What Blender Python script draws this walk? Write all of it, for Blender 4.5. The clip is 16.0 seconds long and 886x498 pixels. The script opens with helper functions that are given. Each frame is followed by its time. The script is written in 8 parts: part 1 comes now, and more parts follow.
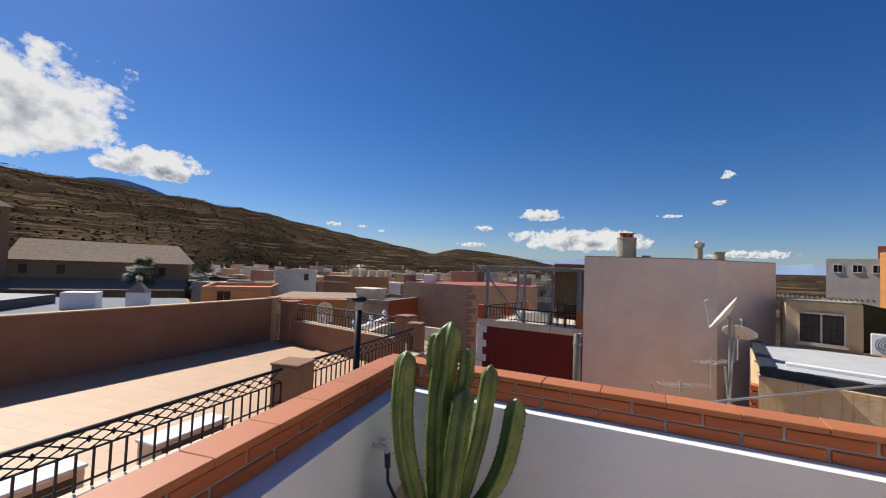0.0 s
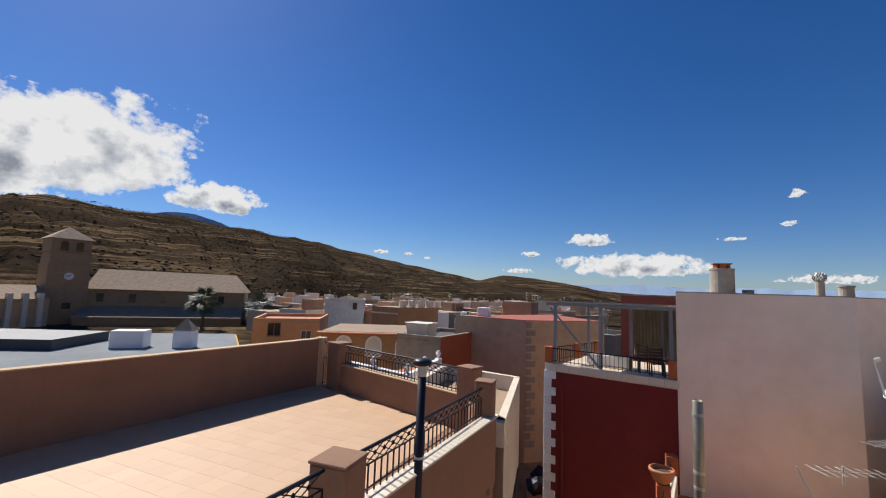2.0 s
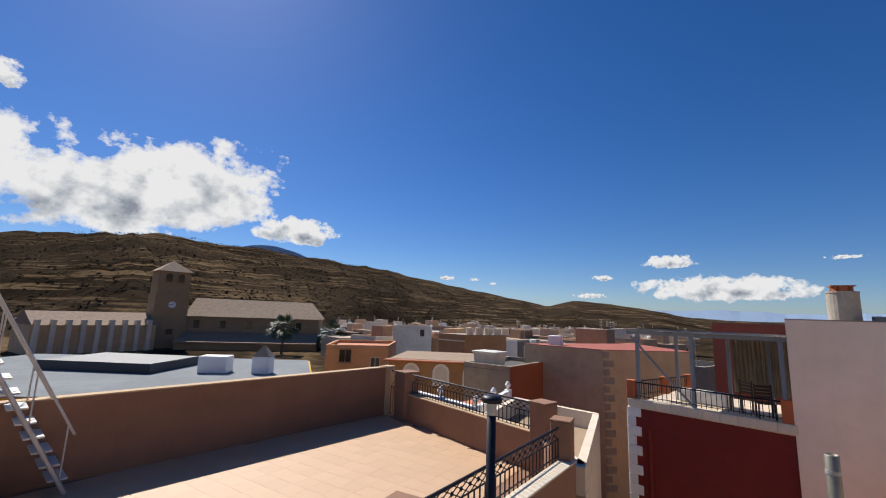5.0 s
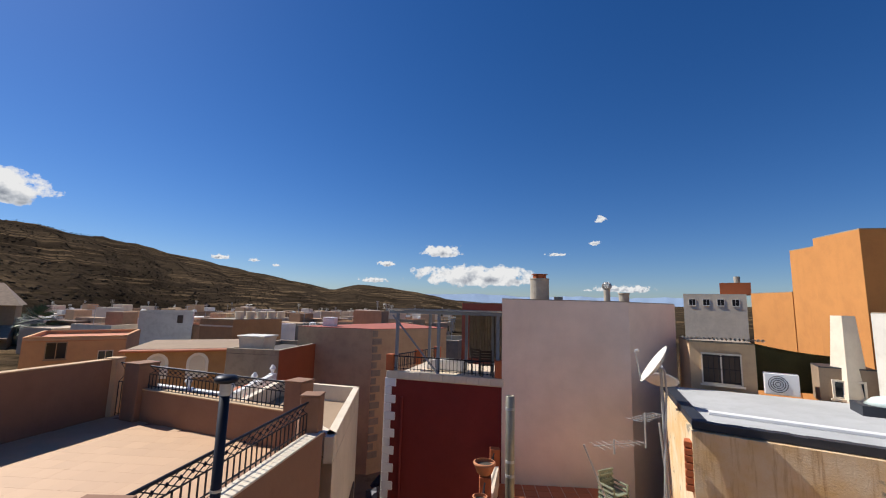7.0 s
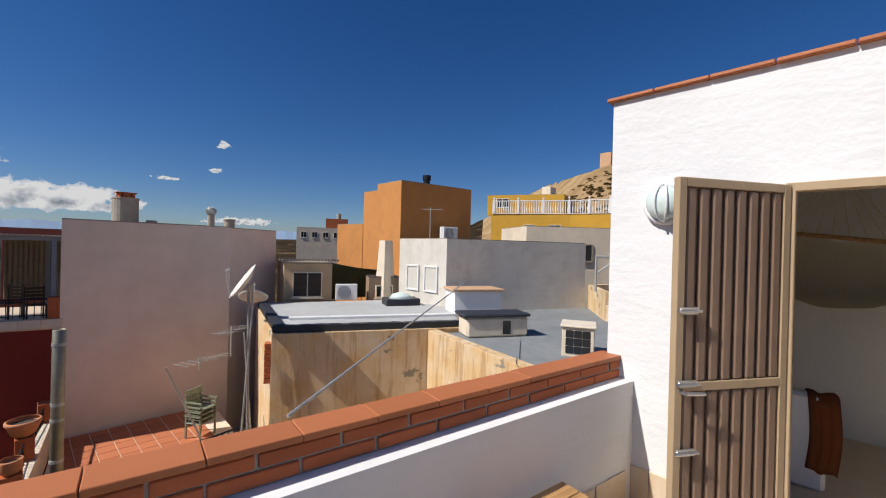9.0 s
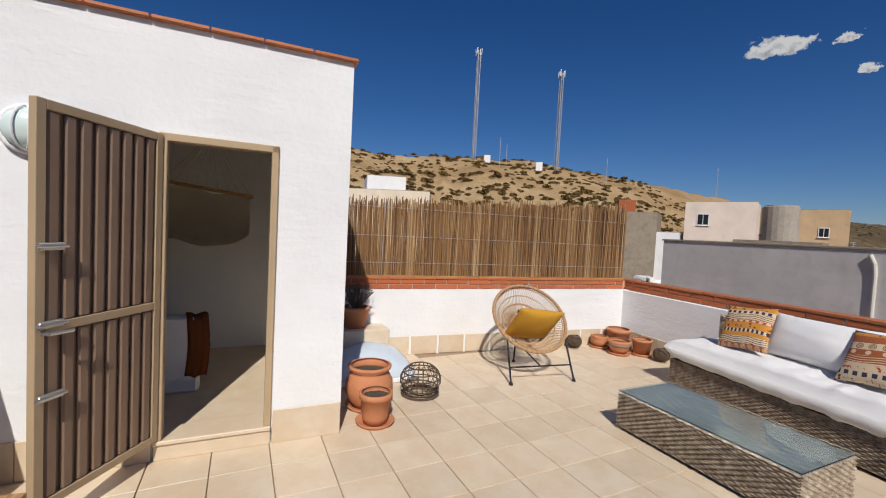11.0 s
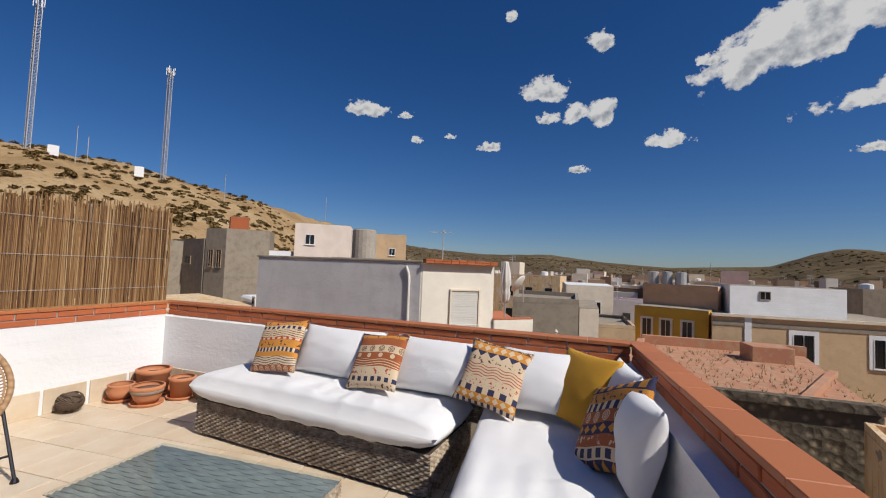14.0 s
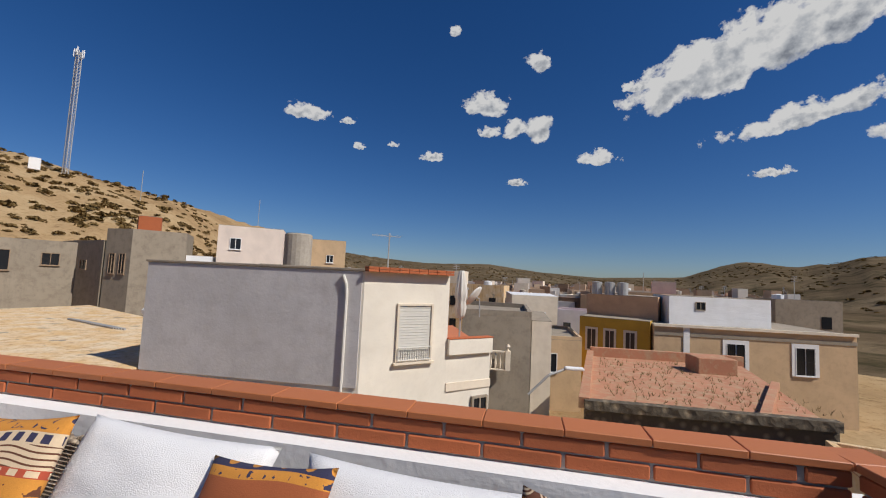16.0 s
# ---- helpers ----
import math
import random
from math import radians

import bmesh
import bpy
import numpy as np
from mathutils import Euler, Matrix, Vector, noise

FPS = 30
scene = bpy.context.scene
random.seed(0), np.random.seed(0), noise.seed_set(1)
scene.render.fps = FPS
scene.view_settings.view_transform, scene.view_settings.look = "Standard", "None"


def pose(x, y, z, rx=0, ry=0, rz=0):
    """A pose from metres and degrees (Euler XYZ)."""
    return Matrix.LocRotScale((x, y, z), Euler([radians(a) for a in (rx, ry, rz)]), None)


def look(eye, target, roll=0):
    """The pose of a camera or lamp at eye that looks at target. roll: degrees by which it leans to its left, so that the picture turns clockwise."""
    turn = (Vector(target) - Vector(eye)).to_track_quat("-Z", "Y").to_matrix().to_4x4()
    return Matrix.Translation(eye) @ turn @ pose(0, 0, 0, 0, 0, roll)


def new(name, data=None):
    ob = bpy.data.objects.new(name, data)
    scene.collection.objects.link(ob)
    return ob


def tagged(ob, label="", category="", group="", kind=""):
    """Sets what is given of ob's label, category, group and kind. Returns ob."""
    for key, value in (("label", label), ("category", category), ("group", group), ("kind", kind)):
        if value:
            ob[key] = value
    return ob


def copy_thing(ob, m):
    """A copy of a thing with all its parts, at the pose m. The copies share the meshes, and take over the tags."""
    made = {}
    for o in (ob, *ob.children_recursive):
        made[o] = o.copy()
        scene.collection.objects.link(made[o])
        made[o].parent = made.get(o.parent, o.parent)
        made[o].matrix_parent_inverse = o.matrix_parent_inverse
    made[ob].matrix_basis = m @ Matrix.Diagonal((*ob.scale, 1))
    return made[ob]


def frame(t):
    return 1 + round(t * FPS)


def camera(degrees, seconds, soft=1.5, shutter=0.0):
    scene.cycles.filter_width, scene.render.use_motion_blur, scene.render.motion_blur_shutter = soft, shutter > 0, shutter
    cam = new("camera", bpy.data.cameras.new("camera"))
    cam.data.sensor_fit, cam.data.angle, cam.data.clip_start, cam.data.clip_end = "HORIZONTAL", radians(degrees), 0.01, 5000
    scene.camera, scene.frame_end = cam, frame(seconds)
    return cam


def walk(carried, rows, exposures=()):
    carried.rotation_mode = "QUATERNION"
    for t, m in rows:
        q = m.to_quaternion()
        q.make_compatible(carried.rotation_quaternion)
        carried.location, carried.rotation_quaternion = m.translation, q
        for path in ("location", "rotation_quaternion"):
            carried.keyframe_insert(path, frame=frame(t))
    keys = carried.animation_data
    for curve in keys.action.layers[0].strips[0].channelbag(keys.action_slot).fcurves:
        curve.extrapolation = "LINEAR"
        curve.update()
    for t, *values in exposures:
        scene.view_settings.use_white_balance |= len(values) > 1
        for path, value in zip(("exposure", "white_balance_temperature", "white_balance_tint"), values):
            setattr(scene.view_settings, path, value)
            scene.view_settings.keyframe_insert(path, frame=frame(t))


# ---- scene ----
cam = camera(94.4, 16.0, 1.1)
PATH = [
    (0, (1.059, -1.981, 1.589), (0.474, -0.07, 1.676), 2.2),
    (0.5, (0.717, -1.534, 1.661), (0.136, 0.377, 1.758), 2.2),
    (1, (0.47, -1.222, 1.744), (-0.129, 0.682, 1.869), 2.2),
    (1.5, (0.277, -0.872, 1.805), (-0.372, 1.013, 1.96), 2.2),
    (2, (0.092, -0.687, 1.914), (-0.701, 1.137, 2.122), 2.1),
    (2.5, (-0.028, -0.614, 1.973), (-1.011, 1.109, 2.231), 2.3),
    (3, (-0.065, -0.608, 2.016), (-1.221, 0.997, 2.313), 2.0),
    (5.3, (-0.056, -0.365, 1.944), (-1.08, 1.32, 2.279), 2.0),
    (5.5, (-0.005, -0.359, 1.94), (-0.93, 1.383, 2.272), 2.0),
    (6, (0.182, -0.342, 1.906), (-0.49, 1.514, 2.226), 1.8),
    (6.5, (0.244, -0.368, 1.933), (-0.151, 1.569, 2.232), 1.6),
    (7, (0.443, -0.442, 1.888), (0.321, 1.535, 2.162), 1.5),
    (7.5, (0.597, -0.567, 1.833), (0.736, 1.414, 2.068), 1.2),
    (8, (0.723, -0.687, 1.73), (1.142, 1.262, 1.888), 1.0),
    (8.5, (0.726, -0.875, 1.68), (1.65, 0.897, 1.748), 1.2),
    (9, (0.798, -1.055, 1.656), (2.24, 0.33, 1.652), 1.5),
    (9.5, (0.789, -1.191, 1.642), (2.602, -0.35, 1.594), 1.6),
    (10, (0.731, -1.245, 1.618), (2.723, -1.085, 1.538), 1.6),
    (10.2, (0.712, -1.286, 1.607), (2.708, -1.379, 1.518), 1.8),
    (12.3, (0.46, -1.338, 1.45), (1.64, -2.954, 1.432), 2.9),
    (12.5, (0.444, -1.424, 1.465), (1.517, -3.112, 1.455), 2.6),
    (13, (0.470, -1.731, 1.482), (1.312, -3.544, 1.508), 2.5),
    (13.5, (0.580, -2.143, 1.490), (1.248, -4.026, 1.558), 2.5),
    (14, (0.625, -2.640, 1.472), (1.128, -4.574, 1.566), 2.3),
    (14.5, (0.750, -3.170, 1.460), (1.170, -5.123, 1.572), 2.3),
    (15, (0.862, -3.655, 1.470), (1.199, -5.622, 1.592), 2.5),
    (15.5, (1.068, -4.160, 1.490), (1.325, -6.139, 1.627), 2.8),
    (16, (1.250, -4.525, 1.502), (1.474, -6.507, 1.650), 2.7),
]
walk(cam, [(t, look(e, g, r)) for t, e, g, r in PATH], [(0, 0.36), (7.5, 0.40), (8.7, 0.22), (9.5, -0.08), (10.2, -0.22), (12.3, -0.06), (16, -0.06)])

# ---- light ----
SUN = Vector((-0.9, 0.36, 1.0)).normalized()
world = bpy.data.worlds.new("sky")
scene.world = world
world.use_nodes = True
wn = world.node_tree.nodes
wn.clear()
w_out, w_bg, w_sky = wn.new("ShaderNodeOutputWorld"), wn.new("ShaderNodeBackground"), wn.new("ShaderNodeTexSky")
w_sky.sky_type, w_sky.sun_disc = "NISHITA", False
w_sky.sun_elevation, w_sky.sun_rotation = math.asin(SUN.z), math.atan2(SUN.x, SUN.y)
w_sky.altitude, w_sky.air_density, w_sky.dust_density, w_sky.ozone_density = 400, 1.0, 0.3, 3.0
w_bg.inputs["Strength"].default_value = 0.055
w_tint = wn.new("ShaderNodeHueSaturation")
w_tint.inputs["Saturation"].default_value = 1.3
w_mul = wn.new("ShaderNodeMix")
w_mul.data_type, w_mul.blend_type = "RGBA", "MULTIPLY"
w_mul.inputs[0].default_value, w_mul.inputs[7].default_value = 1.0, (0.84, 0.94, 1.22, 1)
world.node_tree.links.new(w_sky.outputs[0], w_tint.inputs["Color"])
world.node_tree.links.new(w_tint.outputs[0], w_mul.inputs[6])
world.node_tree.links.new(w_mul.outputs[2], w_bg.inputs[0])
world.node_tree.links.new(w_bg.outputs[0], w_out.inputs[0])
sun_data = bpy.data.lights.new("sun", "SUN")
sun_data.energy, sun_data.angle, sun_data.color = 4.7, radians(0.53), (1.0, 0.955, 0.895)
sun = new("sun", sun_data)
sun.matrix_world = look(SUN * 50, (0, 0, 0))
scene.view_settings.exposure = 0.0


# ---- materials ----
def mat(name, build):
    m = bpy.data.materials.new(name)
    m.use_nodes = True
    t = m.node_tree
    build(t, t.nodes["Principled BSDF"])
    return m


def node(t, kind, **inputs):
    n = t.nodes.new(kind)
    for k, v in inputs.items():
        n.inputs[k].default_value = v
    return n


def coords(t, scale=(1, 1, 1), source="Object"):
    c, m = t.nodes.new("ShaderNodeTexCoord"), t.nodes.new("ShaderNodeMapping")
    m.inputs["Scale"].default_value = scale
    t.links.new(c.outputs[source], m.inputs[0])
    return m.outputs[0]


def noisy(t, vec, scale, detail=4, rough=0.6):
    n = node(t, "ShaderNodeTexNoise", Scale=scale, Detail=detail, Roughness=rough)
    t.links.new(vec, n.inputs["Vector"])
    return n.outputs["Fac"]


def ramp(t, fac, stops):
    r = t.nodes.new("ShaderNodeValToRGB")
    e = r.color_ramp.elements
    while len(e) < len(stops):
        e.new(0.5)
    for k, (p, c) in enumerate(stops):
        e[k].position, e[k].color = p, (*c, 1) if len(c) == 3 else c
    t.links.new(fac, r.inputs[0])
    return r.outputs[0]


def mix(t, fac, a, b, how="MIX"):
    n = t.nodes.new("ShaderNodeMix")
    n.data_type, n.blend_type = "RGBA", how
    for sock, v in ((n.inputs[0], fac), (n.inputs[6], a), (n.inputs[7], b)):
        if hasattr(v, "links"):
            t.links.new(v, sock)
        elif isinstance(v, (int, float)):
            sock.default_value = v
        else:
            sock.default_value = (*v, 1)
    return n.outputs[2]


def bump(t, b, height, strength=0.3, distance=0.01):
    n = node(t, "ShaderNodeBump", Strength=strength, Distance=distance)
    t.links.new(height, n.inputs["Height"])
    t.links.new(n.outputs[0], b.inputs["Normal"])


def shade(c, k):
    return tuple(min(1, v * k) for v in c)


def stucco(name, c, dirt=None, amount=0.35, rough=0.92, grain=40, relief=0.35, source="Object"):
    """Painted render: patchy tone, vertical run stains, fine grain."""
    dirt = dirt or shade(c, 0.62)

    def build(t, b):
        v = coords(t, source=source)
        big = ramp(t, noisy(t, v, 0.55, 7, 0.62), [(0.38, (0, 0, 0)), (0.66, (1, 1, 1))])
        blot = ramp(t, noisy(t, v, 2.3, 8, 0.7), [(0.48, (0, 0, 0)), (0.68, (amount, amount, amount))])
        runs = ramp(t, noisy(t, coords(t, (1.1, 1.1, 0.16), source), 1.7, 9, 0.78), [(0.52, (0, 0, 0)), (0.75, (0.7 * amount, 0.7 * amount, 0.7 * amount))])
        col = mix(t, big, c, shade(c, 0.84))
        col = mix(t, blot, col, dirt)
        col = mix(t, runs, col, shade(dirt, 0.85))
        col = mix(t, ramp(t, noisy(t, v, 18, 4, 0.7), [(0.55, (0, 0, 0)), (0.75, (0.3, 0.3, 0.3))]), col, shade(c, 0.7))
        rnd = t.nodes.new("ShaderNodeObjectInfo")
        col = mix(t, 0.1, col, ramp(t, rnd.outputs["Random"], [(0, shade(c, 0.7)), (1, shade(c, 1.2))]))
        t.links.new(col, b.inputs["Base Color"])
        b.inputs["Roughness"].default_value = rough
        h = mix(t, 0.5, noisy(t, v, grain, 3), noisy(t, v, 4.0, 3))
        bump(t, b, h, relief, 0.012)

    return mat(name, build)


def plain(name, c, rough=0.6, metal=0.0, grain=60, vary=0.15, relief=0.1, random_tone=0.0):
    def build(t, b):
        v = coords(t)
        col = mix(t, noisy(t, v, grain / 8, 4), shade(c, 1 - vary), shade(c, 1 + vary))
        col = mix(t, ramp(t, noisy(t, v, 1.3, 4), [(0.4, (0, 0, 0)), (0.7, (0.5, 0.5, 0.5))]), col, shade(c, 1 - 1.6 * vary))
        if random_tone:
            rnd = t.nodes.new("ShaderNodeObjectInfo")
            col = mix(t, 0.6, col, ramp(t, rnd.outputs["Random"], [(0, shade(c, 1 - random_tone)), (0.5, c), (1, shade(c, 1 + random_tone))]))
        t.links.new(col, b.inputs["Base Color"])
        b.inputs["Roughness"].default_value, b.inputs["Metallic"].default_value = rough, metal
        if relief:
            bump(t, b, noisy(t, v, grain, 3), relief, 0.004)

    return mat(name, build)


def limewash_build(t, b):
    """Thick hand-trowelled limewash: broad swells, ridges and pits."""
    v = coords(t)
    big = ramp(t, noisy(t, v, 0.9, 5), [(0.4, (0, 0, 0)), (0.7, (1, 1, 1))])
    col = mix(t, big, (0.80, 0.80, 0.795), (0.735, 0.73, 0.715))
    specks = ramp(t, noisy(t, v, 14, 5, 0.75), [(0.66, (0, 0, 0)), (0.76, (0.35, 0.35, 0.35))])
    t.links.new(mix(t, specks, col, (0.52, 0.48, 0.42)), b.inputs["Base Color"])
    b.inputs["Roughness"].default_value = 0.9
    ridge = ramp(t, noisy(t, coords(t, (0.5, 0.5, 2.2)), 1.6, 5, 0.55), [(0.44, (0, 0, 0)), (0.56, (1, 1, 1))])
    h = mix(t, 0.22, mix(t, 0.3, noisy(t, v, 3.0, 4, 0.6), noisy(t, v, 24, 4)), ridge)
    bump(t, b, h, 0.55, 0.02)


WHITE = mat("white_limewash", limewash_build)
PEACHTILE = plain("peach_floor_tile", (0.53, 0.335, 0.195), 0.6, grain=26, vary=0.1, relief=0.08, random_tone=0.06)
IVORY = stucco("ivory_render", (0.80, 0.73, 0.61), (0.62, 0.53, 0.42), 0.25)
LIGHTGREY = stucco("pale_grey_render", (0.60, 0.57, 0.55), (0.42, 0.39, 0.37), 0.5, grain=18, relief=0.6)
BRICK = plain("brick_clay", (0.43, 0.115, 0.038), 0.85, grain=90, vary=0.25, relief=0.5, random_tone=0.2)
CAP = plain("terracotta_coping", (0.45, 0.148, 0.05), 0.55, grain=70, vary=0.14, relief=0.15, random_tone=0.1)
MORTAR = plain("mortar_grey", (0.36, 0.33, 0.29), 0.95, grain=120, vary=0.2, relief=0.6)
def floor_tile_build(t, b):
    """Matt ceramic tile with a cloudy sand marbling that differs from tile to tile."""
    rnd = t.nodes.new("ShaderNodeObjectInfo")
    v = t.nodes.new("ShaderNodeVectorMath")
    v.operation = "ADD"
    shift = ramp(t, rnd.outputs["Random"], [(0, (0, 3, 7)), (1, (90, 60, 40))])
    t.links.new(coords(t), v.inputs[0]), t.links.new(shift, v.inputs[1])
    c = (0.66, 0.535, 0.385)
    cloud = ramp(t, noisy(t, v.outputs[0], 4.5, 5, 0.6), [(0.36, (0, 0, 0)), (0.66, (1, 1, 1))])
    col = mix(t, cloud, (0.60, 0.455, 0.30), (0.70, 0.60, 0.46))
    col = mix(t, noisy(t, v.outputs[0], 60, 3), shade_mix(t, col, 0.9), col)
    col = mix(t, 0.4, col, ramp(t, rnd.outputs["Random"], [(0, shade(c, 0.86)), (0.5, c), (1, shade(c, 1.12))]))
    dust = ramp(t, noisy(t, coords(t, source="Generated"), 3.0, 5, 0.7), [(0.55, (0, 0, 0)), (0.8, (0.3, 0.3, 0.3))])
    t.links.new(mix(t, dust, col, (0.42, 0.31, 0.2)), b.inputs["Base Color"])
    b.inputs["Roughness"].default_value = 0.42
    bump(t, b, noisy(t, v.outputs[0], 9, 4), 0.12, 0.004)


def shade_mix(t, col, k):
    return mix(t, 1.0, col, (k, k, k), "MULTIPLY")


TILE = mat("floor_tile_sand", floor_tile_build)
GROUT = plain("grout_tan", (0.36, 0.25, 0.16), 0.9, grain=120, vary=0.2, relief=0.4)
MAUVE = stucco("mauve_render", (0.28, 0.152, 0.092), None, 0.3)
TAN = stucco("tan_render", (0.60, 0.42, 0.245), (0.38, 0.25, 0.15), 0.4)
CREAM = stucco("cream_render", (0.76, 0.655, 0.51), (0.55, 0.44, 0.32), 0.35)
PINKWHITE = stucco("pinkish_white_render", (0.79, 0.665, 0.565), (0.66, 0.54, 0.45), 0.2, grain=20)
OXBLOOD = stucco("oxblood_render", (0.20, 0.022, 0.016), (0.12, 0.015, 0.012), 0.25)
ORANGE = stucco("orange_render", (0.58, 0.25, 0.07), (0.4, 0.16, 0.05), 0.35)
YELLOW = stucco("ochre_yellow_render", (0.62, 0.35, 0.04), (0.45, 0.25, 0.05), 0.25)
GREY = stucco("grey_cement_render", (0.33, 0.275, 0.205), (0.17, 0.135, 0.10), 0.6)
def stained_build(t, b):
    """Old ochre render with long rust drips, pale bare patches and grey mends."""
    v = coords(t)
    col = mix(t, ramp(t, noisy(t, v, 1.1, 5), [(0.35, (0, 0, 0)), (0.65, (1, 1, 1))]), (0.66, 0.43, 0.195), (0.72, 0.585, 0.40))
    drips = ramp(t, noisy(t, coords(t, (3.2, 3.2, 0.3)), 1.3, 9, 0.72), [(0.5, (0, 0, 0)), (0.66, (0.75, 0.75, 0.75))])
    col = mix(t, drips, col, (0.38, 0.19, 0.065))
    thin = ramp(t, noisy(t, coords(t, (9, 9, 0.35)), 1.0, 8, 0.7), [(0.58, (0, 0, 0)), (0.68, (0.55, 0.55, 0.55))])
    col = mix(t, thin, col, (0.28, 0.12, 0.04))
    patch = ramp(t, noisy(t, coords(t, (1, 1, 1.6)), 1.35, 5, 0.55), [(0.63, (0, 0, 0)), (0.66, (0.9, 0.9, 0.9))])
    col = mix(t, patch, col, (0.25, 0.22, 0.17))
    t.links.new(col, b.inputs["Base Color"])
    b.inputs["Roughness"].default_value = 0.95
    bump(t, b, mix(t, 0.5, noisy(t, v, 30, 4), noisy(t, v, 3.0, 5)), 0.8, 0.02)


STAINED = mat("stained_ochre_render", stained_build)
OCHREBROWN = stucco("ochre_brown_render", (0.40, 0.235, 0.115), (0.26, 0.15, 0.08), 0.4)
ORANGEPALE = stucco("pale_orange_render", (0.66, 0.36, 0.17), (0.45, 0.26, 0.13), 0.3)
DARKROOF = stucco("dark_bitumen_roof", (0.10, 0.085, 0.075), (0.05, 0.045, 0.04), 0.5)
SALMON = stucco("salmon_floor_render", (0.47, 0.215, 0.12), (0.46, 0.35, 0.21), 0.9)
PEACH = stucco("peach_render", (0.62, 0.38, 0.22), None, 0.3)
BROWN = stucco("brown_render", (0.34, 0.24, 0.155), None, 0.35)
ROOFGREY = stucco("roof_membrane_grey", (0.25, 0.265, 0.27), (0.16, 0.155, 0.15), 0.4, 0.95)
ROOFGREY.node_tree.nodes["Principled BSDF"].inputs["Specular IOR Level"].default_value = 0.1
DIRTYWHITE = stucco("weathered_white_render", (0.66, 0.62, 0.55), (0.44, 0.39, 0.32), 0.5, grain=20)
TERRACOTTA = plain("terracotta_tile", (0.50, 0.165, 0.07), 0.75, grain=60, vary=0.2, relief=0.3, random_tone=0.15)
IRON = plain("black_iron", (0.018, 0.018, 0.024), 0.45, 0.5, vary=0.2)
STEEL = plain("galvanised_steel", (0.46, 0.45, 0.43), 0.5, 0.35, vary=0.2)
ASPHALT = plain("street_concrete", (0.16, 0.15, 0.14), 0.9, vary=0.25, relief=0.4)
DARKGLASS = plain("dark_window", (0.02, 0.022, 0.025), 0.12, vary=0.1, relief=0)


# ---- helpers for shapes ----
def box(bm, x0, x1, y0, y1, z0, z1, m=None, bevel=0.0):
    g = bmesh.ops.create_cube(bm, size=1.0, matrix=Matrix.LocRotScale(((x0 + x1) / 2, (y0 + y1) / 2, (z0 + z1) / 2), None, (x1 - x0, y1 - y0, z1 - z0)))
    if bevel:
        es = list({e for v in g["verts"] for e in v.link_edges})
        r = bmesh.ops.bevel(bm, geom=es, offset=bevel, segments=1, affect="EDGES")
        vs = list({v for f in r["faces"] for v in f.verts} | {v for v in g["verts"] if v.is_valid})
    else:
        vs = g["verts"]
    if m is not None:
        bmesh.ops.transform(bm, matrix=m, verts=vs)
    return vs


def prism(bm, pts, z0, z1):
    """An upright prism over a plan outline; z1 may be one height or one for each corner."""
    tops = z1 if hasattr(z1, "__len__") else [z1] * len(pts)
    lo = [bm.verts.new((x, y, z0)) for x, y in pts]
    hi = [bm.verts.new((x, y, z)) for (x, y), z in zip(pts, tops)]
    n = len(pts)
    bm.faces.new(lo[::-1]), bm.faces.new(hi)
    for k in range(n):
        bm.faces.new((lo[k], lo[(k + 1) % n], hi[(k + 1) % n], hi[k]))
    return bm


def tube(bm, a, b, r, n=8, r2=None):
    a, b = Vector(a), Vector(b)
    d = b - a
    m = Matrix.Translation((a + b) / 2) @ d.to_track_quat("Z", "Y").to_matrix().to_4x4()
    return bmesh.ops.create_cone(bm, cap_ends=True, segments=n, radius1=r, radius2=r if r2 is None else r2, depth=d.length, matrix=m)["verts"]


def path_tube(bm, pts, r, n=6, closed=False):
    k = len(pts)
    for i in range(k if closed else k - 1):
        tube(bm, pts[i], pts[(i + 1) % k], r, n)


def lathe(bm, profile, n=20, at=(0, 0, 0)):
    rings = [[bm.verts.new((at[0] + r * math.cos(2 * math.pi * k / n), at[1] + r * math.sin(2 * math.pi * k / n), at[2] + z)) for k in range(n)] for r, z in profile]
    for p, q in zip(rings, rings[1:]):
        for k in range(n):
            bm.faces.new((p[k], p[(k + 1) % n], q[(k + 1) % n], q[k]))
    bm.faces.new(rings[0][::-1]), bm.faces.new(rings[-1])


def mesh_of(name, bm, material, smooth=False):
    bmesh.ops.recalc_face_normals(bm, faces=bm.faces)
    me = bpy.data.meshes.new(name)
    bm.to_mesh(me)
    bm.free()
    for one in material if isinstance(material, (list, tuple)) else [material]:
        me.materials.append(one)
    if smooth:
        me.polygons.foreach_set("use_smooth", [True] * len(me.polygons))
    return me


def part(name, bm, material, parent, label="", m=None, smooth=False):
    ob = new(name, mesh_of(name, bm, material, smooth))
    ob.parent = parent
    if m is not None:
        ob.matrix_basis = m
    return tagged(ob, label)


def thing(name, label, category, m=None, group="", kind=""):
    ob = new(name)
    ob.empty_display_size = 0.1
    if m is not None:
        ob.matrix_basis = m
    return tagged(ob, label, category, group, kind)


def solid(name, bm, material, label, category, kind="", m=None, smooth=False, group=""):
    ob = new(name, mesh_of(name, bm, material, smooth))
    if m is not None:
        ob.matrix_basis = m
    return tagged(ob, label, category, group, kind)


def piece(name, mesh, parent, m):
    ob = new(name, mesh)
    ob.parent = parent
    ob.matrix_basis = m
    return ob


def along(p, q):
    """Frame with x from p to q and y to the left of it, and the length."""
    d = Vector((q[0] - p[0], q[1] - p[1]))
    return pose(p[0], p[1], 0, 0, 0, math.degrees(math.atan2(d.y, d.x))), d.length


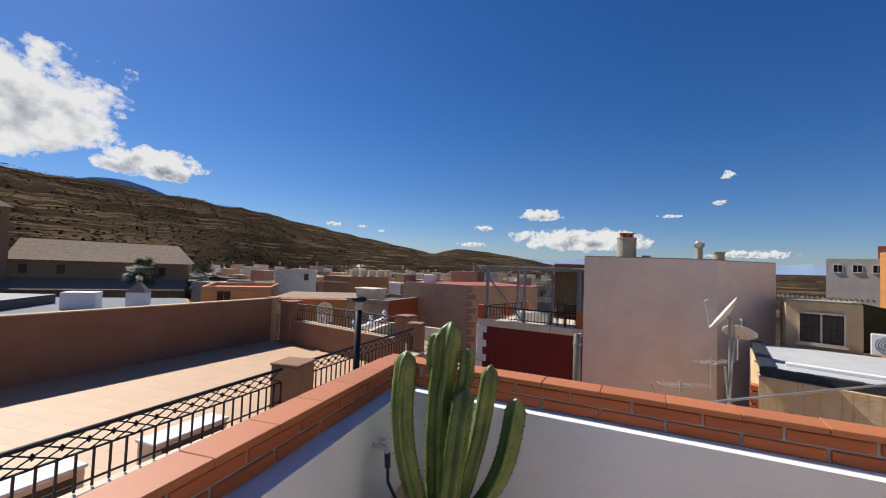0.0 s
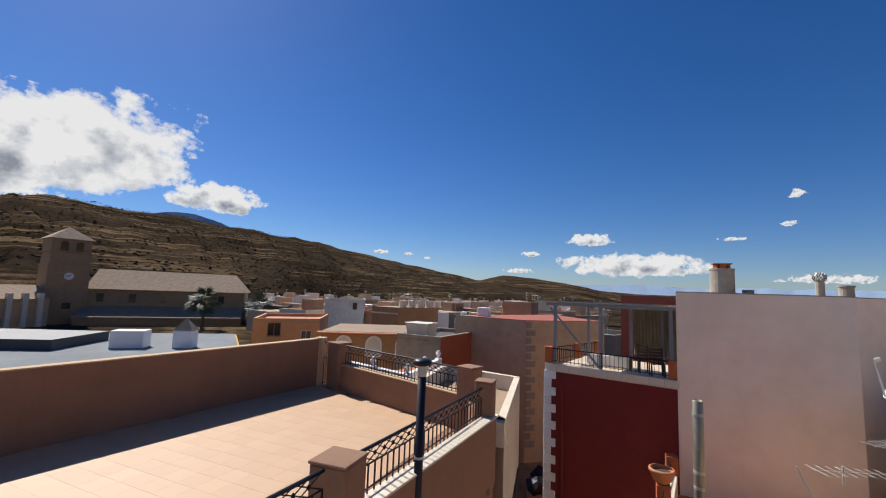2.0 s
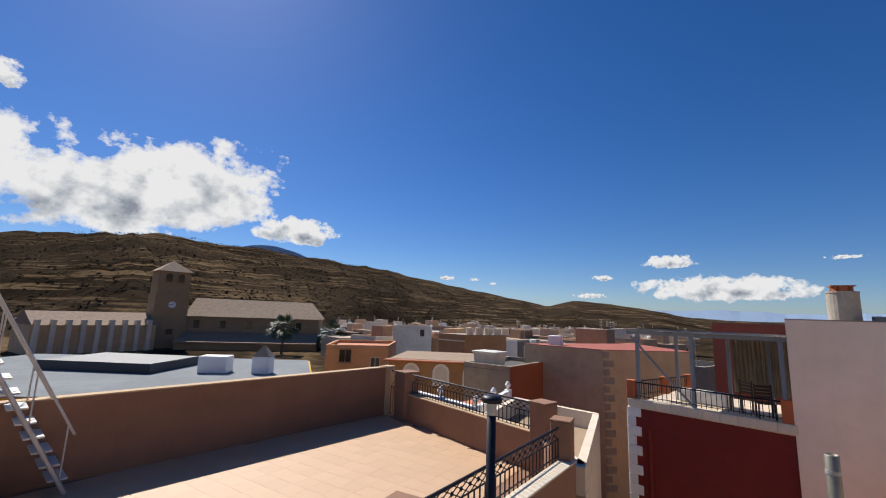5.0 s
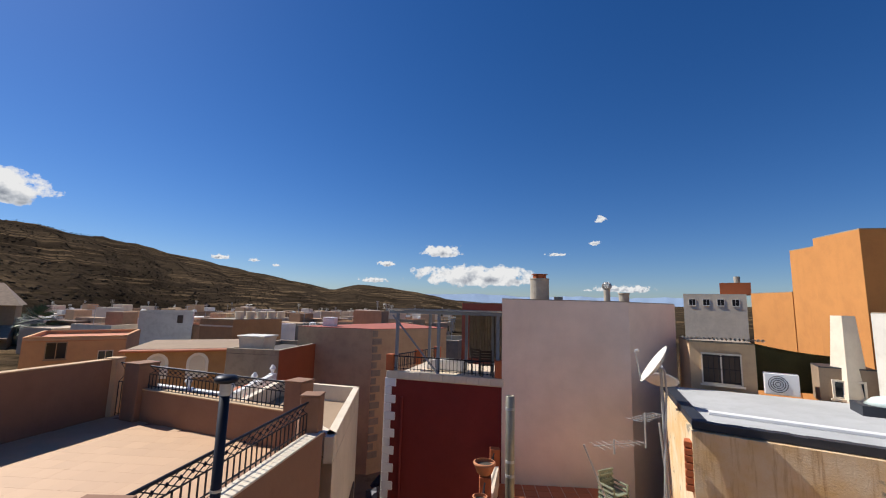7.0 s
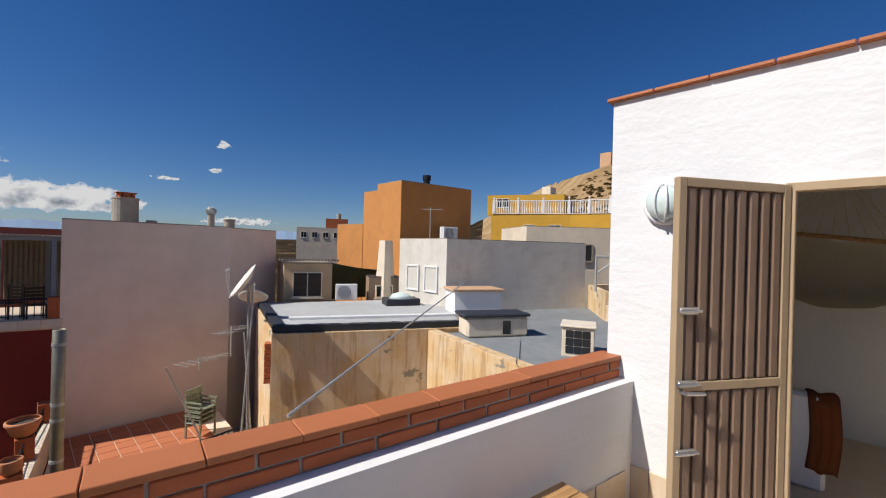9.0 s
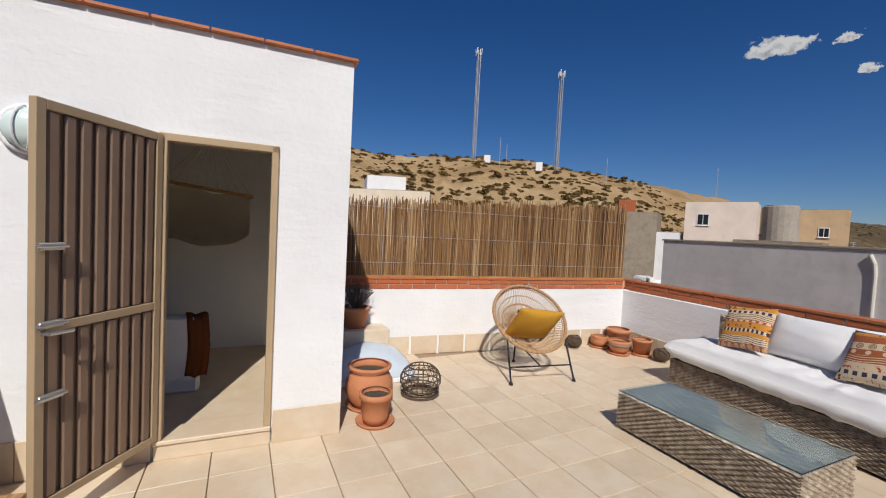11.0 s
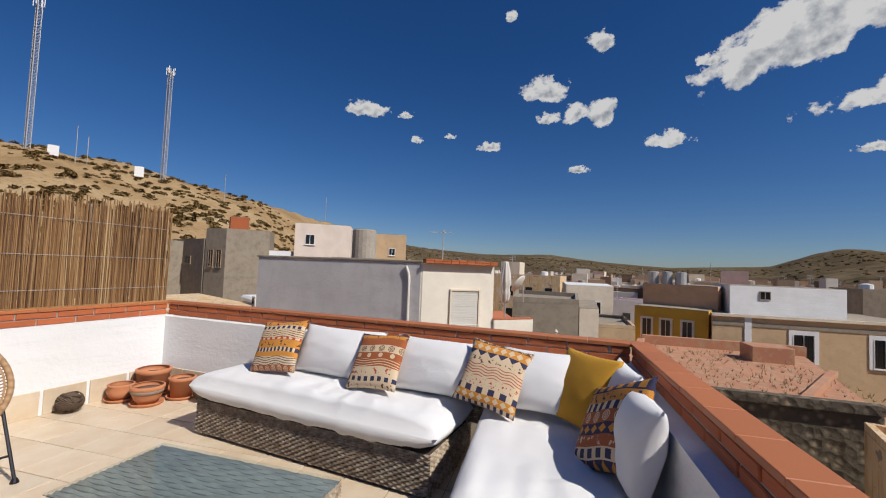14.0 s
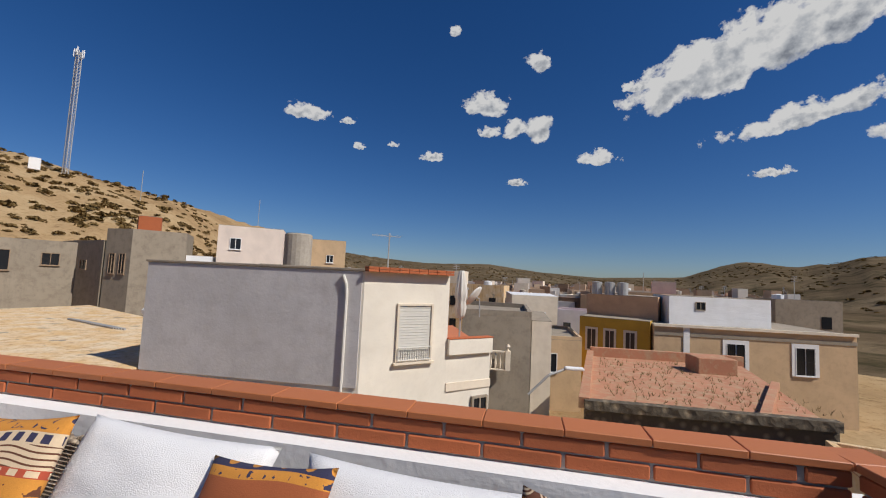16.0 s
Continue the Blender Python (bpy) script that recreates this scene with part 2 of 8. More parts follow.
def offset_line(p, q, d):
    """The line p-q moved d to its left."""
    u = Vector((q[0] - p[0], q[1] - p[1])).normalized()
    return (p[0] - u.y * d, p[1] + u.x * d), (q[0] - u.y * d, q[1] + u.x * d)


# ---- the terrace ----
# corners of the coping's inner edge: cactus corner, hut end of the front wall, fence corner, sofa corner
C_A, C_H, C_B, C_S = (0.0, 0.62), (3.72, 0.0), (5.0, -6.58), (0.0, -6.10)
C_R = (5.50, -2.05)
STREET = -7.0

bm = bmesh.new()
prism(bm, [(-0.14, 0.76), (-0.14, -6.26), (5.15, -6.74), (6.6, -2.0), (6.2, 0.1)], -0.4, -0.012)
floor = solid("floor", bm, GROUT, "sand-coloured terrace floor of square ceramic tiles", "floor", "structure")

bm = bmesh.new()
prism(bm, [(-0.1, 0.72), (-0.1, -6.22), (5.11, -6.70), (6.55, -2.0), (6.15, 0.1)], STREET - 0.3, -0.4)
solid("wall_house_below", bm, CREAM, "cream rendered house wall below the terrace", "wall", "structure")


def parapet(name, p, q, label):
    """Low white wall with a ledge; p-q runs with the terrace on its right."""
    m, n = along(p, q)
    bm = bmesh.new()
    box(bm, -0.15, n + 0.15, -0.088, 0.14, -0.42, 0.795)
    for v in bm.verts:
        if v.co.z > 0.7:
            v.co.z += 0.004 * math.sin(7 * v.co.x)
    w = solid(name, bm, WHITE, label, "wall", "structure", m)
    bm = bmesh.new()
    box(bm, 0.012, n - 0.012, 0.018, 0.122, 0.79, 0.922)
    part("mortar", bm, MORTAR, w)
    return w, n


WALLS = {}
for key, p, q, label in (
    ("front", C_A, C_H, "whitewashed low parapet with a ledge under two brick courses"),
    ("left", C_S, C_A, "whitewashed low parapet in shade under brick coping"),
    ("back", C_B, C_S, "roughly whitewashed low parapet behind the sofa"),
    ("right", C_R, C_B, "sunlit whitewashed low parapet below the reed fence"),
):
    WALLS[key] = parapet("wall_" + key, p, q, label)

# ---- the stair hut ----
HUT = pose(3.70, 0.10, 0, 0, 0, -1.87)
hut = thing("stair_hut", "whitewashed rooftop stair hut with an open doorway", "hut", HUT, kind="structure")
D0, D1, DZ0, DZ1, HW, HD, HT = -0.95, -1.63, 0.13, 2.05, 2.11, 2.3, 2.69


def hut_wall(x0, x1, y0, y1, z0, z1, name="wall"):
    bm = bmesh.new()
    box(bm, x0, x1, y0, y1, z0, z1)
    return part(name, bm, WHITE, hut)


hut_wall(0, 0.18, D0, 0, -0.02, HT)
hut_wall(0, 0.18, -HW, D1, -0.02, HT)
hut_wall(0, 0.18, D1, D0, DZ1, HT)
hut_wall(0, 0.18, D1, D0, -0.02, DZ0 - 0.03)
hut_wall(0.18, HD, -0.18, 0, -0.02, HT)
hut_wall(0.18, HD, -HW, -HW + 0.18, -0.02, HT)
hut_wall(HD - 0.18, HD, -HW + 0.18, -0.18, -0.02, HT)
bm = bmesh.new()
box(bm, 0.0, HD, -HW, 0.0, HT, HT + 0.02)
part("roof", bm, WHITE, hut)
bm = bmesh.new()
box(bm, 0.0, HD - 0.18, -HW + 0.18, -0.18, 0.0, 0.11)
part("inner_floor", bm, TILE, hut)

# ---- ground and hills ----
RIDGE = [(-180, 5.0), (-165, 4.5), (-150, 4.0), (-140, 4.4), (-129.6, 4.2), (-127.3, 3.5), (-124.8, 3.0), (-123, 3.35), (-119.7, 3.6), (-117, 2.9), (-114.2, 1.6), (-104, 1.2), (-97, 1.6), (-90, 2.4), (-81, 2.2), (-74, 2.7), (-67, 3.5), (-60, 5.4), (-54, 7.0), (-41, 9.3),
         (-31, 10.4), (-21, 9.7), (-10, 11.0), (0, 10.5), (22, 11.4), (30, 8.7), (40, 3.4), (50, 0.9), (70, 0.5), (88, 0.6), (92.3, 0.9), (96.8, 1.8), (101, 2.35), (105.3, 2.6), (108.4, 1.75), (112, 2.55), (115.6, 3.2), (120, 4.0), (132, 6.4), (145, 7.64), (159, 8.3), (166, 7.2), (180, 5.0)]
NEARNESS = [(-180, 900), (-130, 1300), (-112, 2200), (-75, 2200), (-65, 420), (-50, 190), (0, 170), (25, 260), (40, 900), (60, 2600), (88, 2600), (94, 1500), (115, 1100), (135, 620), (160, 480), (180, 900)]


def lookup(rows, a):
    return float(np.interp(a, [r[0] for r in rows], [r[1] for r in rows]))


def terrain(a, r):
    top, far = lookup(RIDGE, a), lookup(NEARNESS, a)
    h = far * math.tan(radians(top)) + 1.6 - STREET
    near = 0.28 * far
    s = max(0.0, min(1.0, (r - near) / (far - near)))
    x, y = r * math.cos(radians(a)), r * math.sin(radians(a))
    k = far / 500
    rough = noise.fractal(Vector((x / (55 * k), y / (55 * k), 3.0)), 1.0, 2.0, 5)
    gully = abs(noise.noise(Vector((a * 0.35 - r / (260 * k), r / (900 * k), 1.7)))) + 0.35 * abs(noise.noise(Vector((a * 1.1 - r / (120 * k), 5.0, 0.3))))
    body = s ** 0.8 * h if r <= far else h * (1 - 0.25 * min(1, (r - far) / far))
    return STREET + body + s * (0.05 * h * rough - 0.19 * h * gully * (1 - s) * 2 + 0.01 * h * gully)


AZ, radii = 480, [0, 12, 25, 40, 55, 70, 85, 100, 115, 130, 145, 160, 172, 185, 200, 220, 245, 270, 300, 335, 370, 410, 450, 490, 540, 600, 660, 740, 830, 930, 1050, 1180, 1320, 1500, 1750, 2050, 2300, 2600, 2900, 3400, 4200]
verts, faces = [], []
for r in radii:
    for k in range(AZ):
        a = -180 + 360 * k / AZ
        verts.append((r * math.cos(radians(a)), r * math.sin(radians(a)), terrain(a, r)))
for j in range(len(radii) - 1):
    for k in range(AZ):
        faces.append((j * AZ + k, j * AZ + (k + 1) % AZ, (j + 1) * AZ + (k + 1) % AZ, (j + 1) * AZ + k))
me = bpy.data.meshes.new("ground")
me.from_pydata(verts, [], faces)
me.polygons.foreach_set("use_smooth", [True] * len(me.polygons))


def hill_build(t, b):
    v = coords(t)
    rock = ramp(t, noisy(t, v, 0.03, 8, 0.65), [(0.3, (0.23, 0.145, 0.072)), (0.5, (0.37, 0.25, 0.13)), (0.7, (0.47, 0.35, 0.20))])
    scrub = ramp(t, noisy(t, v, 0.9, 6, 0.75), [(0.52, (0, 0, 0)), (0.68, (0.75, 0.75, 0.75))])
    col = mix(t, scrub, rock, (0.17, 0.105, 0.045))
    t.links.new(col, b.inputs["Base Color"])
    b.inputs["Roughness"].default_value, b.inputs["Specular IOR Level"].default_value = 1.0, 0.0
    bump(t, b, noisy(t, v, 0.3, 6), 0.6, 1.0)


HILL = mat("dry_scrub_hillside", hill_build)
me.materials.append(HILL)


def mountain_build(t, b):
    v = coords(t)
    # Rock and scrub tones hold the shade of a slope lit from behind.
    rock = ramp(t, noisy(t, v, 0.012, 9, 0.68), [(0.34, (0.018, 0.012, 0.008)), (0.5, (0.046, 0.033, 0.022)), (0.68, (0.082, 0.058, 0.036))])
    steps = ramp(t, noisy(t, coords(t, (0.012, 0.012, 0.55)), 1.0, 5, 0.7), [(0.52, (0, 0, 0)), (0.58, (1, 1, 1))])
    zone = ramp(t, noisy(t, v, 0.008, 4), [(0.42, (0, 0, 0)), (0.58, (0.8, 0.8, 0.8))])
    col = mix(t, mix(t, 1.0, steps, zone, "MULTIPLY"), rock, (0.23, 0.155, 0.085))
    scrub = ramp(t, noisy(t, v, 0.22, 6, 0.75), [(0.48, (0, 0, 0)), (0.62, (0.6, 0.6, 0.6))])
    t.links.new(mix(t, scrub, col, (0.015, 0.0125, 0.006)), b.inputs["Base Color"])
    b.inputs["Roughness"].default_value, b.inputs["Specular IOR Level"].default_value = 1.0, 0.0
    bump(t, b, noisy(t, v, 0.15, 7, 0.7), 0.9, 3.0)


me.materials.append(mat("backlit_terraced_mountainside", mountain_build))


def valley_build(t, b):
    v = coords(t)
    soil = ramp(t, noisy(t, v, 0.01, 9, 0.68), [(0.32, (0.07, 0.05, 0.03)), (0.5, (0.13, 0.095, 0.058)), (0.7, (0.21, 0.16, 0.10))])
    trees = ramp(t, noisy(t, v, 0.05, 6, 0.72), [(0.5, (0, 0, 0)), (0.62, (0.8, 0.8, 0.8))])
    t.links.new(mix(t, trees, soil, (0.05, 0.045, 0.024)), b.inputs["Base Color"])
    b.inputs["Roughness"].default_value, b.inputs["Specular IOR Level"].default_value = 1.0, 0.0
    bump(t, b, noisy(t, v, 0.1, 7, 0.7), 0.8, 3.0)


me.materials.append(mat("brown_valley_hills", valley_build))
# Azimuth picks darker tones for the backlit mountain, lighter ones for the sunlit valley.
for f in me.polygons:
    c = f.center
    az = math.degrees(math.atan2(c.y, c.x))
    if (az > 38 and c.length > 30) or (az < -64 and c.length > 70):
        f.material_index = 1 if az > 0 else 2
tagged(new("ground", me), "dry brown hillsides and valley floor round the town", "ground", kind="structure")


# ---- neighbouring buildings ----
def block(name, label, pts, z0, z1, wall, roof=None, lip=0.0, t=0.18, category="house"):
    """A flat-roofed building over a plan outline, with a parapet round its roof."""
    h = thing(name, label, category, pose(pts[0][0], pts[0][1], 0))
    o = pts[0]
    loc = [(x - o[0], y - o[1]) for x, y in pts]
    bm = bmesh.new()
    prism(bm, loc, z0, z1 - lip)
    part("wall", bm, wall, h)
    if roof is not None:
        bm = bmesh.new()
        prism(bm, [(x * 0.995, y * 0.995) for x, y in loc], z1 - lip, z1 - lip + 0.03)
        part("roof", bm, roof, h)
    if lip:
        c = Vector((sum(x for x, y in loc) / len(loc), sum(y for x, y in loc) / len(loc)))
        for k in range(len(loc)):
            a, b2 = Vector(loc[k]), Vector(loc[(k + 1) % len(loc)])
            m, n = along(a, b2)
            s = 1 if ((c - a).dot(Vector((-(b2 - a).y, (b2 - a).x)))) > 0 else -1
            bm = bmesh.new()
            box(bm, 0, n - t, min(0, s * t), max(0, s * t), z1 - lip, z1)
            part("parapet", bm, wall, h, m=m)
    return h



# ---- hut: roof edge, frame, door, lamp, inside ----
BEIGE = plain("beige_painted_steel", (0.44, 0.32, 0.19), 0.5, 0.0, vary=0.1, relief=0.05)
SLAT = plain("brown_painted_steel", (0.24, 0.155, 0.10), 0.5, 0.0, vary=0.12, relief=0.05)
CHROME = plain("dull_chrome", (0.6, 0.59, 0.56), 0.3, 0.9, vary=0.1)
FROST = plain("frosted_green_glass", (0.62, 0.72, 0.68), 0.25, vary=0.04, relief=0)
CLOTH = plain("cream_canvas", (0.66, 0.60, 0.47), 0.95, grain=200, vary=0.06, relief=0.2)
RUST = plain("rust_cotton", (0.32, 0.10, 0.03), 0.95, grain=200, vary=0.15, relief=0.2)
WOOD = None


def wood_build(t, b):
    v = coords(t, (1.0, 14.0, 14.0))
    n = noisy(t, v, 3.0, 8, 0.65)
    col = ramp(t, n, [(0.3, (0.20, 0.095, 0.035)), (0.5, (0.40, 0.22, 0.085)), (0.72, (0.55, 0.33, 0.14))])
    t.links.new(col, b.inputs["Base Color"])
    b.inputs["Roughness"].default_value = 0.65
    bump(t, b, n, 0.3, 0.005)


WOOD = mat("weathered_pine", wood_build)

n_cap = 7
for k in range(n_cap):
    bm = bmesh.new()
    y0 = 0.035 - k * (HW + 0.07) / n_cap
    box(bm, -0.035, HD + 0.035, y0 - (HW + 0.07) / n_cap + 0.006, y0, HT + 0.021, HT + 0.045, bevel=0.005)
    part("coping_tile", bm, CAP, hut)
for y0, y1 in ((-HW, D1 - 0.01), (D0 + 0.01, 0.02)):
    n = max(1, round((y1 - y0) / 0.34))
    for k in range(n):
        bm = bmesh.new()
        a = y0 + k * (y1 - y0) / n
        box(bm, -0.014, -0.001, a + 0.002, a + (y1 - y0) / n - 0.002, 0.0, 0.235, bevel=0.003)
        part("base_tile", bm, TILE, hut)
bm = bmesh.new()
box(bm, -0.03, 0.2, D1, D0, 0.10, DZ0, bevel=0.006)
part("sill", bm, TILE, hut, "worn tiled doorstep")
bm = bmesh.new()
box(bm, -0.014, -0.001, D1, D0, 0.0, 0.098, bevel=0.003)
part("riser", bm, TILE, hut)

frame_ob = thing("door_frame", "beige painted steel frame of the hut doorway", "door frame", HUT, kind="structure")
for a in ((D0 - 0.045, D0), (D1, D1 + 0.045)):
    bm = bmesh.new()
    box(bm, -0.02, 0.06, a[0], a[1], DZ0, DZ1, bevel=0.004)
    part("jamb", bm, BEIGE, frame_ob)
bm = bmesh.new()
box(bm, -0.02, 0.06, D1, D0, DZ1 - 0.045, DZ1 + 0.003, bevel=0.004)
part("head", bm, BEIGE, frame_ob)

# the leaf, swung outwards about its jamb
hinge = HUT @ Vector((-0.02, D0 - 0.01, 0))
tip = Vector((3.10, -0.50, 0))
ang = math.degrees(math.atan2(tip.y - hinge.y, tip.x - hinge.x))
door = thing("door_1", "slatted brown steel door standing open on the terrace", "door", pose(hinge.x, hinge.y, DZ0 + 0.01, 0, 0, ang), kind="structure")
LW, LH = 0.70, DZ1 - DZ0 - 0.02
for x0, x1, z0, z1 in ((0, 0.045, 0, LH), (LW - 0.045, LW, 0, LH), (0.045, LW - 0.045, 0, 0.045), (0.045, LW - 0.045, LH - 0.045, LH), (0.045, LW - 0.045, LH * 0.44, LH * 0.44 + 0.045)):
    bm = bmesh.new()
    box(bm, x0, x1, -0.02, 0.02, z0, z1, bevel=0.003)
    part("rail", bm, BEIGE, door)
bm = bmesh.new()
box(bm, 0.006, 0.062, -0.012, 0.014, 0.045, LH * 0.44, bevel=0.009)
slat_lo = mesh_of("slat", bm, SLAT)
bm = bmesh.new()
box(bm, 0.006, 0.062, -0.012, 0.014, LH * 0.44 + 0.045, LH - 0.045, bevel=0.009)
slat_hi = mesh_of("slat", bm, SLAT)
for k in range(8):
    for me in (slat_lo, slat_hi):
        piece("slat", me, door, pose(0.048 + k * 0.0765, 0.002, 0))
for z0, z1 in ((0.045, LH * 0.44), (LH * 0.44 + 0.045, LH - 0.045)):
    bm = bmesh.new()
    box(bm, 0.045, LW - 0.045, -0.008, -0.004, z0, z1)
    part("backing", bm, SLAT, door)
for z in (0.52, 0.86, 1.22):
    bm = bmesh.new()
    box(bm, LW - 0.12, LW - 0.01, 0.02, 0.035, z, z + 0.035, bevel=0.004)
    tube(bm, (LW - 0.13, 0.04, z + 0.018), (LW + 0.01, 0.04, z + 0.018), 0.007, 8)
    part("bolt", bm, CHROME, door, "chrome sliding bolt")
bm = bmesh.new()
path_tube(bm, [(LW - 0.03, 0.02, 0.84), (LW - 0.03, 0.06, 0.84), (LW - 0.14, 0.06, 0.835)], 0.009, 8)
part("handle", bm, CHROME, door, "chrome lever handle")

lamp = thing("bulkhead_lamp", "round white bulkhead lamp with frosted glass on the hut wall", "wall lamp", HUT @ pose(0, -0.36, 1.98, 0, -90, 0))
bm = bmesh.new()
lathe(bm, [(0.135, 0.0), (0.14, 0.015), (0.135, 0.035), (0.115, 0.045), (0.11, 0.04)], 28)
part("base", bm, WHITE, lamp, smooth=True)
bm = bmesh.new()
lathe(bm, [(0.11, 0.04), (0.105, 0.065), (0.085, 0.09), (0.05, 0.105), (0.004, 0.11)], 28)
part("glass", bm, FROST, lamp, "frosted glass dome", smooth=True)
bm = bmesh.new()
path_tube(bm, [(0.12 * math.cos(a), 0.12 * math.sin(a) * 0.3, 0.045 + 0.075 * math.sin(abs(a) * 1.0)) for a in [k * math.pi / 10 for k in range(11)]], 0.006, 6)
path_tube(bm, [(0.12 * math.cos(a), -0.12 * math.sin(a) * 0.3, 0.045 + 0.075 * math.sin(abs(a) * 1.0)) for a in [k * math.pi / 10 for k in range(11)]], 0.006, 6)
part("cage", bm, WHITE, lamp)

bm = bmesh.new()
box(bm, 0.82, 0.94, -1.10, -0.18, 0.11, 0.74, bevel=0.02)
solid("stub_wall", bm, WHITE, "low white plaster wall beside the stairs", "wall", "structure", HUT)


def sheet(bm, f, nu=24, nv=24, thick=0.004):
    """A closed thin sheet over a unit square."""
    g = [[f(i / nu, j / nv) for j in range(nv + 1)] for i in range(nu + 1)]
    top = [[bm.verts.new(p) for p in row] for row in g]
    for i in range(nu):
        for j in range(nv):
            bm.faces.new((top[i][j], top[i + 1][j], top[i + 1][j + 1], top[i][j + 1]))
    bmesh.ops.solidify(bm, geom=bm.faces[:], thickness=thick)


towel = bmesh.new()
sheet(towel, lambda u, v: (0.88 + (0.078 if v > 0.5 else -0.078) * min(1, abs(v - 0.5) * 9) + 0.01 * math.sin(20 * u), -1.16 + 0.16 * u - 0.02 * math.sin(7 * v), 0.755 - max(0, abs(v - 0.5) - 0.06) * (1.15 if v < 0.5 else 0.7) + 0.01 * math.sin(9 * u)), 10, 30, 0.006)
solid("towel", towel, RUST, "rust-brown towel draped over the low wall", "towel", m=HUT, smooth=True)

hang = thing("hanging_chair", "cream canvas hammock chair hanging from the hut ceiling", "hammock chair", HUT @ pose(1.2, -1.12, 0))
bm = bmesh.new()
tube(bm, (-0.1, -0.34, 1.76), (0.1, 0.40, 1.86), 0.016, 10)
part("spreader_bar", bm, WOOD, hang)
bm = bmesh.new()
sheet(bm, lambda u, v: (-0.1 + 0.2 * u + 0.22 * math.sin(math.pi * v), -0.32 + 0.70 * u, 1.75 + 0.09 * u - (0.42 + 0.28 * u ** 2 + 0.06 * math.sin(6 * u)) * math.sin(math.pi * min(1, v * 0.5 + 0.0)) * (0.75 + 0.25 * math.sin(math.pi * u)) + 0.02 * math.sin(11 * u + 4 * v)), 22, 16, 0.006)
part("seat", bm, CLOTH, hang, "sagging cream canvas seat", smooth=True)
bm = bmesh.new()
for k in range(9):
    tube(bm, (-0.1 + 0.2 * k / 8, -0.33 + 0.72 * k / 8, 1.76 + 0.1 * k / 8), (0, 0, 2.3), 0.004, 5)
tube(bm, (0, 0, 2.3), (0, 0, HT - 0.001), 0.009, 6)
part("ropes", bm, CLOTH, hang)

# ---- pots and plants ----
CLAY = plain("terracotta_pot", (0.52, 0.21, 0.095), 0.8, grain=50, vary=0.16, relief=0.25)
CLAYDARK = plain("grey_brown_glaze", (0.26, 0.19, 0.14), 0.7, grain=50, vary=0.25, relief=0.3)
SOIL = plain("dry_potting_soil", (0.075, 0.06, 0.045), 1.0, grain=60, vary=0.5, relief=1.0)
TWIG = plain("grey_twig", (0.13, 0.10, 0.075), 0.9, grain=80, vary=0.3)
VINE = plain("dark_vine_wicker", (0.10, 0.065, 0.04), 0.8, grain=120, vary=0.3)


def pot(label, x, y, profile, fill, saucer=0.0, z=0.0, band=None, n=28, group="", name="flower_pot"):
    """A thrown clay pot: outer profile from the foot up, then down inside; fill is the height of its soil."""
    p = thing(name, label, "flower pot", pose(x, y, z), group)
    base = 0.0
    if saucer:
        bm = bmesh.new()
        lathe(bm, [(saucer * 0.86, 0.0), (saucer, 0.03), (saucer * 0.97, 0.034), (saucer * 0.85, 0.012), (0.01, 0.011)], n)
        part("saucer", bm, CLAY, p, smooth=True)
        base = 0.012
    bm = bmesh.new()
    inner = [(max(0.01, r - 0.014), h) for r, h in reversed(profile)][:-1]
    lathe(bm, profile + inner + [(0.01, profile[0][1] + 0.02)], n, (0, 0, base))
    part("body", bm, CLAY, p, smooth=True)
    if fill:
        bm = bmesh.new()
        r = float(np.interp(fill, [h for _, h in profile], [q for q, _ in profile])) - 0.012
        bmesh.ops.create_grid(bm, x_segments=14, y_segments=14, size=1.0)
        for v in bm.verts:
            a, b2 = v.co.x, v.co.y
            v.co = Vector((a * math.sqrt(1 - b2 * b2 / 2) * r, b2 * math.sqrt(1 - a * a / 2) * r, base + fill + 0.008 * noise.noise(v.co * 6)))
        part("soil", bm, SOIL, p)
    if band:
        bm = bmesh.new()
        lathe(bm, [(band[0] + 0.003, band[1]), (band[2] + 0.003, band[3])], n, (0, 0, base))
        part("glaze_band", bm, CLAYDARK, p, "grey-brown glazed band", smooth=True)
    return p


CYL = [(0.095, 0.0), (0.105, 0.05), (0.118, 0.19), (0.13, 0.195), (0.132, 0.235), (0.122, 0.24)]
BELLY = [(0.12, 0.0), (0.17, 0.05), (0.205, 0.14), (0.20, 0.22), (0.165, 0.285), (0.155, 0.30), (0.185, 0.325), (0.188, 0.345), (0.172, 0.352)]
pot("terracotta flower pot on a saucer filled with dry soil", 3.69, -2.30, CYL, 0.20, 0.155)
pot("big-bellied terracotta pot on a saucer by the hut", 4.02, -2.34, BELLY, 0.28, 0.20)
far_pots = "pots in the fence corner"
ROUND = [(0.07, 0.0), (0.11, 0.04), (0.125, 0.09), (0.11, 0.135), (0.12, 0.15), (0.11, 0.155)]
pot("small rounded terracotta pot on a saucer", 4.82, -5.95, ROUND, 0.1, 0.145, group=far_pots)
pot("terracotta pot with a grey glazed band", 4.48, -5.95, [(0.085, 0), (0.12, 0.06), (0.145, 0.14), (0.152, 0.15), (0.152, 0.175), (0.142, 0.18)], 0.13, 0.15, band=(0.132, 0.10, 0.145, 0.14), group=far_pots)
pot("tall straight terracotta pot on a saucer", 4.75, -6.24, [(0.14, 0), (0.15, 0.2), (0.165, 0.21), (0.168, 0.25), (0.155, 0.255)], 0.2, 0.19, group=far_pots)
pot("straight-sided terracotta pot on a saucer", 4.35, -6.23, [(0.1, 0), (0.118, 0.17), (0.128, 0.175), (0.13, 0.205), (0.12, 0.21)], 0.17, 0.145, group=far_pots)


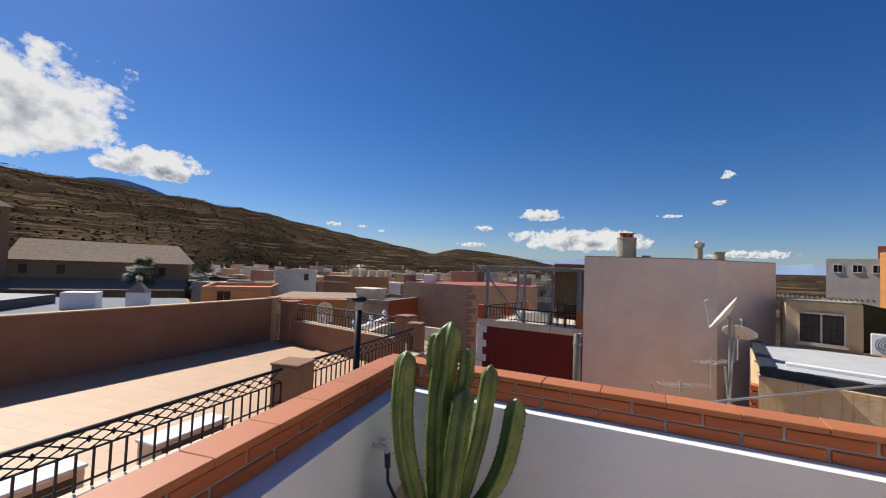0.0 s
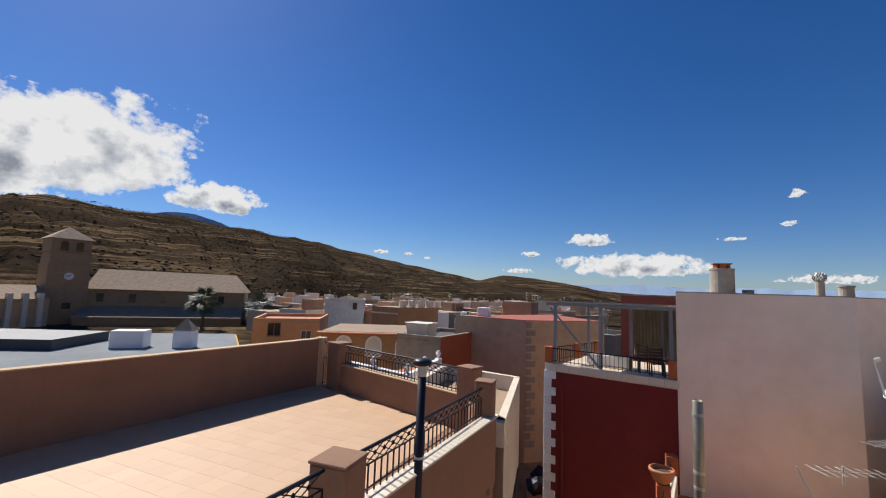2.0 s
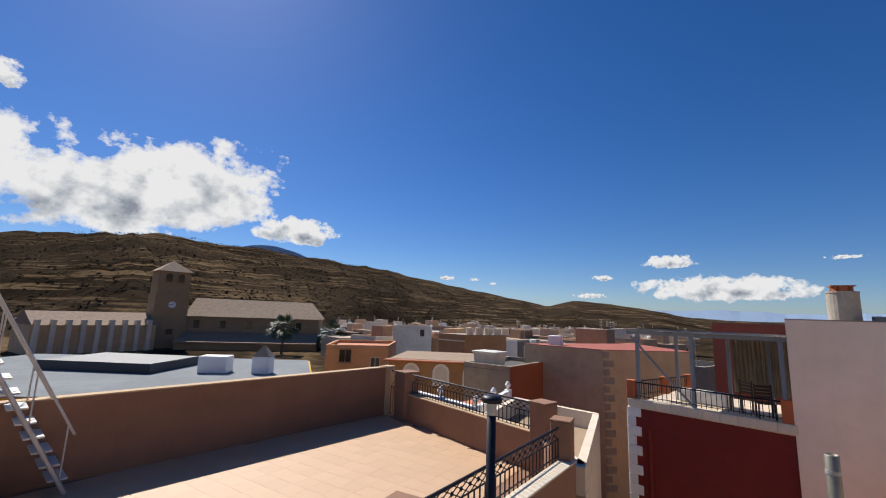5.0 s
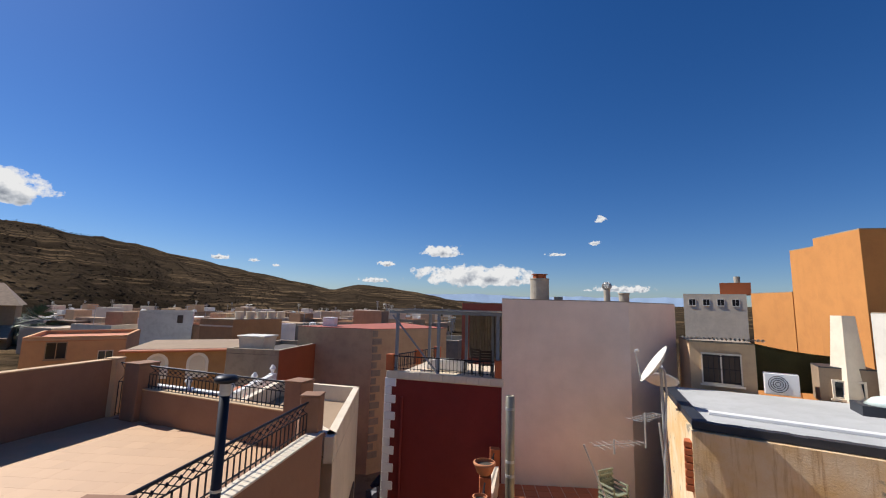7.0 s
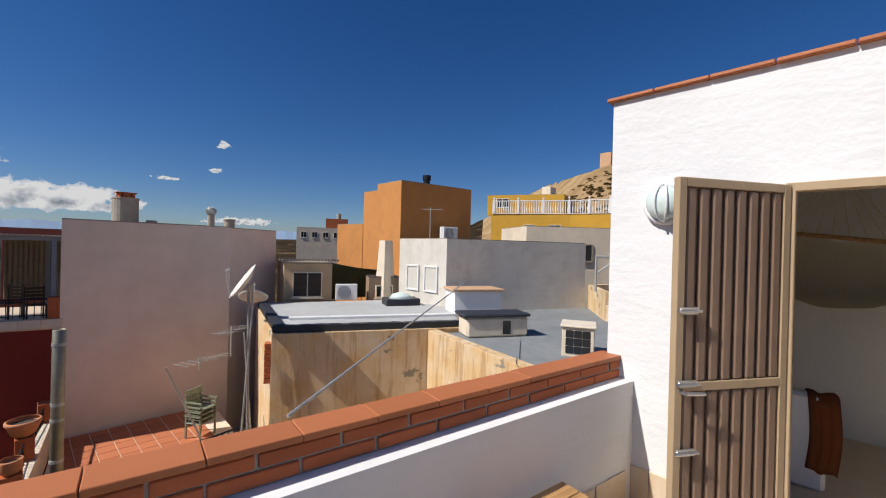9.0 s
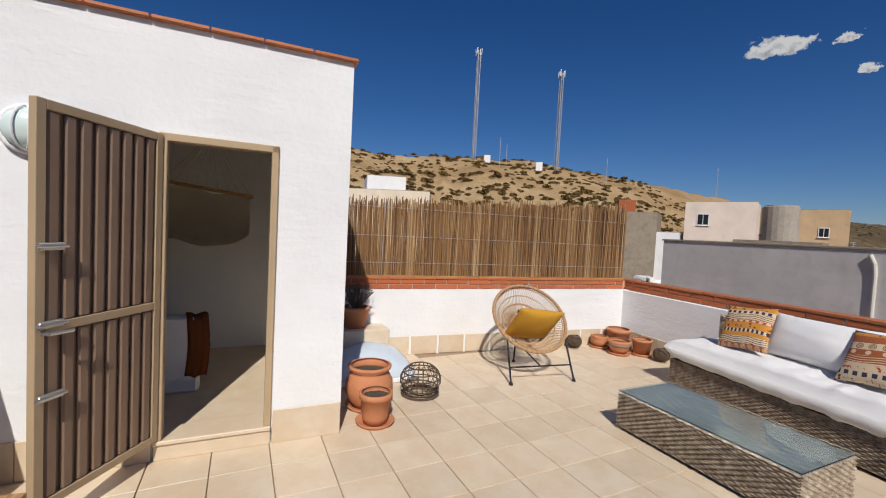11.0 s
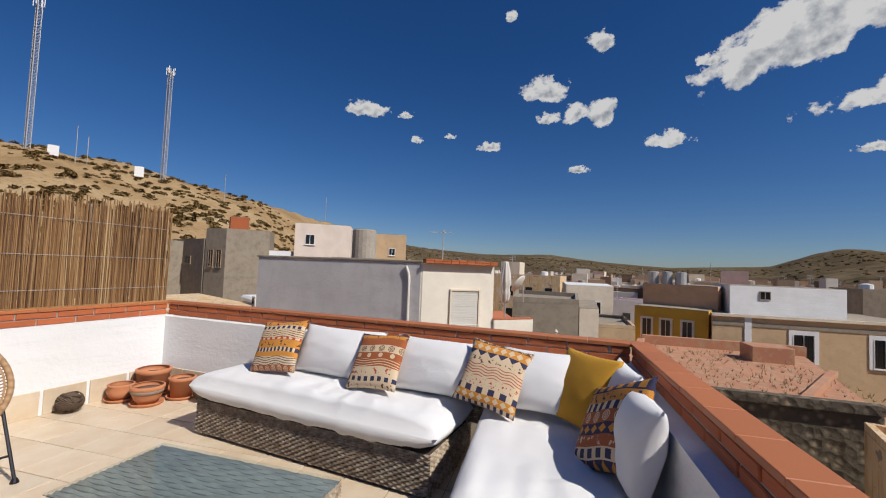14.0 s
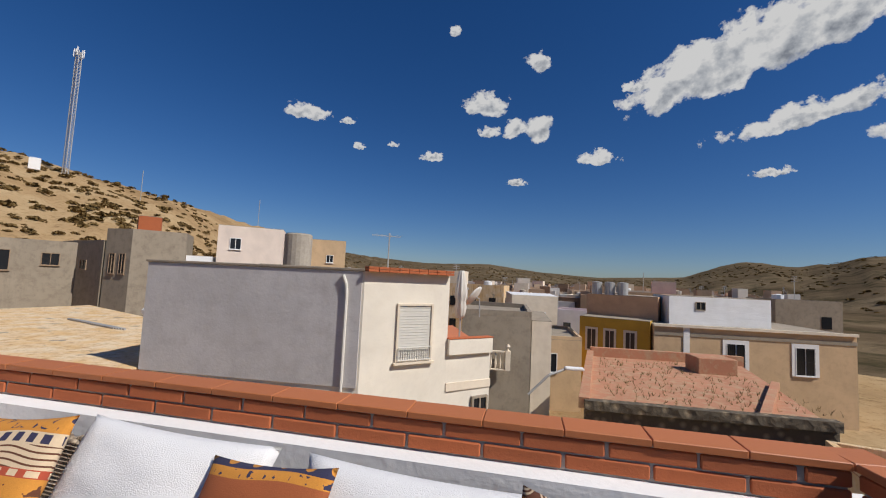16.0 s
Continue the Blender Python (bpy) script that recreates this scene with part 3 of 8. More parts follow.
def wicker_ball(x, y, r, label):
    b = thing("wicker_ball", label, "wicker ball", pose(x, y, r * 0.92))
    bm = bmesh.new()
    bmesh.ops.create_uvsphere(bm, u_segments=18, v_segments=12, radius=r * 0.86)
    for v in bm.verts:
        v.co.z *= 0.9
    part("core", bm, VINE, b, smooth=True)
    bm = bmesh.new()
    rr = random.Random(4)
    for k in range(26):
        m = Euler((rr.uniform(-0.5, 0.5) + (1.5 if k % 5 == 0 else 0), rr.uniform(-0.5, 0.5), 0)).to_matrix()
        h = rr.uniform(-0.85, 0.85) * r * 0.8
        q = math.sqrt(r * r - h * h) * 0.97
        path_tube(bm, [(m @ Vector((q * math.cos(a), q * math.sin(a), h))) * 1.0 for a in [i * math.pi / 8 for i in range(16)]], 0.006, 5, True)
    for v in bm.verts:
        v.co.z *= 0.9
    part("canes", bm, VINE, b)


wicker_ball(4.90, -5.54, 0.105, "dark woven vine ball on the tiles")
wicker_ball(4.05, -6.22, 0.10, "dark woven vine ball beside the sofa")

basket = thing("wire_basket", "round dark wire basket lying by the pots", "basket", pose(4.10, -2.86, 0))
bm = bmesh.new()
for k in range(22):
    a = k * math.pi / 11
    path_tube(bm, [(math.cos(a) * 0.19 * math.sin(b2), math.sin(a) * 0.19 * math.sin(b2), 0.15 - 0.145 * math.cos(b2)) for b2 in [0.5 + i * 2.2 / 7 for i in range(8)]], 0.004, 4)
part("ribs", bm, VINE, basket)
for z, r in ((0.024, 0.095), (0.03, 0.15), (0.07, 0.165), (0.12, 0.188), (0.17, 0.188), (0.22, 0.165), (0.265, 0.115)):
    bm = bmesh.new()
    path_tube(bm, [(r * math.cos(a), r * math.sin(a), z) for a in [i * math.pi / 10 for i in range(20)]], 0.006 if r != 0.15 else 0.009, 5, True)
    part("hoop", bm, VINE, basket)
bm = bmesh.new()
path_tube(bm, [(0.17 * math.cos(a), 0.17 * math.sin(a), 0.012) for a in [i * math.pi / 10 for i in range(20)]], 0.012, 6, True)
part("base_ring", bm, VINE, basket)

# skylight dome between the hut and the fence wall
DOME = plain("milky_acrylic", (0.55, 0.62, 0.68), 0.12, vary=0.04, relief=0)
sky = thing("skylight_dome", "milky acrylic skylight dome on a low kerb", "skylight", pose(4.86, -2.60, 0, 0, 0, -4))
bm = bmesh.new()
box(bm, -0.42, 0.42, -0.42, 0.42, 0, 0.05, bevel=0.01)
part("kerb", bm, WHITE, sky)
bm = bmesh.new()
bmesh.ops.create_grid(bm, x_segments=20, y_segments=20, size=0.41)
for v in bm.verts:
    v.co.z = 0.055 + 0.24 * (max(0, 1 - (v.co.x / 0.41) ** 2) * max(0, 1 - (v.co.y / 0.41) ** 2)) ** 0.6
bmesh.ops.solidify(bm, geom=bm.faces[:], thickness=0.004)
part("dome", bm, DOME, sky, smooth=True)
for sx, sy in ((-0.37, 0), (0.37, 0), (0, -0.37), (0.25, -0.37), (-0.25, -0.37)):
    bm = bmesh.new()
    lathe(bm, [(0.02, 0.0), (0.02, 0.02), (0.012, 0.028)], 10, (sx, sy, 0.085))
    part("fixing", bm, WHITE, sky, "white plastic fixing cap")

bm = bmesh.new()
box(bm, 5.02, 5.42, -2.86, -2.15, 0, 0.40, bevel=0.012)
solid("plinth", bm, TILE, "tiled plinth against the parapet", "plinth", "structure")
shrub = pot("terracotta pot with a dry twiggy lavender shrub", 5.22, -2.50, [(0.12, 0), (0.15, 0.18), (0.165, 0.19), (0.165, 0.23), (0.15, 0.235)], 0.19, z=0.40, name="potted_shrub")
bm = bmesh.new()
rr = random.Random(8)
for k in range(46):
    a, lean = rr.uniform(0, 6.28), rr.uniform(0.1, 1.0)
    p0 = Vector((0, 0, 0.19))
    d = Vector((math.cos(a) * lean, math.sin(a) * lean, 1)).normalized()
    ln = rr.uniform(0.18, 0.36)
    p1 = p0 + d * ln * 0.6 + Vector((rr.uniform(-0.03, 0.03), rr.uniform(-0.03, 0.03), 0))
    p2 = p0 + d * ln
    tube(bm, p0, p1, 0.005, 4), tube(bm, p1, p2, 0.0035, 4)
    for _ in range(4):
        q = p1.lerp(p2, rr.random())
        tube(bm, q, q + Vector((rr.uniform(-1, 1), rr.uniform(-1, 1), rr.uniform(0.2, 1))).normalized() * 0.07, 0.0025, 4)
tagged(part("twigs", bm, TWIG, shrub, "grey leafless twigs"), "grey leafless twigs", kind="stuff")

# ---- cactus in the corner ----
def cactus_build(t, b):
    v = coords(t)
    n = noisy(t, v, 9, 5)
    t.links.new(ramp(t, n, [(0.3, (0.07, 0.105, 0.022)), (0.55, (0.15, 0.195, 0.045)), (0.75, (0.27, 0.28, 0.08))]), b.inputs["Base Color"])
    b.inputs["Roughness"].default_value = 0.45
    bump(t, b, noisy(t, v, 50, 3), 0.2, 0.004)


CACTUS = mat("candelabra_cactus", cactus_build)
SPINE = plain("cactus_spine_brown", (0.05, 0.03, 0.02), 0.8, vary=0.2)
cactus = thing("cactus", "tall green ribbed candelabra cactus in a clay pot", "cactus", pose(0.50, -0.05, 0))
bm = bmesh.new()
lathe(bm, [(0.13, 0.0), (0.16, 0.1), (0.185, 0.36), (0.2, 0.37), (0.2, 0.41), (0.18, 0.415), (0.17, 0.38), (0.01, 0.38)], 28)
part("pot", bm, CLAY, cactus, "terracotta pot", smooth=True)


def cactus_arm(base, top, bend, r, ribs=4, twist=0.0):
    base, top, bend = Vector(base), Vector(top), Vector(bend)
    bm, sp = bmesh.new(), bmesh.new()
    rows, seg = 26, ribs * 6
    rings = []
    for i in range(rows + 1):
        s = i / rows
        c = base.lerp(top, s) + bend * math.sin(math.pi * s)
        taper = (0.75 + 0.25 * min(1, s * 5)) * (1 if s < 0.9 else math.sqrt(max(0.02, 1 - ((s - 0.9) / 0.1) ** 2)))
        notch = 0.84 + 0.16 * abs(math.sin(s * 40))
        ring = []
        for k in range(seg):
            a = 2 * math.pi * k / seg + twist
            rib = abs(((k / 6) % 1) - 0.5) * 2
            q = r * taper * (0.48 + 0.52 * rib ** 1.3 * notch)
            ring.append(bm.verts.new(c + Vector((q * math.cos(a), q * math.sin(a), 0))))
            if k % 6 == 0 and i % 2 == 0 and i < rows:
                p = c + Vector((q * 1.0 * math.cos(a), q * math.sin(a), 0))
                bmesh.ops.create_cone(sp, cap_ends=True, segments=4, radius1=0.0045, radius2=0.001, depth=0.016, matrix=Matrix.Translation(p) @ Vector((math.cos(a), math.sin(a), 0.2)).to_track_quat("Z", "Y").to_matrix().to_4x4())
        rings.append(ring)
    for p, q in zip(rings, rings[1:]):
        for k in range(seg):
            bm.faces.new((p[k], p[(k + 1) % seg], q[(k + 1) % seg], q[k]))
    bm.faces.new(rings[-1])
    arm = part("arm", bm, CACTUS, cactus, smooth=True)
    tagged(part("spines", sp, SPINE, arm), kind="stuff")


# arms lean apart across the corner
for k, (base, top, bend, r) in enumerate((
    ((-0.07, -0.03, 0.38), (-0.17, -0.07, 1.18), (-0.055, -0.02, 0), 0.052),
    ((-0.01, 0.03, 0.38), (0.024, 0.0, 1.325), (-0.03, 0.0, 0), 0.058),
    ((0.05, -0.06, 0.38), (0.112, -0.03, 1.02), (0.0, -0.02, 0), 0.054),
    ((0.06, 0.04, 0.38), (0.22, 0.04, 1.13), (0.02, 0.02, 0), 0.046),
    ((0.09, 0.0, 0.38), (0.345, 0.05, 0.985), (0.055, 0.01, -0.06), 0.046),
    ((-0.02, 0.02, 0.98), (-0.035, -0.01, 1.27), (-0.03, 0, 0), 0.034),
    ((0.02, 0.03, 0.85), (0.105, 0.02, 1.20), (0.03, 0, 0), 0.036),
)):
    cactus_arm(base, top, bend, r * 1.15, twist=0.37 * k)

# tap and hose on the shaded wall
HOSE = plain("dark_blue_hose", (0.02, 0.035, 0.10), 0.4, vary=0.1)
tap = thing("garden_tap", "chrome garden tap with a dark blue hose", "tap", pose(0.09, 0.05, 0.63))
bm = bmesh.new()
tube(bm, (0, 0, 0), (0.07, 0, 0), 0.012, 10), tube(bm, (0.045, 0, 0), (0.045, 0, 0.035), 0.008, 8)
box(bm, 0.02, 0.07, -0.008, 0.008, 0.032, 0.042, bevel=0.003), tube(bm, (0.065, 0, 0.002), (0.085, 0, -0.03), 0.011, 10)
part("valve", bm, CHROME, tap)
bm = bmesh.new()
tube(bm, (0.085, 0, -0.03), (0.09, 0, -0.10), 0.016, 10)
path_tube(bm, [(0.09, 0, -0.10), (0.09, 0.01, -0.18), (0.11, 0.04, -0.25), (0.13, 0.08, -0.33), (0.14, 0.1, -0.45), (0.13, 0.1, -0.629)], 0.009, 8)
part("hose", bm, HOSE, tap)

# ---- small pine table with a star ----
m_front, n_front = along(C_A, C_H)
STAR = plain("mustard_paint", (0.55, 0.30, 0.04), 0.7, vary=0.3, grain=40)
st_table = thing("star_table", "low weathered pine table with a painted yellow star", "table", m_front @ pose(2.55, -0.42, 0))
TL, TW, TH = 0.80, 0.58, 0.40
for k in range(5):
    bm = bmesh.new()
    w = TW / 5
    box(bm, -TL / 2, TL / 2, -TW / 2 + k * w + 0.003, -TW / 2 + (k + 1) * w - 0.003, TH - 0.025, TH, bevel=0.003)
    part("board", bm, WOOD, st_table)
bm = bmesh.new()
pts = [((0.26 if k % 2 == 0 else 0.105) * math.cos(math.pi / 2 + k * math.pi / 5 + 1.6), (0.26 if k % 2 == 0 else 0.105) * math.sin(math.pi / 2 + k * math.pi / 5 + 1.6)) for k in range(10)]
prism(bm, pts, TH + 0.0005, TH + 0.0045)
part("star", bm, STAR, st_table, "worn mustard-yellow painted star")
for sx in (-1, 1):
    for sy in (-1, 1):
        bm = bmesh.new()
        x, y = sx * (TL / 2 - 0.07), sy * (TW / 2 - 0.06)
        path_tube(bm, [(x - 0.05, y, TH - 0.026), (x + 0.02 * sx, y, 0.006), (x + 0.05, y, TH - 0.026)], 0.006, 6)
        part("leg", bm, IRON, st_table, "black hairpin leg")

# ---- woven rattan ----
def rattan_build(t, b):
    v = coords(t)
    col = ramp(t, noisy(t, v, 22, 4, 0.6), [(0.3, (0.17, 0.12, 0.075)), (0.5, (0.34, 0.265, 0.185)), (0.7, (0.56, 0.47, 0.36))])
    t.links.new(col, b.inputs["Base Color"])
    b.inputs["Roughness"].default_value = 0.75
    bump(t, b, noisy(t, v, 160, 2), 0.3, 0.002)


RATTAN = mat("grey_rattan", rattan_build)
# Near-black base colour carries the shade behind the woven canes.
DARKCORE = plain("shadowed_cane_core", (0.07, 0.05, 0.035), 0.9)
RATTANTOP = plain("slate_rattan", (0.115, 0.125, 0.125), 0.7, grain=60, vary=0.45, relief=0.2)
STRAW = plain("honey_rattan", (0.44, 0.265, 0.13), 0.6, grain=80, vary=0.2, relief=0.2)


def weave(bm, o, u, v, w, h, stake=0.032, row=0.0165, amp=0.011):
    """A woven panel: rows of cane that go in front of and behind upright stakes. o: corner; u, v: unit vectors."""
    o, u, v = Vector(o), Vector(u), Vector(v)
    nrm = u.cross(v)
    nu, nv = max(2, round(w / stake)) * 3, max(2, round(h / row))
    prev = None
    for j in range(nv):
        for e, prof in ((0.04, 0.0), (0.5, 1.0), (0.96, 0.0)):
            line = []
            for i in range(nu + 1):
                wave = math.sin(math.pi * i / 3 + (math.pi if j % 2 else 0))
                d = amp * (prof * (1.2 + 0.45 * wave) - 0.5)
                line.append(bm.verts.new(o + u * (w * i / nu) + v * (h * (j + e) / nv) + nrm * d))
            if prev:
                for i in range(nu):
                    bm.faces.new((prev[i], prev[i + 1], line[i + 1], line[i]))
            prev = line


def woven_box(parent, x0, x1, y0, y1, z0, z1, sides="fblr"):
    for s, o, u, w in (("f", (x0, y0, z0), (1, 0, 0), x1 - x0), ("r", (x1, y0, z0), (0, 1, 0), y1 - y0), ("b", (x1, y1, z0), (-1, 0, 0), x1 - x0), ("l", (x0, y1, z0), (0, -1, 0), y1 - y0)):
        if s in sides:
            bm = bmesh.new()
            weave(bm, o, u, (0, 0, 1), w, z1 - z0)
            part("woven_side", bm, RATTAN, parent)
    # Core box painted dark, to read as shade between the canes.
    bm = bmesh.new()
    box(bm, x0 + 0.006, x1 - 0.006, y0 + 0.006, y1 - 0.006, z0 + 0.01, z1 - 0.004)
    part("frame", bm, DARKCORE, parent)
    for x in (x0 + 0.05, x1 - 0.05):
        for y in (y0 + 0.05, y1 - 0.05):
            bm = bmesh.new()
            lathe(bm, [(0.022, 0.0), (0.022, z0 + 0.015)], 10, (x, y, 0))
            part("foot", bm, IRON, parent)


GLASS = mat("clear_glass", lambda t, b: (setattr(b.inputs["Transmission Weight"], "default_value", 1.0), setattr(b.inputs["Roughness"], "default_value", 0.03), setattr(b.inputs["IOR"], "default_value", 1.14), setattr(b.inputs["Base Color"], "default_value", (0.86, 0.93, 0.92, 1))))
table = thing("coffee_table", "grey rattan coffee table with a glass top", "coffee table", pose(2.31, -4.42, 0, 0, 0, -1.5))
woven_box(table, -0.62, 0.62, -0.31, 0.31, 0.02, 0.300)
bm = bmesh.new()
weave(bm, (-0.62, -0.31, 0.300), (1, 0, 0), (0, 1, 0), 1.24, 0.62, 0.08, 0.034, 0.008)
part("woven_top", bm, RATTANTOP, table, "slate-grey woven top")
bm = bmesh.new()
box(bm, -0.625, 0.625, -0.315, 0.315, 0.310, 0.316, bevel=0.002)
pane = part("glass_top", bm, GLASS, table, "clear glass sheet")
pane.visible_shadow = False

# ---- corner sofa ----
def fabric_build(t, b):
    v = coords(t)
    t.links.new(mix(t, noisy(t, v, 5, 4), (0.83, 0.81, 0.79), (0.74, 0.73, 0.72)), b.inputs["Base Color"])
    b.inputs["Roughness"].default_value = 0.95
    b.inputs["Sheen Weight"].default_value = 0.15
    bump(t, b, mix(t, 0.35, noisy(t, v, 7, 5, 0.55), noisy(t, v, 300, 2)), 0.55, 0.02)


FABRIC = mat("white_cotton", fabric_build)
m_back, n_back = along(C_S, (5.325, -6.96))
sofa = thing("corner_sofa_bench", "long rattan sofa bench with a thick white seat cushion", "sofa", m_back)
woven_box(sofa, 1.16, 3.34, 0.34, 1.10, 0.02, 0.285)
chaise = thing("chaise_bench", "rattan chaise bench with a white cushion in the sofa corner", "sofa", pose(0, 0, 0, 0, 0, 1.5))


def soft_slab(x0, x1, y0, y1, z0, z1, seed=0.0, nx=48, ny=26, crease=0.012):
    """A stuffed seat cushion with rounded edges and gathers."""
    bm = bmesh.new()
    g = []
    for i in range(nx + 1):
        row = []
        for j in range(ny + 1):
            a, b2 = 2 * i / nx - 1, 2 * j / ny - 1
            ex, ey = 1 - abs(a) ** 8, 1 - abs(b2) ** 8
            edge = (max(0.0, ex) * max(0.0, ey)) ** 0.35
            x, y = (x0 + x1) / 2 + a * (x1 - x0) / 2, (y0 + y1) / 2 + b2 * (y1 - y0) / 2
            wr = noise.fractal(Vector((x * 2.2 + seed, y * 5.0, seed)), 1.0, 2.0, 4) * crease + abs(noise.noise(Vector((x * 9 + seed, y * 1.6, 2.0)))) * crease * 1.2
            row.append((x, y, (z0 + z1) / 2 + (z1 - z0) / 2 * edge + wr * edge * (0.6 + 0.8 * abs(b2))))
        g.append(row)
    top = [[bm.verts.new(p) for p in r] for r in g]
    bot = [[bm.verts.new((p[0], p[1], (z0 + z1) / 2 - (p[2] - (z0 + z1) / 2) * 0.98 if p[2] > (z0 + z1) / 2 else p[2])) for p in r] for r in g]
    for r in bot:
        for v in r:
            v.co.z = max(v.co.z, z0 + 0.001)
    for i in range(nx):
        for j in range(ny):
            bm.faces.new((top[i][j], top[i + 1][j], top[i + 1][j + 1], top[i][j + 1]))
            bm.faces.new((bot[i][j], bot[i][j + 1], bot[i + 1][j + 1], bot[i + 1][j]))
    rim = [(i, 0) for i in range(nx)] + [(nx, j) for j in range(ny)] + [(nx - i, ny) for i in range(nx)] + [(0, ny - j) for j in range(ny)]
    for (i, j), (p, q) in zip(rim, rim[1:] + rim[:1]):
        bm.faces.new((top[i][j], bot[i][j], bot[p][q], top[p][q]))
    return bm


part("seat_cushion", soft_slab(1.10, 3.39, 0.46, 1.15, 0.287, 0.525, 1.0, 70, 36, 0.02), FABRIC, sofa, "white cotton seat cushion", smooth=True)
woven_box(chaise, 0.13, 0.90, -5.50, -4.52, 0.02, 0.285)
part("seat_cushion", soft_slab(0.10, 0.93, -5.95, -4.45, 0.287, 0.495, 5.0, 36, 60, 0.018), FABRIC, chaise, "white cotton seat cushion", smooth=True)


# low rattan back with a twisted rim, between the cushions and the parapet
bm = bmesh.new()
weave(bm, (0.30, 0.43, 0.287), (1, 0, 0), (0, 0, 1), 3.04, 0.453)
box(bm, 0.30, 3.34, 0.385, 0.42, 0.287, 0.740)
part("backrest", bm, RATTAN, sofa, "low woven rattan back")
for k in range(2):
    bm = bmesh.new()
    path_tube(bm, [(0.30 + 3.04 * i / 120, 0.41 + 0.013 * math.cos(i * 0.9 + math.pi * k), 0.740 + 0.013 * math.sin(i * 0.9 + math.pi * k)) for i in range(121)], 0.013, 6)
    part("rim", bm, RATTAN, sofa, "twisted rattan rim", smooth=True)


def pillow(name, label, w, h, t, m, material, group="", seed=0.0, edge_mat=None):
    """A stuffed square cushion; w and h across, t thick; stands on its lower edge in its own frame (x across, z up)."""
    bm = bmesh.new()
    n = 22
    sides = []
    for s in (-1, 1):
        g = []
        for i in range(n + 1):
            row = []
            for j in range(n + 1):
                a, b2 = 2 * i / n - 1, 2 * j / n - 1
                puff = max(0.0, (1 - a * a) * (1 - b2 * b2)) ** 0.48
                pinch = 1 - 0.07 * (1 - abs(b2) ** 2) * abs(a) ** 3
                pin2 = 1 - 0.07 * (1 - abs(a) ** 2) * abs(b2) ** 3
                wr = 0.05 * noise.fractal(Vector((a * 1.6 + seed, b2 * 1.6, seed + s)), 1.0, 2.0, 4)
                row.append(bm.verts.new((a * w / 2 * pinch, s * (t / 2) * puff * (1 + 1.6 * wr), h / 2 + b2 * h / 2 * pin2)))
            g.append(row)
        sides.append(g)
        for i in range(n):
            for j in range(n):
                bm.faces.new((g[i][j], g[i + 1][j], g[i + 1][j + 1], g[i][j + 1]))
    bmesh.ops.remove_doubles(bm, verts=bm.verts[:], dist=0.0006)
    return solid(name, bm, material, label, "cushion", m=m, smooth=True, group=group)


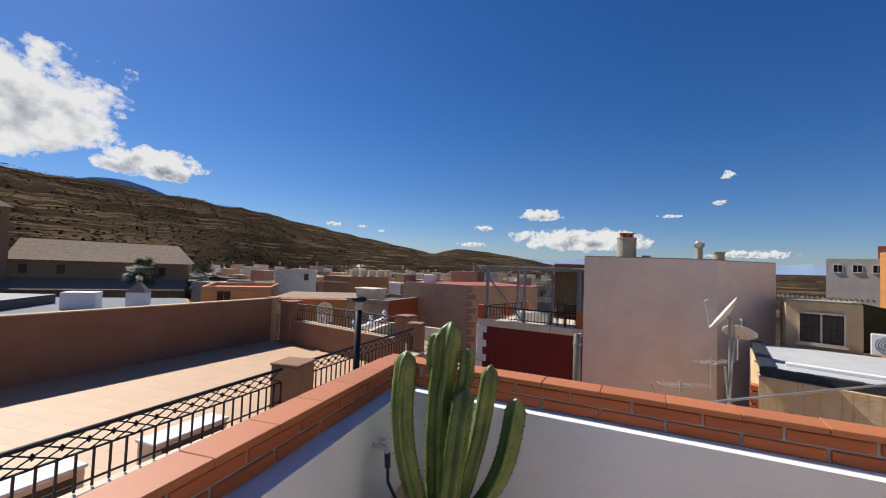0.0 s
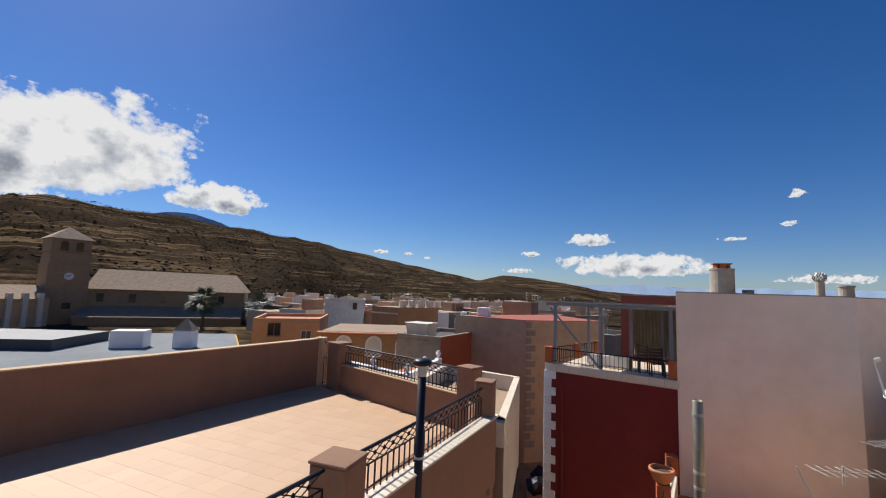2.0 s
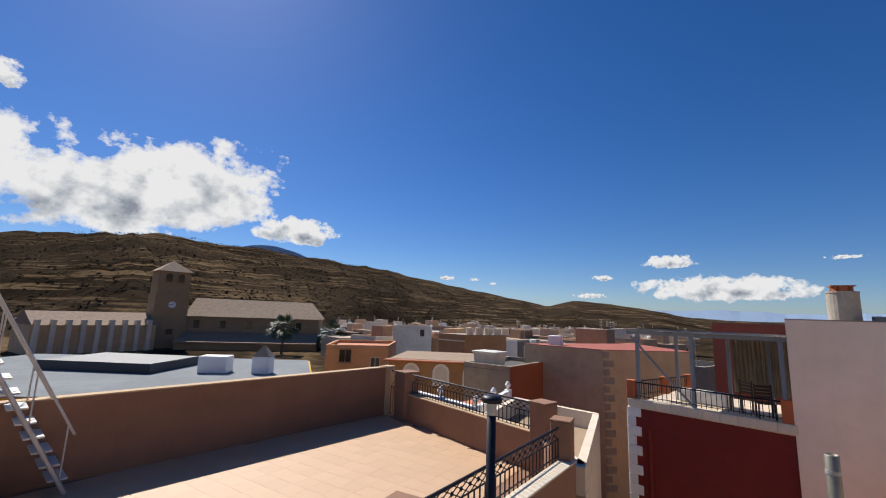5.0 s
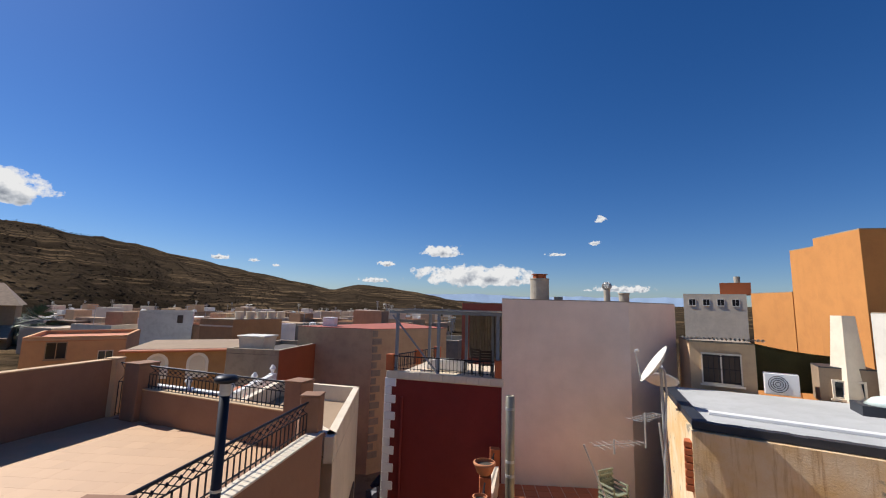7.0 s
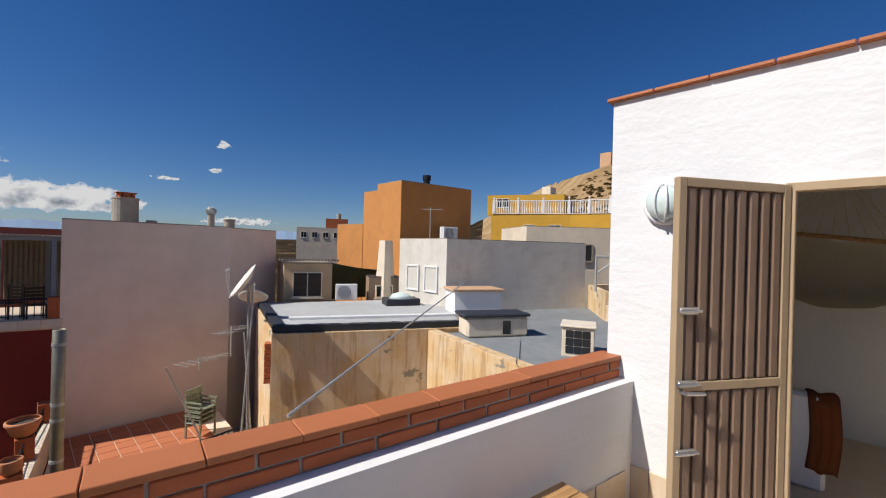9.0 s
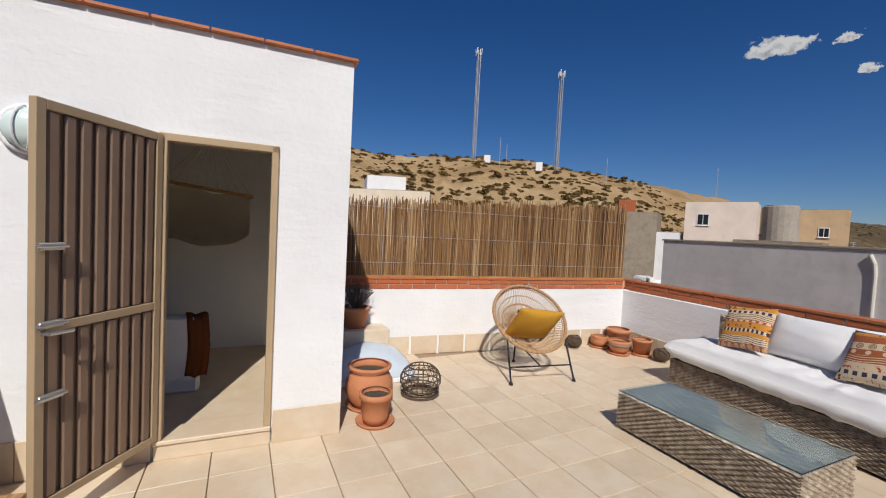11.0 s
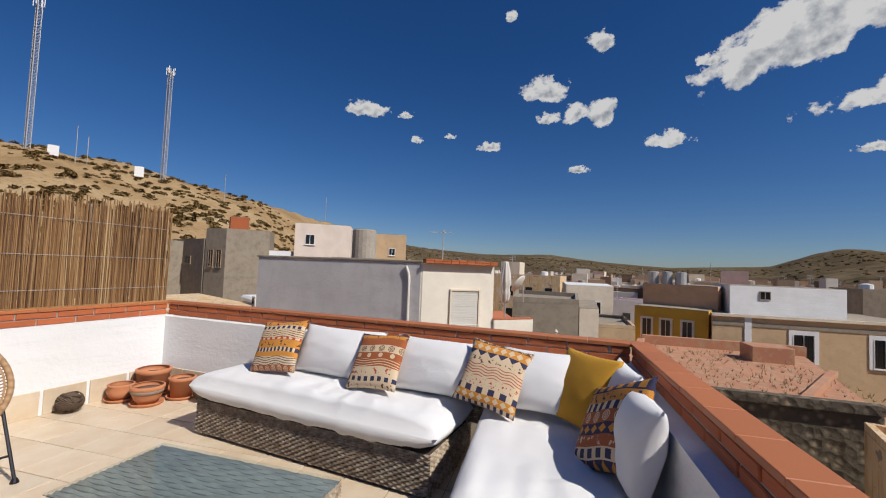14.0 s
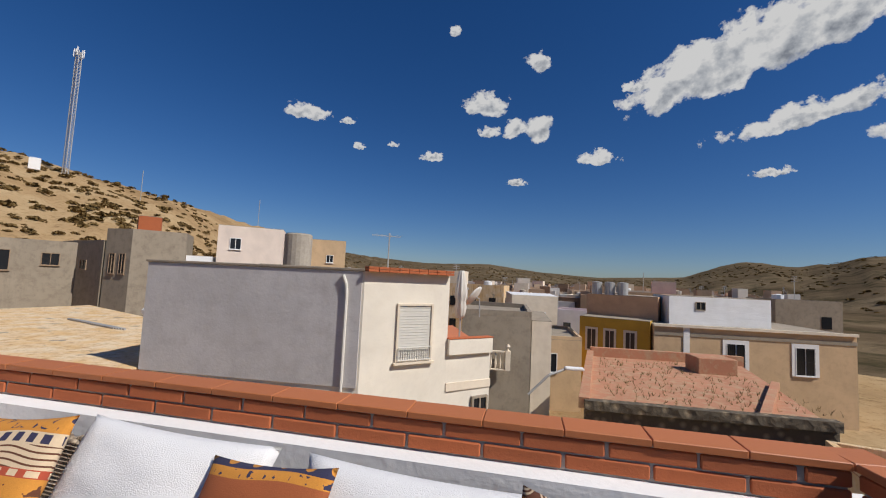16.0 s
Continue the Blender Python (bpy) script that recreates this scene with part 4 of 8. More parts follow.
def motif_cloth(name, ground, rows):
    """Printed cotton in bands across a cushion; a row is (bottom, top, ground, motif, ink, repeats a metre)."""

    def build(t, b):
        c = t.nodes.new("ShaderNodeTexCoord")
        s = t.nodes.new("ShaderNodeSeparateXYZ")
        t.links.new(c.outputs["Object"], s.inputs[0])

        def op(kind, a, d=0.0):
            q = t.nodes.new("ShaderNodeMath")
            q.operation = kind
            for i, v in enumerate((a, d)):
                if hasattr(v, "links"):
                    t.links.new(v, q.inputs[i])
                else:
                    q.inputs[i].default_value = v
            return q.outputs[0]

        sway = op("MULTIPLY", op("SINE", op("MULTIPLY", s.outputs["X"], 21.0)), 0.004)
        x, z = s.outputs["X"], op("ADD", s.outputs["Z"], sway)
        col = None
        for z0, z1, base, motif, ink, rate in rows:
            hh = z1 - z0
            inside = op("MULTIPLY", op("GREATER_THAN", z, z0), op("LESS_THAN", z, z1))
            v = op("SUBTRACT", z, (z0 + z1) / 2)
            u = op("DIVIDE", op("SUBTRACT", op("FRACT", op("MULTIPLY", x, rate)), 0.5), rate)
            au, av = op("ABSOLUTE", u), op("ABSOLUTE", v)
            rad = op("SQRT", op("ADD", op("MULTIPLY", u, u), op("MULTIPLY", v, v)))
            if motif == "squares":
                on = op("MULTIPLY", op("LESS_THAN", au, 0.27 / rate), op("LESS_THAN", av, 0.36 * hh))
            elif motif == "stripes":
                on = op("LESS_THAN", au, 0.26 / rate)
            elif motif == "waves":
                w = op("ADD", z, op("MULTIPLY", op("SINE", op("MULTIPLY", x, 6.283 * rate)), 0.006))
                on = op("LESS_THAN", op("FRACT", op("DIVIDE", w, 0.019)), 0.3)
            elif motif == "rings":
                on = op("MULTIPLY", op("LESS_THAN", op("FRACT", op("DIVIDE", rad, 0.33 * hh * 0.5)), 0.5), op("LESS_THAN", rad, 0.46 * hh))
            elif motif == "dots":
                on = op("LESS_THAN", rad, 0.36 * hh)
            elif motif == "diamonds":
                on = op("LESS_THAN", op("ADD", op("MULTIPLY", au, 2.1 * rate), op("MULTIPLY", av, 2.1 / hh)), 0.85)
            elif motif == "teeth":
                on = op("LESS_THAN", op("MULTIPLY", au, 2.0 * rate), op("DIVIDE", op("SUBTRACT", z, z0), hh))
            elif motif == "figures":
                on = op("MULTIPLY", op("GREATER_THAN", noisy(t, coords(t, (1, 0.02, 1)), rate * 3.2, 3, 0.5), 0.57), op("MULTIPLY", op("LESS_THAN", av, 0.38 * hh), op("LESS_THAN", au, 0.36 / rate)))
            else:
                on = op("LESS_THAN", z, -1.0)
            one = mix(t, on, base, ink)
            col = mix(t, inside, ground if col is None else col, one)
        col = mix(t, noisy(t, coords(t), 120, 2), col, mix(t, 0.82, (0, 0, 0), col))
        t.links.new(col, b.inputs["Base Color"])
        b.inputs["Roughness"].default_value = 0.95
        bump(t, b, mix(t, 0.5, noisy(t, coords(t), 260, 2), noisy(t, coords(t), 9, 4)), 0.4, 0.006)

    return mat(name, build)


OC, CR, BR, PU, OR, RD = (0.62, 0.26, 0.04), (0.68, 0.52, 0.34), (0.13, 0.045, 0.022), (0.035, 0.033, 0.075), (0.36, 0.10, 0.032), (0.44, 0.075, 0.035)
ETHNO1 = motif_cloth("ochre_printed_cotton", OC, [
    (0.0, 0.055, OR, "rings", CR, 16), (0.055, 0.125, CR, "waves", PU, 5), (0.125, 0.165, OC, "", OC, 9), (0.165, 0.20, CR, "stripes", PU, 26),
    (0.20, 0.265, OC, "figures", BR, 12), (0.265, 0.29, RD, "squares", CR, 18), (0.29, 0.36, CR, "waves", BR, 4), (0.36, 0.40, CR, "squares", PU, 19), (0.40, 0.47, OC, "figures", PU, 11)])
ETHNO2 = motif_cloth("rust_printed_cotton", OR, [
    (0.0, 0.05, CR, "figures", BR, 14), (0.05, 0.095, CR, "squares", PU, 17), (0.095, 0.16, CR, "figures", RD, 10), (0.16, 0.225, OR, "waves", CR, 3), (0.225, 0.275, OR, "dots", CR, 10),
    (0.275, 0.335, CR, "rings", BR, 12), (0.335, 0.40, OR, "", OR, 9), (0.40, 0.43, OC, "figures", PU, 12), (0.43, 0.49, PU, "dots", OC, 11)])
ETHNO3 = motif_cloth("cream_printed_cotton", CR, [
    (0.0, 0.035, PU, "stripes", CR, 22), (0.035, 0.085, OC, "diamonds", CR, 18), (0.085, 0.125, CR, "stripes", PU, 12), (0.125, 0.19, CR, "figures", RD, 14), (0.19, 0.275, CR, "waves", RD, 9),
    (0.275, 0.33, CR, "figures", BR, 15), (0.33, 0.37, CR, "teeth", PU, 13), (0.37, 0.43, OC, "diamonds", CR, 17), (0.43, 0.49, BR, "rings", CR, 16)])
ETHNO4 = motif_cloth("rust_checked_cotton", OR, [
    (0.0, 0.05, OC, "teeth", PU, 13), (0.05, 0.11, CR, "squares", PU, 13), (0.11, 0.17, OR, "figures", CR, 11), (0.17, 0.23, PU, "diamonds", OC, 13), (0.23, 0.30, OR, "rings", CR, 11),
    (0.30, 0.35, CR, "stripes", PU, 16), (0.35, 0.42, OC, "figures", PU, 12), (0.42, 0.50, PU, "squares", OC, 12)])
MUSTARD = plain("mustard_linen", (0.50, 0.255, 0.02), 0.95, grain=180, vary=0.1, relief=0.25)

gw = "white back cushions"
for k, (x, tilt, w) in enumerate(((2.27, 27, 0.84), (1.33, 28, 0.84), (0.58, 27, 0.56))):
    pillow("back_cushion", "white cotton back cushion leaning on the parapet", w, 0.43, 0.26, m_back @ pose(x, 0.72, 0.535, tilt, 0, 0), FABRIC, gw, k * 3.1)
ge = "patterned cushions on the sofa"
pillow("patterned_cushion", "ochre cushion with bands of dark motifs", 0.47, 0.46, 0.13, m_back @ pose(2.74, 0.90, 0.545, 28, 6, 4), ETHNO1, ge, 1.0)
pillow("patterned_cushion", "rust and cream cushion with rings and dark squares", 0.45, 0.46, 0.13, m_back @ pose(1.77, 0.90, 0.55, 34, 5, -2), ETHNO2, ge, 2.0)
pillow("patterned_cushion", "cream cushion with wavy red lines and navy squares", 0.45, 0.46, 0.13, m_back @ pose(0.91, 0.86, 0.55, 30, -9, -4), ETHNO3, ge, 3.0)
pillow("mustard_cushion", "mustard yellow linen cushion in the sofa corner", 0.48, 0.48, 0.17, m_back @ pose(0.37, 0.78, 0.525, 27, 0, -41), MUSTARD, seed=4.0)
pillow("patterned_cushion", "rust, navy and cream checked cushion", 0.54, 0.50, 0.14, pose(0.37, -4.82, 0.50, 32, 22, -62), ETHNO4, ge, 5.0)
pillow("back_cushion", "white cotton cushion standing against the side parapet", 0.50, 0.46, 0.2, pose(0.24, -5.30, 0.49, 12, 0, -86), FABRIC, gw, 6.0)
pillow("back_cushion", "white cotton cushion standing against the side parapet", 0.52, 0.44, 0.2, pose(0.25, -4.78, 0.49, 12, 0, -88), FABRIC, gw, 7.0)

# ---- round rattan chair ----
chair = thing("round_chair", "round honey rattan chair on thin black legs", "chair", pose(4.28, -4.26, 0, 0, 0, 170))
RC, RT, RR = Vector((-0.02, 0, 0.62)), 47, 0.43
bowl = Matrix.Translation(RC) @ Euler((0, radians(RT), 0)).to_matrix().to_4x4()


def bowl_point(a, s):
    """s runs from the rim (1) to the hub (0); the hub sits low and behind."""
    z = -0.27 * (1 - s * s)
    return bowl @ Vector((RR * s * math.cos(a) - 0.05 * (1 - s), RR * s * math.sin(a), z))


bm = bmesh.new()
path_tube(bm, [bowl_point(k * math.pi / 24, 1.0) for k in range(48)], 0.019, 8, True)
part("rim", bm, STRAW, chair, "rattan-wrapped round rim", smooth=True)
bm = bmesh.new()
for k in range(96):
    a = k * math.pi / 48
    path_tube(bm, [bowl_point(a, s) for s in (1.0, 0.86, 0.72, 0.58, 0.44, 0.3, 0.16)], 0.0042, 4)
part("webbing", bm, STRAW, chair)
for s in (0.95, 0.8, 0.62, 0.60, 0.42, 0.28, 0.2, 0.16):
    bm = bmesh.new()
    path_tube(bm, [bowl_point(k * math.pi / 16, s) for k in range(32)], 0.0065, 5, True)
    part("hoop", bm, STRAW, chair)
bm = bmesh.new()
lathe(bm, [(0.01, -0.268), (0.07, -0.262), (0.07, -0.254), (0.01, -0.25)], 16, (0, 0, 0))
part("hub", bm, STRAW, chair, m=bowl @ pose(-0.05, 0, 0))
f1, f2 = Vector((0.34, -0.37, 0.0)), Vector((0.34, 0.37, 0.0))
t1, t2 = bowl_point(-0.95, 1.0), bowl_point(0.95, 1.0)
bk, tb = Vector((-0.36, 0.0, 0.0)), bowl_point(math.pi, 0.5) + Vector((0.02, 0, -0.01))
for foot, topp in ((f1, t1), (f2, t2), (bk, tb)):
    bm = bmesh.new()
    tube(bm, foot + Vector((0, 0, 0.012)), topp, 0.0105, 8)
    lg = part("leg", bm, IRON, chair, "black steel leg")
    bm = bmesh.new()
    lathe(bm, [(0.024, 0.0), (0.02, 0.012), (0.012, 0.03)], 10, foot)
    part("foot_cap", bm, IRON, lg)
for a, b2 in ((f1.lerp(t1, 0.36), f2.lerp(t2, 0.36)), (f1.lerp(t1, 0.36).lerp(f2.lerp(t2, 0.36), 0.5), bk.lerp(tb, 0.4))):
    bm = bmesh.new()
    tube(bm, a, b2, 0.008, 8)
    part("stretcher", bm, IRON, chair)
pillow("chair_cushion", "mustard yellow cushion in the rattan chair", 0.54, 0.50, 0.17, chair.matrix_basis @ pose(-0.07, -0.04, 0.385, 0, 0, 90) @ pose(0, 0, 0, 42, 6, 0), MUSTARD, seed=9.0)

# ---- reed fence ----
def reed_build(t, b):
    g = t.nodes.new("ShaderNodeNewGeometry")
    v = coords(t)
    col = ramp(t, g.outputs["Random Per Island"], [(0.0, (0.12, 0.052, 0.02)), (0.4, (0.29, 0.145, 0.052)), (0.8, (0.43, 0.245, 0.10)), (1.0, (0.60, 0.42, 0.22))])
    col = mix(t, noisy(t, coords(t, (9, 9, 1.4)), 4, 5), col, mix(t, 0.55, (0.03, 0.02, 0.012), col))
    t.links.new(col, b.inputs["Base Color"])
    b.inputs["Roughness"].default_value = 0.8
    bump(t, b, noisy(t, coords(t, (60, 60, 4)), 3, 3), 0.3, 0.003)


REED = mat("dry_reed", reed_build)
m_right, n_right = along(C_B, C_R)
fence = thing("reed_fence", "tall brown reed screen wired on the parapet", "fence", m_right)
rr = random.Random(21)
FL = n_right
for k0 in range(5):
    bm = bmesh.new()
    lo, hi = FL * k0 / 5, FL * (k0 + 1) / 5
    for i in range(int((hi - lo) / 0.0105)):
        for layer in range(3):
            x = lo + (i + rr.random()) * 0.0105
            top = 2.06 - 0.20 * (x / FL) + rr.uniform(-0.06, 0.045) - 0.03 * layer
            y = -0.055 - 0.014 * layer + rr.uniform(-0.006, 0.006)
            tube(bm, (x + rr.uniform(-0.012, 0.012), y, 0.952), (x + rr.uniform(-0.02, 0.02), y + rr.uniform(-0.012, 0.012), top), rr.uniform(0.0045, 0.0078), 4, 0.0045)
    part("reed_panel", bm, tuple([REED]), fence)
for z in (1.12, 1.45, 1.80):
    bm = bmesh.new()
    tube(bm, (0.02, -0.048, z), (FL - 0.02, -0.048, z), 0.003, 5)
    part("wire", bm, STEEL, fence)
for k in range(7):
    bm = bmesh.new()
    x = 0.1 + k * (FL - 0.2) / 6
    lathe(bm, [(0.016, 0.952), (0.016, 2.02 - 0.2 * x / FL)], 8, (x, -0.085, 0))
    part("post", bm, STEEL, fence)
bm = bmesh.new()
box(bm, 0.0, FL, -0.10, -0.02, 0.9505, 0.962)
part("bottom_rail", bm, WOOD, fence)

# ---- shared building details ----
SHUTTER = plain("white_shutter", (0.66, 0.63, 0.56), 0.6, vary=0.06)
WHITEPAINT = plain("white_paint", (0.78, 0.77, 0.75), 0.6, vary=0.06)
REDPAINT = plain("red_roof_paint", (0.36, 0.10, 0.06), 0.8, vary=0.2)
BROWNWOOD = plain("dark_brown_joinery", (0.06, 0.035, 0.02), 0.6, vary=0.2)


def railing(name, label, p, q, z0, z1, material=IRON, step=0.13, lattice=True, group=""):
    """An iron railing from p to q: top rail, bottom rail, bars and a band of diamonds."""
    m, n = along(p, q)
    r = thing(name, label, "railing", m, group)
    h = z1 - z0
    mid = z1 - 0.36 * h if lattice else z1
    for z, w in ((z1, 0.022), (z0 + 0.06, 0.011)) + (((mid, 0.011),) if lattice else ()):
        bm = bmesh.new()
        tube(bm, (0, 0, z), (n, 0, z), w, 8)
        part("rail", bm, material, r)
    bm = bmesh.new()
    box(bm, -0.008, 0.008, -0.008, 0.008, z0, mid)
    bar = mesh_of("baluster", bm, material)
    count = max(2, round(n / step))
    for k in range(count + 1):
        piece("baluster", bar, r, pose(n * k / count, 0, 0))
    if lattice:
        bm = bmesh.new()
        w = n / max(1, round(n / 0.19))
        g = (z1 - mid) / 2
        for s in (1, -1):
            tube(bm, (-w, 0, mid + g - s * g), (w, 0, mid + g + s * g), 0.007, 5)
        lathe(bm, [(0.004, mid + g - 0.03), (0.024, mid + g), (0.004, mid + g + 0.03)], 8)
        dia = mesh_of("diamond", bm, material)
        for k in range(1, int(round(n / w))):
            piece("diamond", dia, r, pose(k * w, 0, 0))
    return r


def window(parent, m, w, h, frame=WHITEPAINT, pane_mat=DARKGLASS, sill=True, bars=False, shutter=False, surround=0.0):
    """A window set on a wall; local x along the wall, y out of it, origin at the lower left corner."""
    bm = bmesh.new()
    for x0, x1, z0, z1 in ((-0.05, 0, -0.05, h + 0.05), (w, w + 0.05, -0.05, h + 0.05), (0, w, h, h + 0.05), (0, w, -0.05, 0), (w / 2 - 0.02, w / 2 + 0.02, 0, h)):
        if shutter and abs(x0 - w / 2) < 0.05:
            continue
        box(bm, x0, x1, -0.05, 0.06, z0, z1)
    win = part("window", bm, frame, parent, m=m)
    bm = bmesh.new()
    if shutter:
        k = max(4, int(h / 0.06))
        side = [(0.004, 0.0)]
        for i in range(k):
            side += [(0.026, h * i / k), (0.026, h * (i + 1) / k - 0.012), (0.012, h * (i + 1) / k - 0.010), (0.012, h * (i + 1) / k - 0.002)]
        side.append((0.004, h))
        ends = [[bm.verts.new((x, y, z)) for y, z in side] for x in (0, w)]
        bm.faces.new(ends[0][::-1]), bm.faces.new(ends[1])
        for i in range(len(side)):
            n = (i + 1) % len(side)
            bm.faces.new((ends[0][i], ends[0][n], ends[1][n], ends[1][i]))
    else:
        box(bm, 0, w, 0.004, 0.02, 0, h)
    part("shutter" if shutter else "pane", bm, SHUTTER if shutter else pane_mat, win)
    if sill:
        bm = bmesh.new()
        box(bm, -0.1, w + 0.1, -0.02, 0.11, -0.1, -0.05)
        part("sill", bm, frame, win)
    if bars:
        bm = bmesh.new()
        for i in range(max(3, int(w / 0.12)) + 1):
            x = w * i / max(3, int(w / 0.12))
            tube(bm, (x, 0.085, 0), (x, 0.085, h), 0.008, 5)
        for z in (0.05 * h, 0.5 * h, 0.95 * h):
            tube(bm, (0, 0.085, z), (w, 0.085, z), 0.008, 5)
        part("grille", bm, IRON, win)
    if surround:
        bm = bmesh.new()
        for x0, x1, z0, z1 in ((-surround, -0.052, -0.1, h + surround), (w + 0.052, w + surround, -0.1, h + surround), (-0.052, w + 0.052, h + 0.052, h + surround)):
            box(bm, x0, x1, -0.01, 0.05, z0, z1)
        part("surround", bm, frame, win)
    return win


def corrugated(bm, o, u, v, w, h, pitch=0.11, depth=0.035):
    """A ribbed metal sheet: o corner, u across the ribs, v along them."""
    o, u, v = Vector(o), Vector(u), Vector(v)
    n = u.cross(v)
    k = int(w / pitch) * 4
    lo = [bm.verts.new(o + u * (w * i / k) + n * (depth if i % 4 in (1, 2) else 0.0)) for i in range(k + 1)]
    hi = [bm.verts.new(p.co + v * h) for p in lo]
    for i in range(k):
        bm.faces.new((lo[i], lo[i + 1], hi[i + 1], hi[i]))
    bmesh.ops.solidify(bm, geom=bm.faces[:], thickness=0.004)


def wall_frame(h, p, q, s, z):
    """Local frame on a wall p-q of a building whose origin is at the thing h; y points out to the right of p-q."""
    o = h.matrix_basis.translation
    a = math.degrees(math.atan2(q[1] - p[1], q[0] - p[0]))
    u = Vector((q[0] - p[0], q[1] - p[1])).normalized()
    return pose(p[0] - o.x + u.x * s, p[1] - o.y + u.y * s, z, 0, 0, a) @ pose(0, 0, 0, 0, 0, 0) @ Matrix.Diagonal((1, -1, 1, 1))


# ---- the house next door ----
NF = -1.24
NB = [(-2.75, -0.6), (-2.16, 7.26), (-3.05, 8.5), (-9.0, 10.75), (-10.25, 2.7), (-10.7, -1.8)]
nb = block("neighbour_house", "mauve rendered neighbour house with a tiled roof terrace", NB, STREET, NF - 0.012, MAUVE)
m_nb, _ = along(NB[1], NB[0])


def strip(parent, p, q, t, z0, z1, material, name="parapet", cap=None):
    o = parent.matrix_basis.translation
    m, n = along((p[0] - o.x, p[1] - o.y), (q[0] - o.x, q[1] - o.y))
    bm = bmesh.new()
    box(bm, 0, n, -t / 2, t / 2, z0, z1, bevel=0.008)
    w = part(name, bm, material, parent, m=m)
    if cap:
        bm = bmesh.new()
        box(bm, -0.01, n + 0.01, -t / 2 - 0.015, t / 2 + 0.015, z1 + 0.001, z1 + 0.03, bevel=0.006)
        part("coping", bm, cap, w)
    return w


def pillar(parent, x, y, a, z0, z1, material, rot=0.0):
    o = parent.matrix_basis.translation
    bm = bmesh.new()
    box(bm, -a / 2, a / 2, -a / 2, a / 2, z0, z1, bevel=0.015)
    p = part("pillar", bm, material, parent, m=pose(x - o.x, y - o.y, 0, 0, 0, rot))
    bm = bmesh.new()
    box(bm, -a / 2 - 0.012, a / 2 + 0.012, -a / 2 - 0.012, a / 2 + 0.012, z1 + 0.001, z1 + 0.035, bevel=0.008)
    part("coping", bm, material, p)


strip(nb, (-10.75, -1.8), (-9.06, 10.6), 0.22, NF - 0.3, 0.22, MAUVE, cap=TAN)
pillar(nb, -9.04, 10.45, 0.32, NF, 0.24, TAN, 8)
pillar(nb, -8.12, 10.30, 0.55, NF, 0.17, MAUVE, -17)
strip(nb, (-7.95, 10.25), (-3.15, 8.62), 0.24, NF - 0.3, -0.47, MAUVE, cap=TAN)
pillar(nb, -3.08, 8.40, 0.42, NF - 0.3, 0.22, MAUVE, -17)
strip(nb, (-2.75, -0.6), (-2.18, 7.1), 0.22, NF - 0.3, -0.40, MAUVE, cap=CREAM)
pillar(nb, -2.58, 2.98, 0.42, NF, 0.16, MAUVE, 4)
pillar(nb, -2.30, 7.10, 0.34, NF - 0.5, 0.23, MAUVE, 4)
strip(nb, (-2.3, 7.2), (-3.05, 8.4), 0.2, NF - 0.3, -0.45, MAUVE)
g = "iron railings of the neighbour terrace"
railing("iron_railing", "blue-black iron railing with a diamond band", (-2.80, -0.6), (-2.60, 2.76), -0.36, 0.13, group=g)
railing("iron_railing", "blue-black iron railing with a diamond band", (-2.54, 3.2), (-2.32, 6.92), -0.36, 0.14, group=g)
railing("iron_railing", "black iron railing on the low mauve wall", (-7.82, 10.2), (-3.3, 8.68), -0.44, 0.12, group=g)
railing("iron_gate", "narrow black iron gate between mauve pillars", (-8.86, 10.45), (-8.4, 10.36), NF + 0.02, 0.14)

flue = thing("flue_pipe", "black enamelled flue pipe with a cowl", "chimney pipe", pose(-2.28, 4.24, 0))
bm = bmesh.new()
lathe(bm, [(0.055, -3.2), (0.055, 0.82)], 16)
part("pipe", bm, IRON, flue, smooth=True)
bm = bmesh.new()
lathe(bm, [(0.06, 0.82), (0.06, 0.95)], 16)
part("collar", bm, STEEL, flue, "bare steel collar")
bm = bmesh.new()
lathe(bm, [(0.062, 0.95), (0.12, 0.965), (0.13, 1.0), (0.10, 1.035), (0.02, 1.045)], 16)
part("cowl", bm, IRON, flue, smooth=True)
for z in (-0.2, -1.2):
    bm = bmesh.new()
    lathe(bm, [(0.062, z), (0.062, z + 0.03)], 16)
    part("clamp", bm, STEEL, flue)

for label, x, y, w in (("white air conditioner on the neighbour terrace floor", -3.9, 2.5, 1.05), ("white low cabinet on the neighbour terrace floor", -4.2, 0.9, 0.9)):
    ac = thing("outdoor_unit", label, "air conditioner", pose(x, y, NF, 0, 0, 86))
    bm = bmesh.new()
    box(bm, -w / 2, w / 2, -0.17, 0.17, 0.05, 0.46, bevel=0.01)
    part("body", bm, CREAM, ac)
    bm = bmesh.new()
    box(bm, -w / 2 - 0.02, w / 2 + 0.02, -0.19, 0.19, 0.461, 0.50, bevel=0.01)
    part("lid", bm, WHITEPAINT, ac)
    bm = bmesh.new()
    box(bm, -w / 2 + 0.08, w / 2 - 0.08, -0.176, -0.171, 0.14, 0.40)
    part("grille", bm, BROWNWOOD, ac)
    for sx in (-1, 1):
        bm = bmesh.new()
        box(bm, sx * w * 0.4 - 0.03, sx * w * 0.4 + 0.03, -0.15, 0.15, 0.0, 0.05)
        part("foot", bm, IRON, ac)

stair = thing("steel_stair", "galvanised steel stair standing on the neighbour terrace", "stair", pose(-9.75, 2.62, NF, 0, 0, -98))
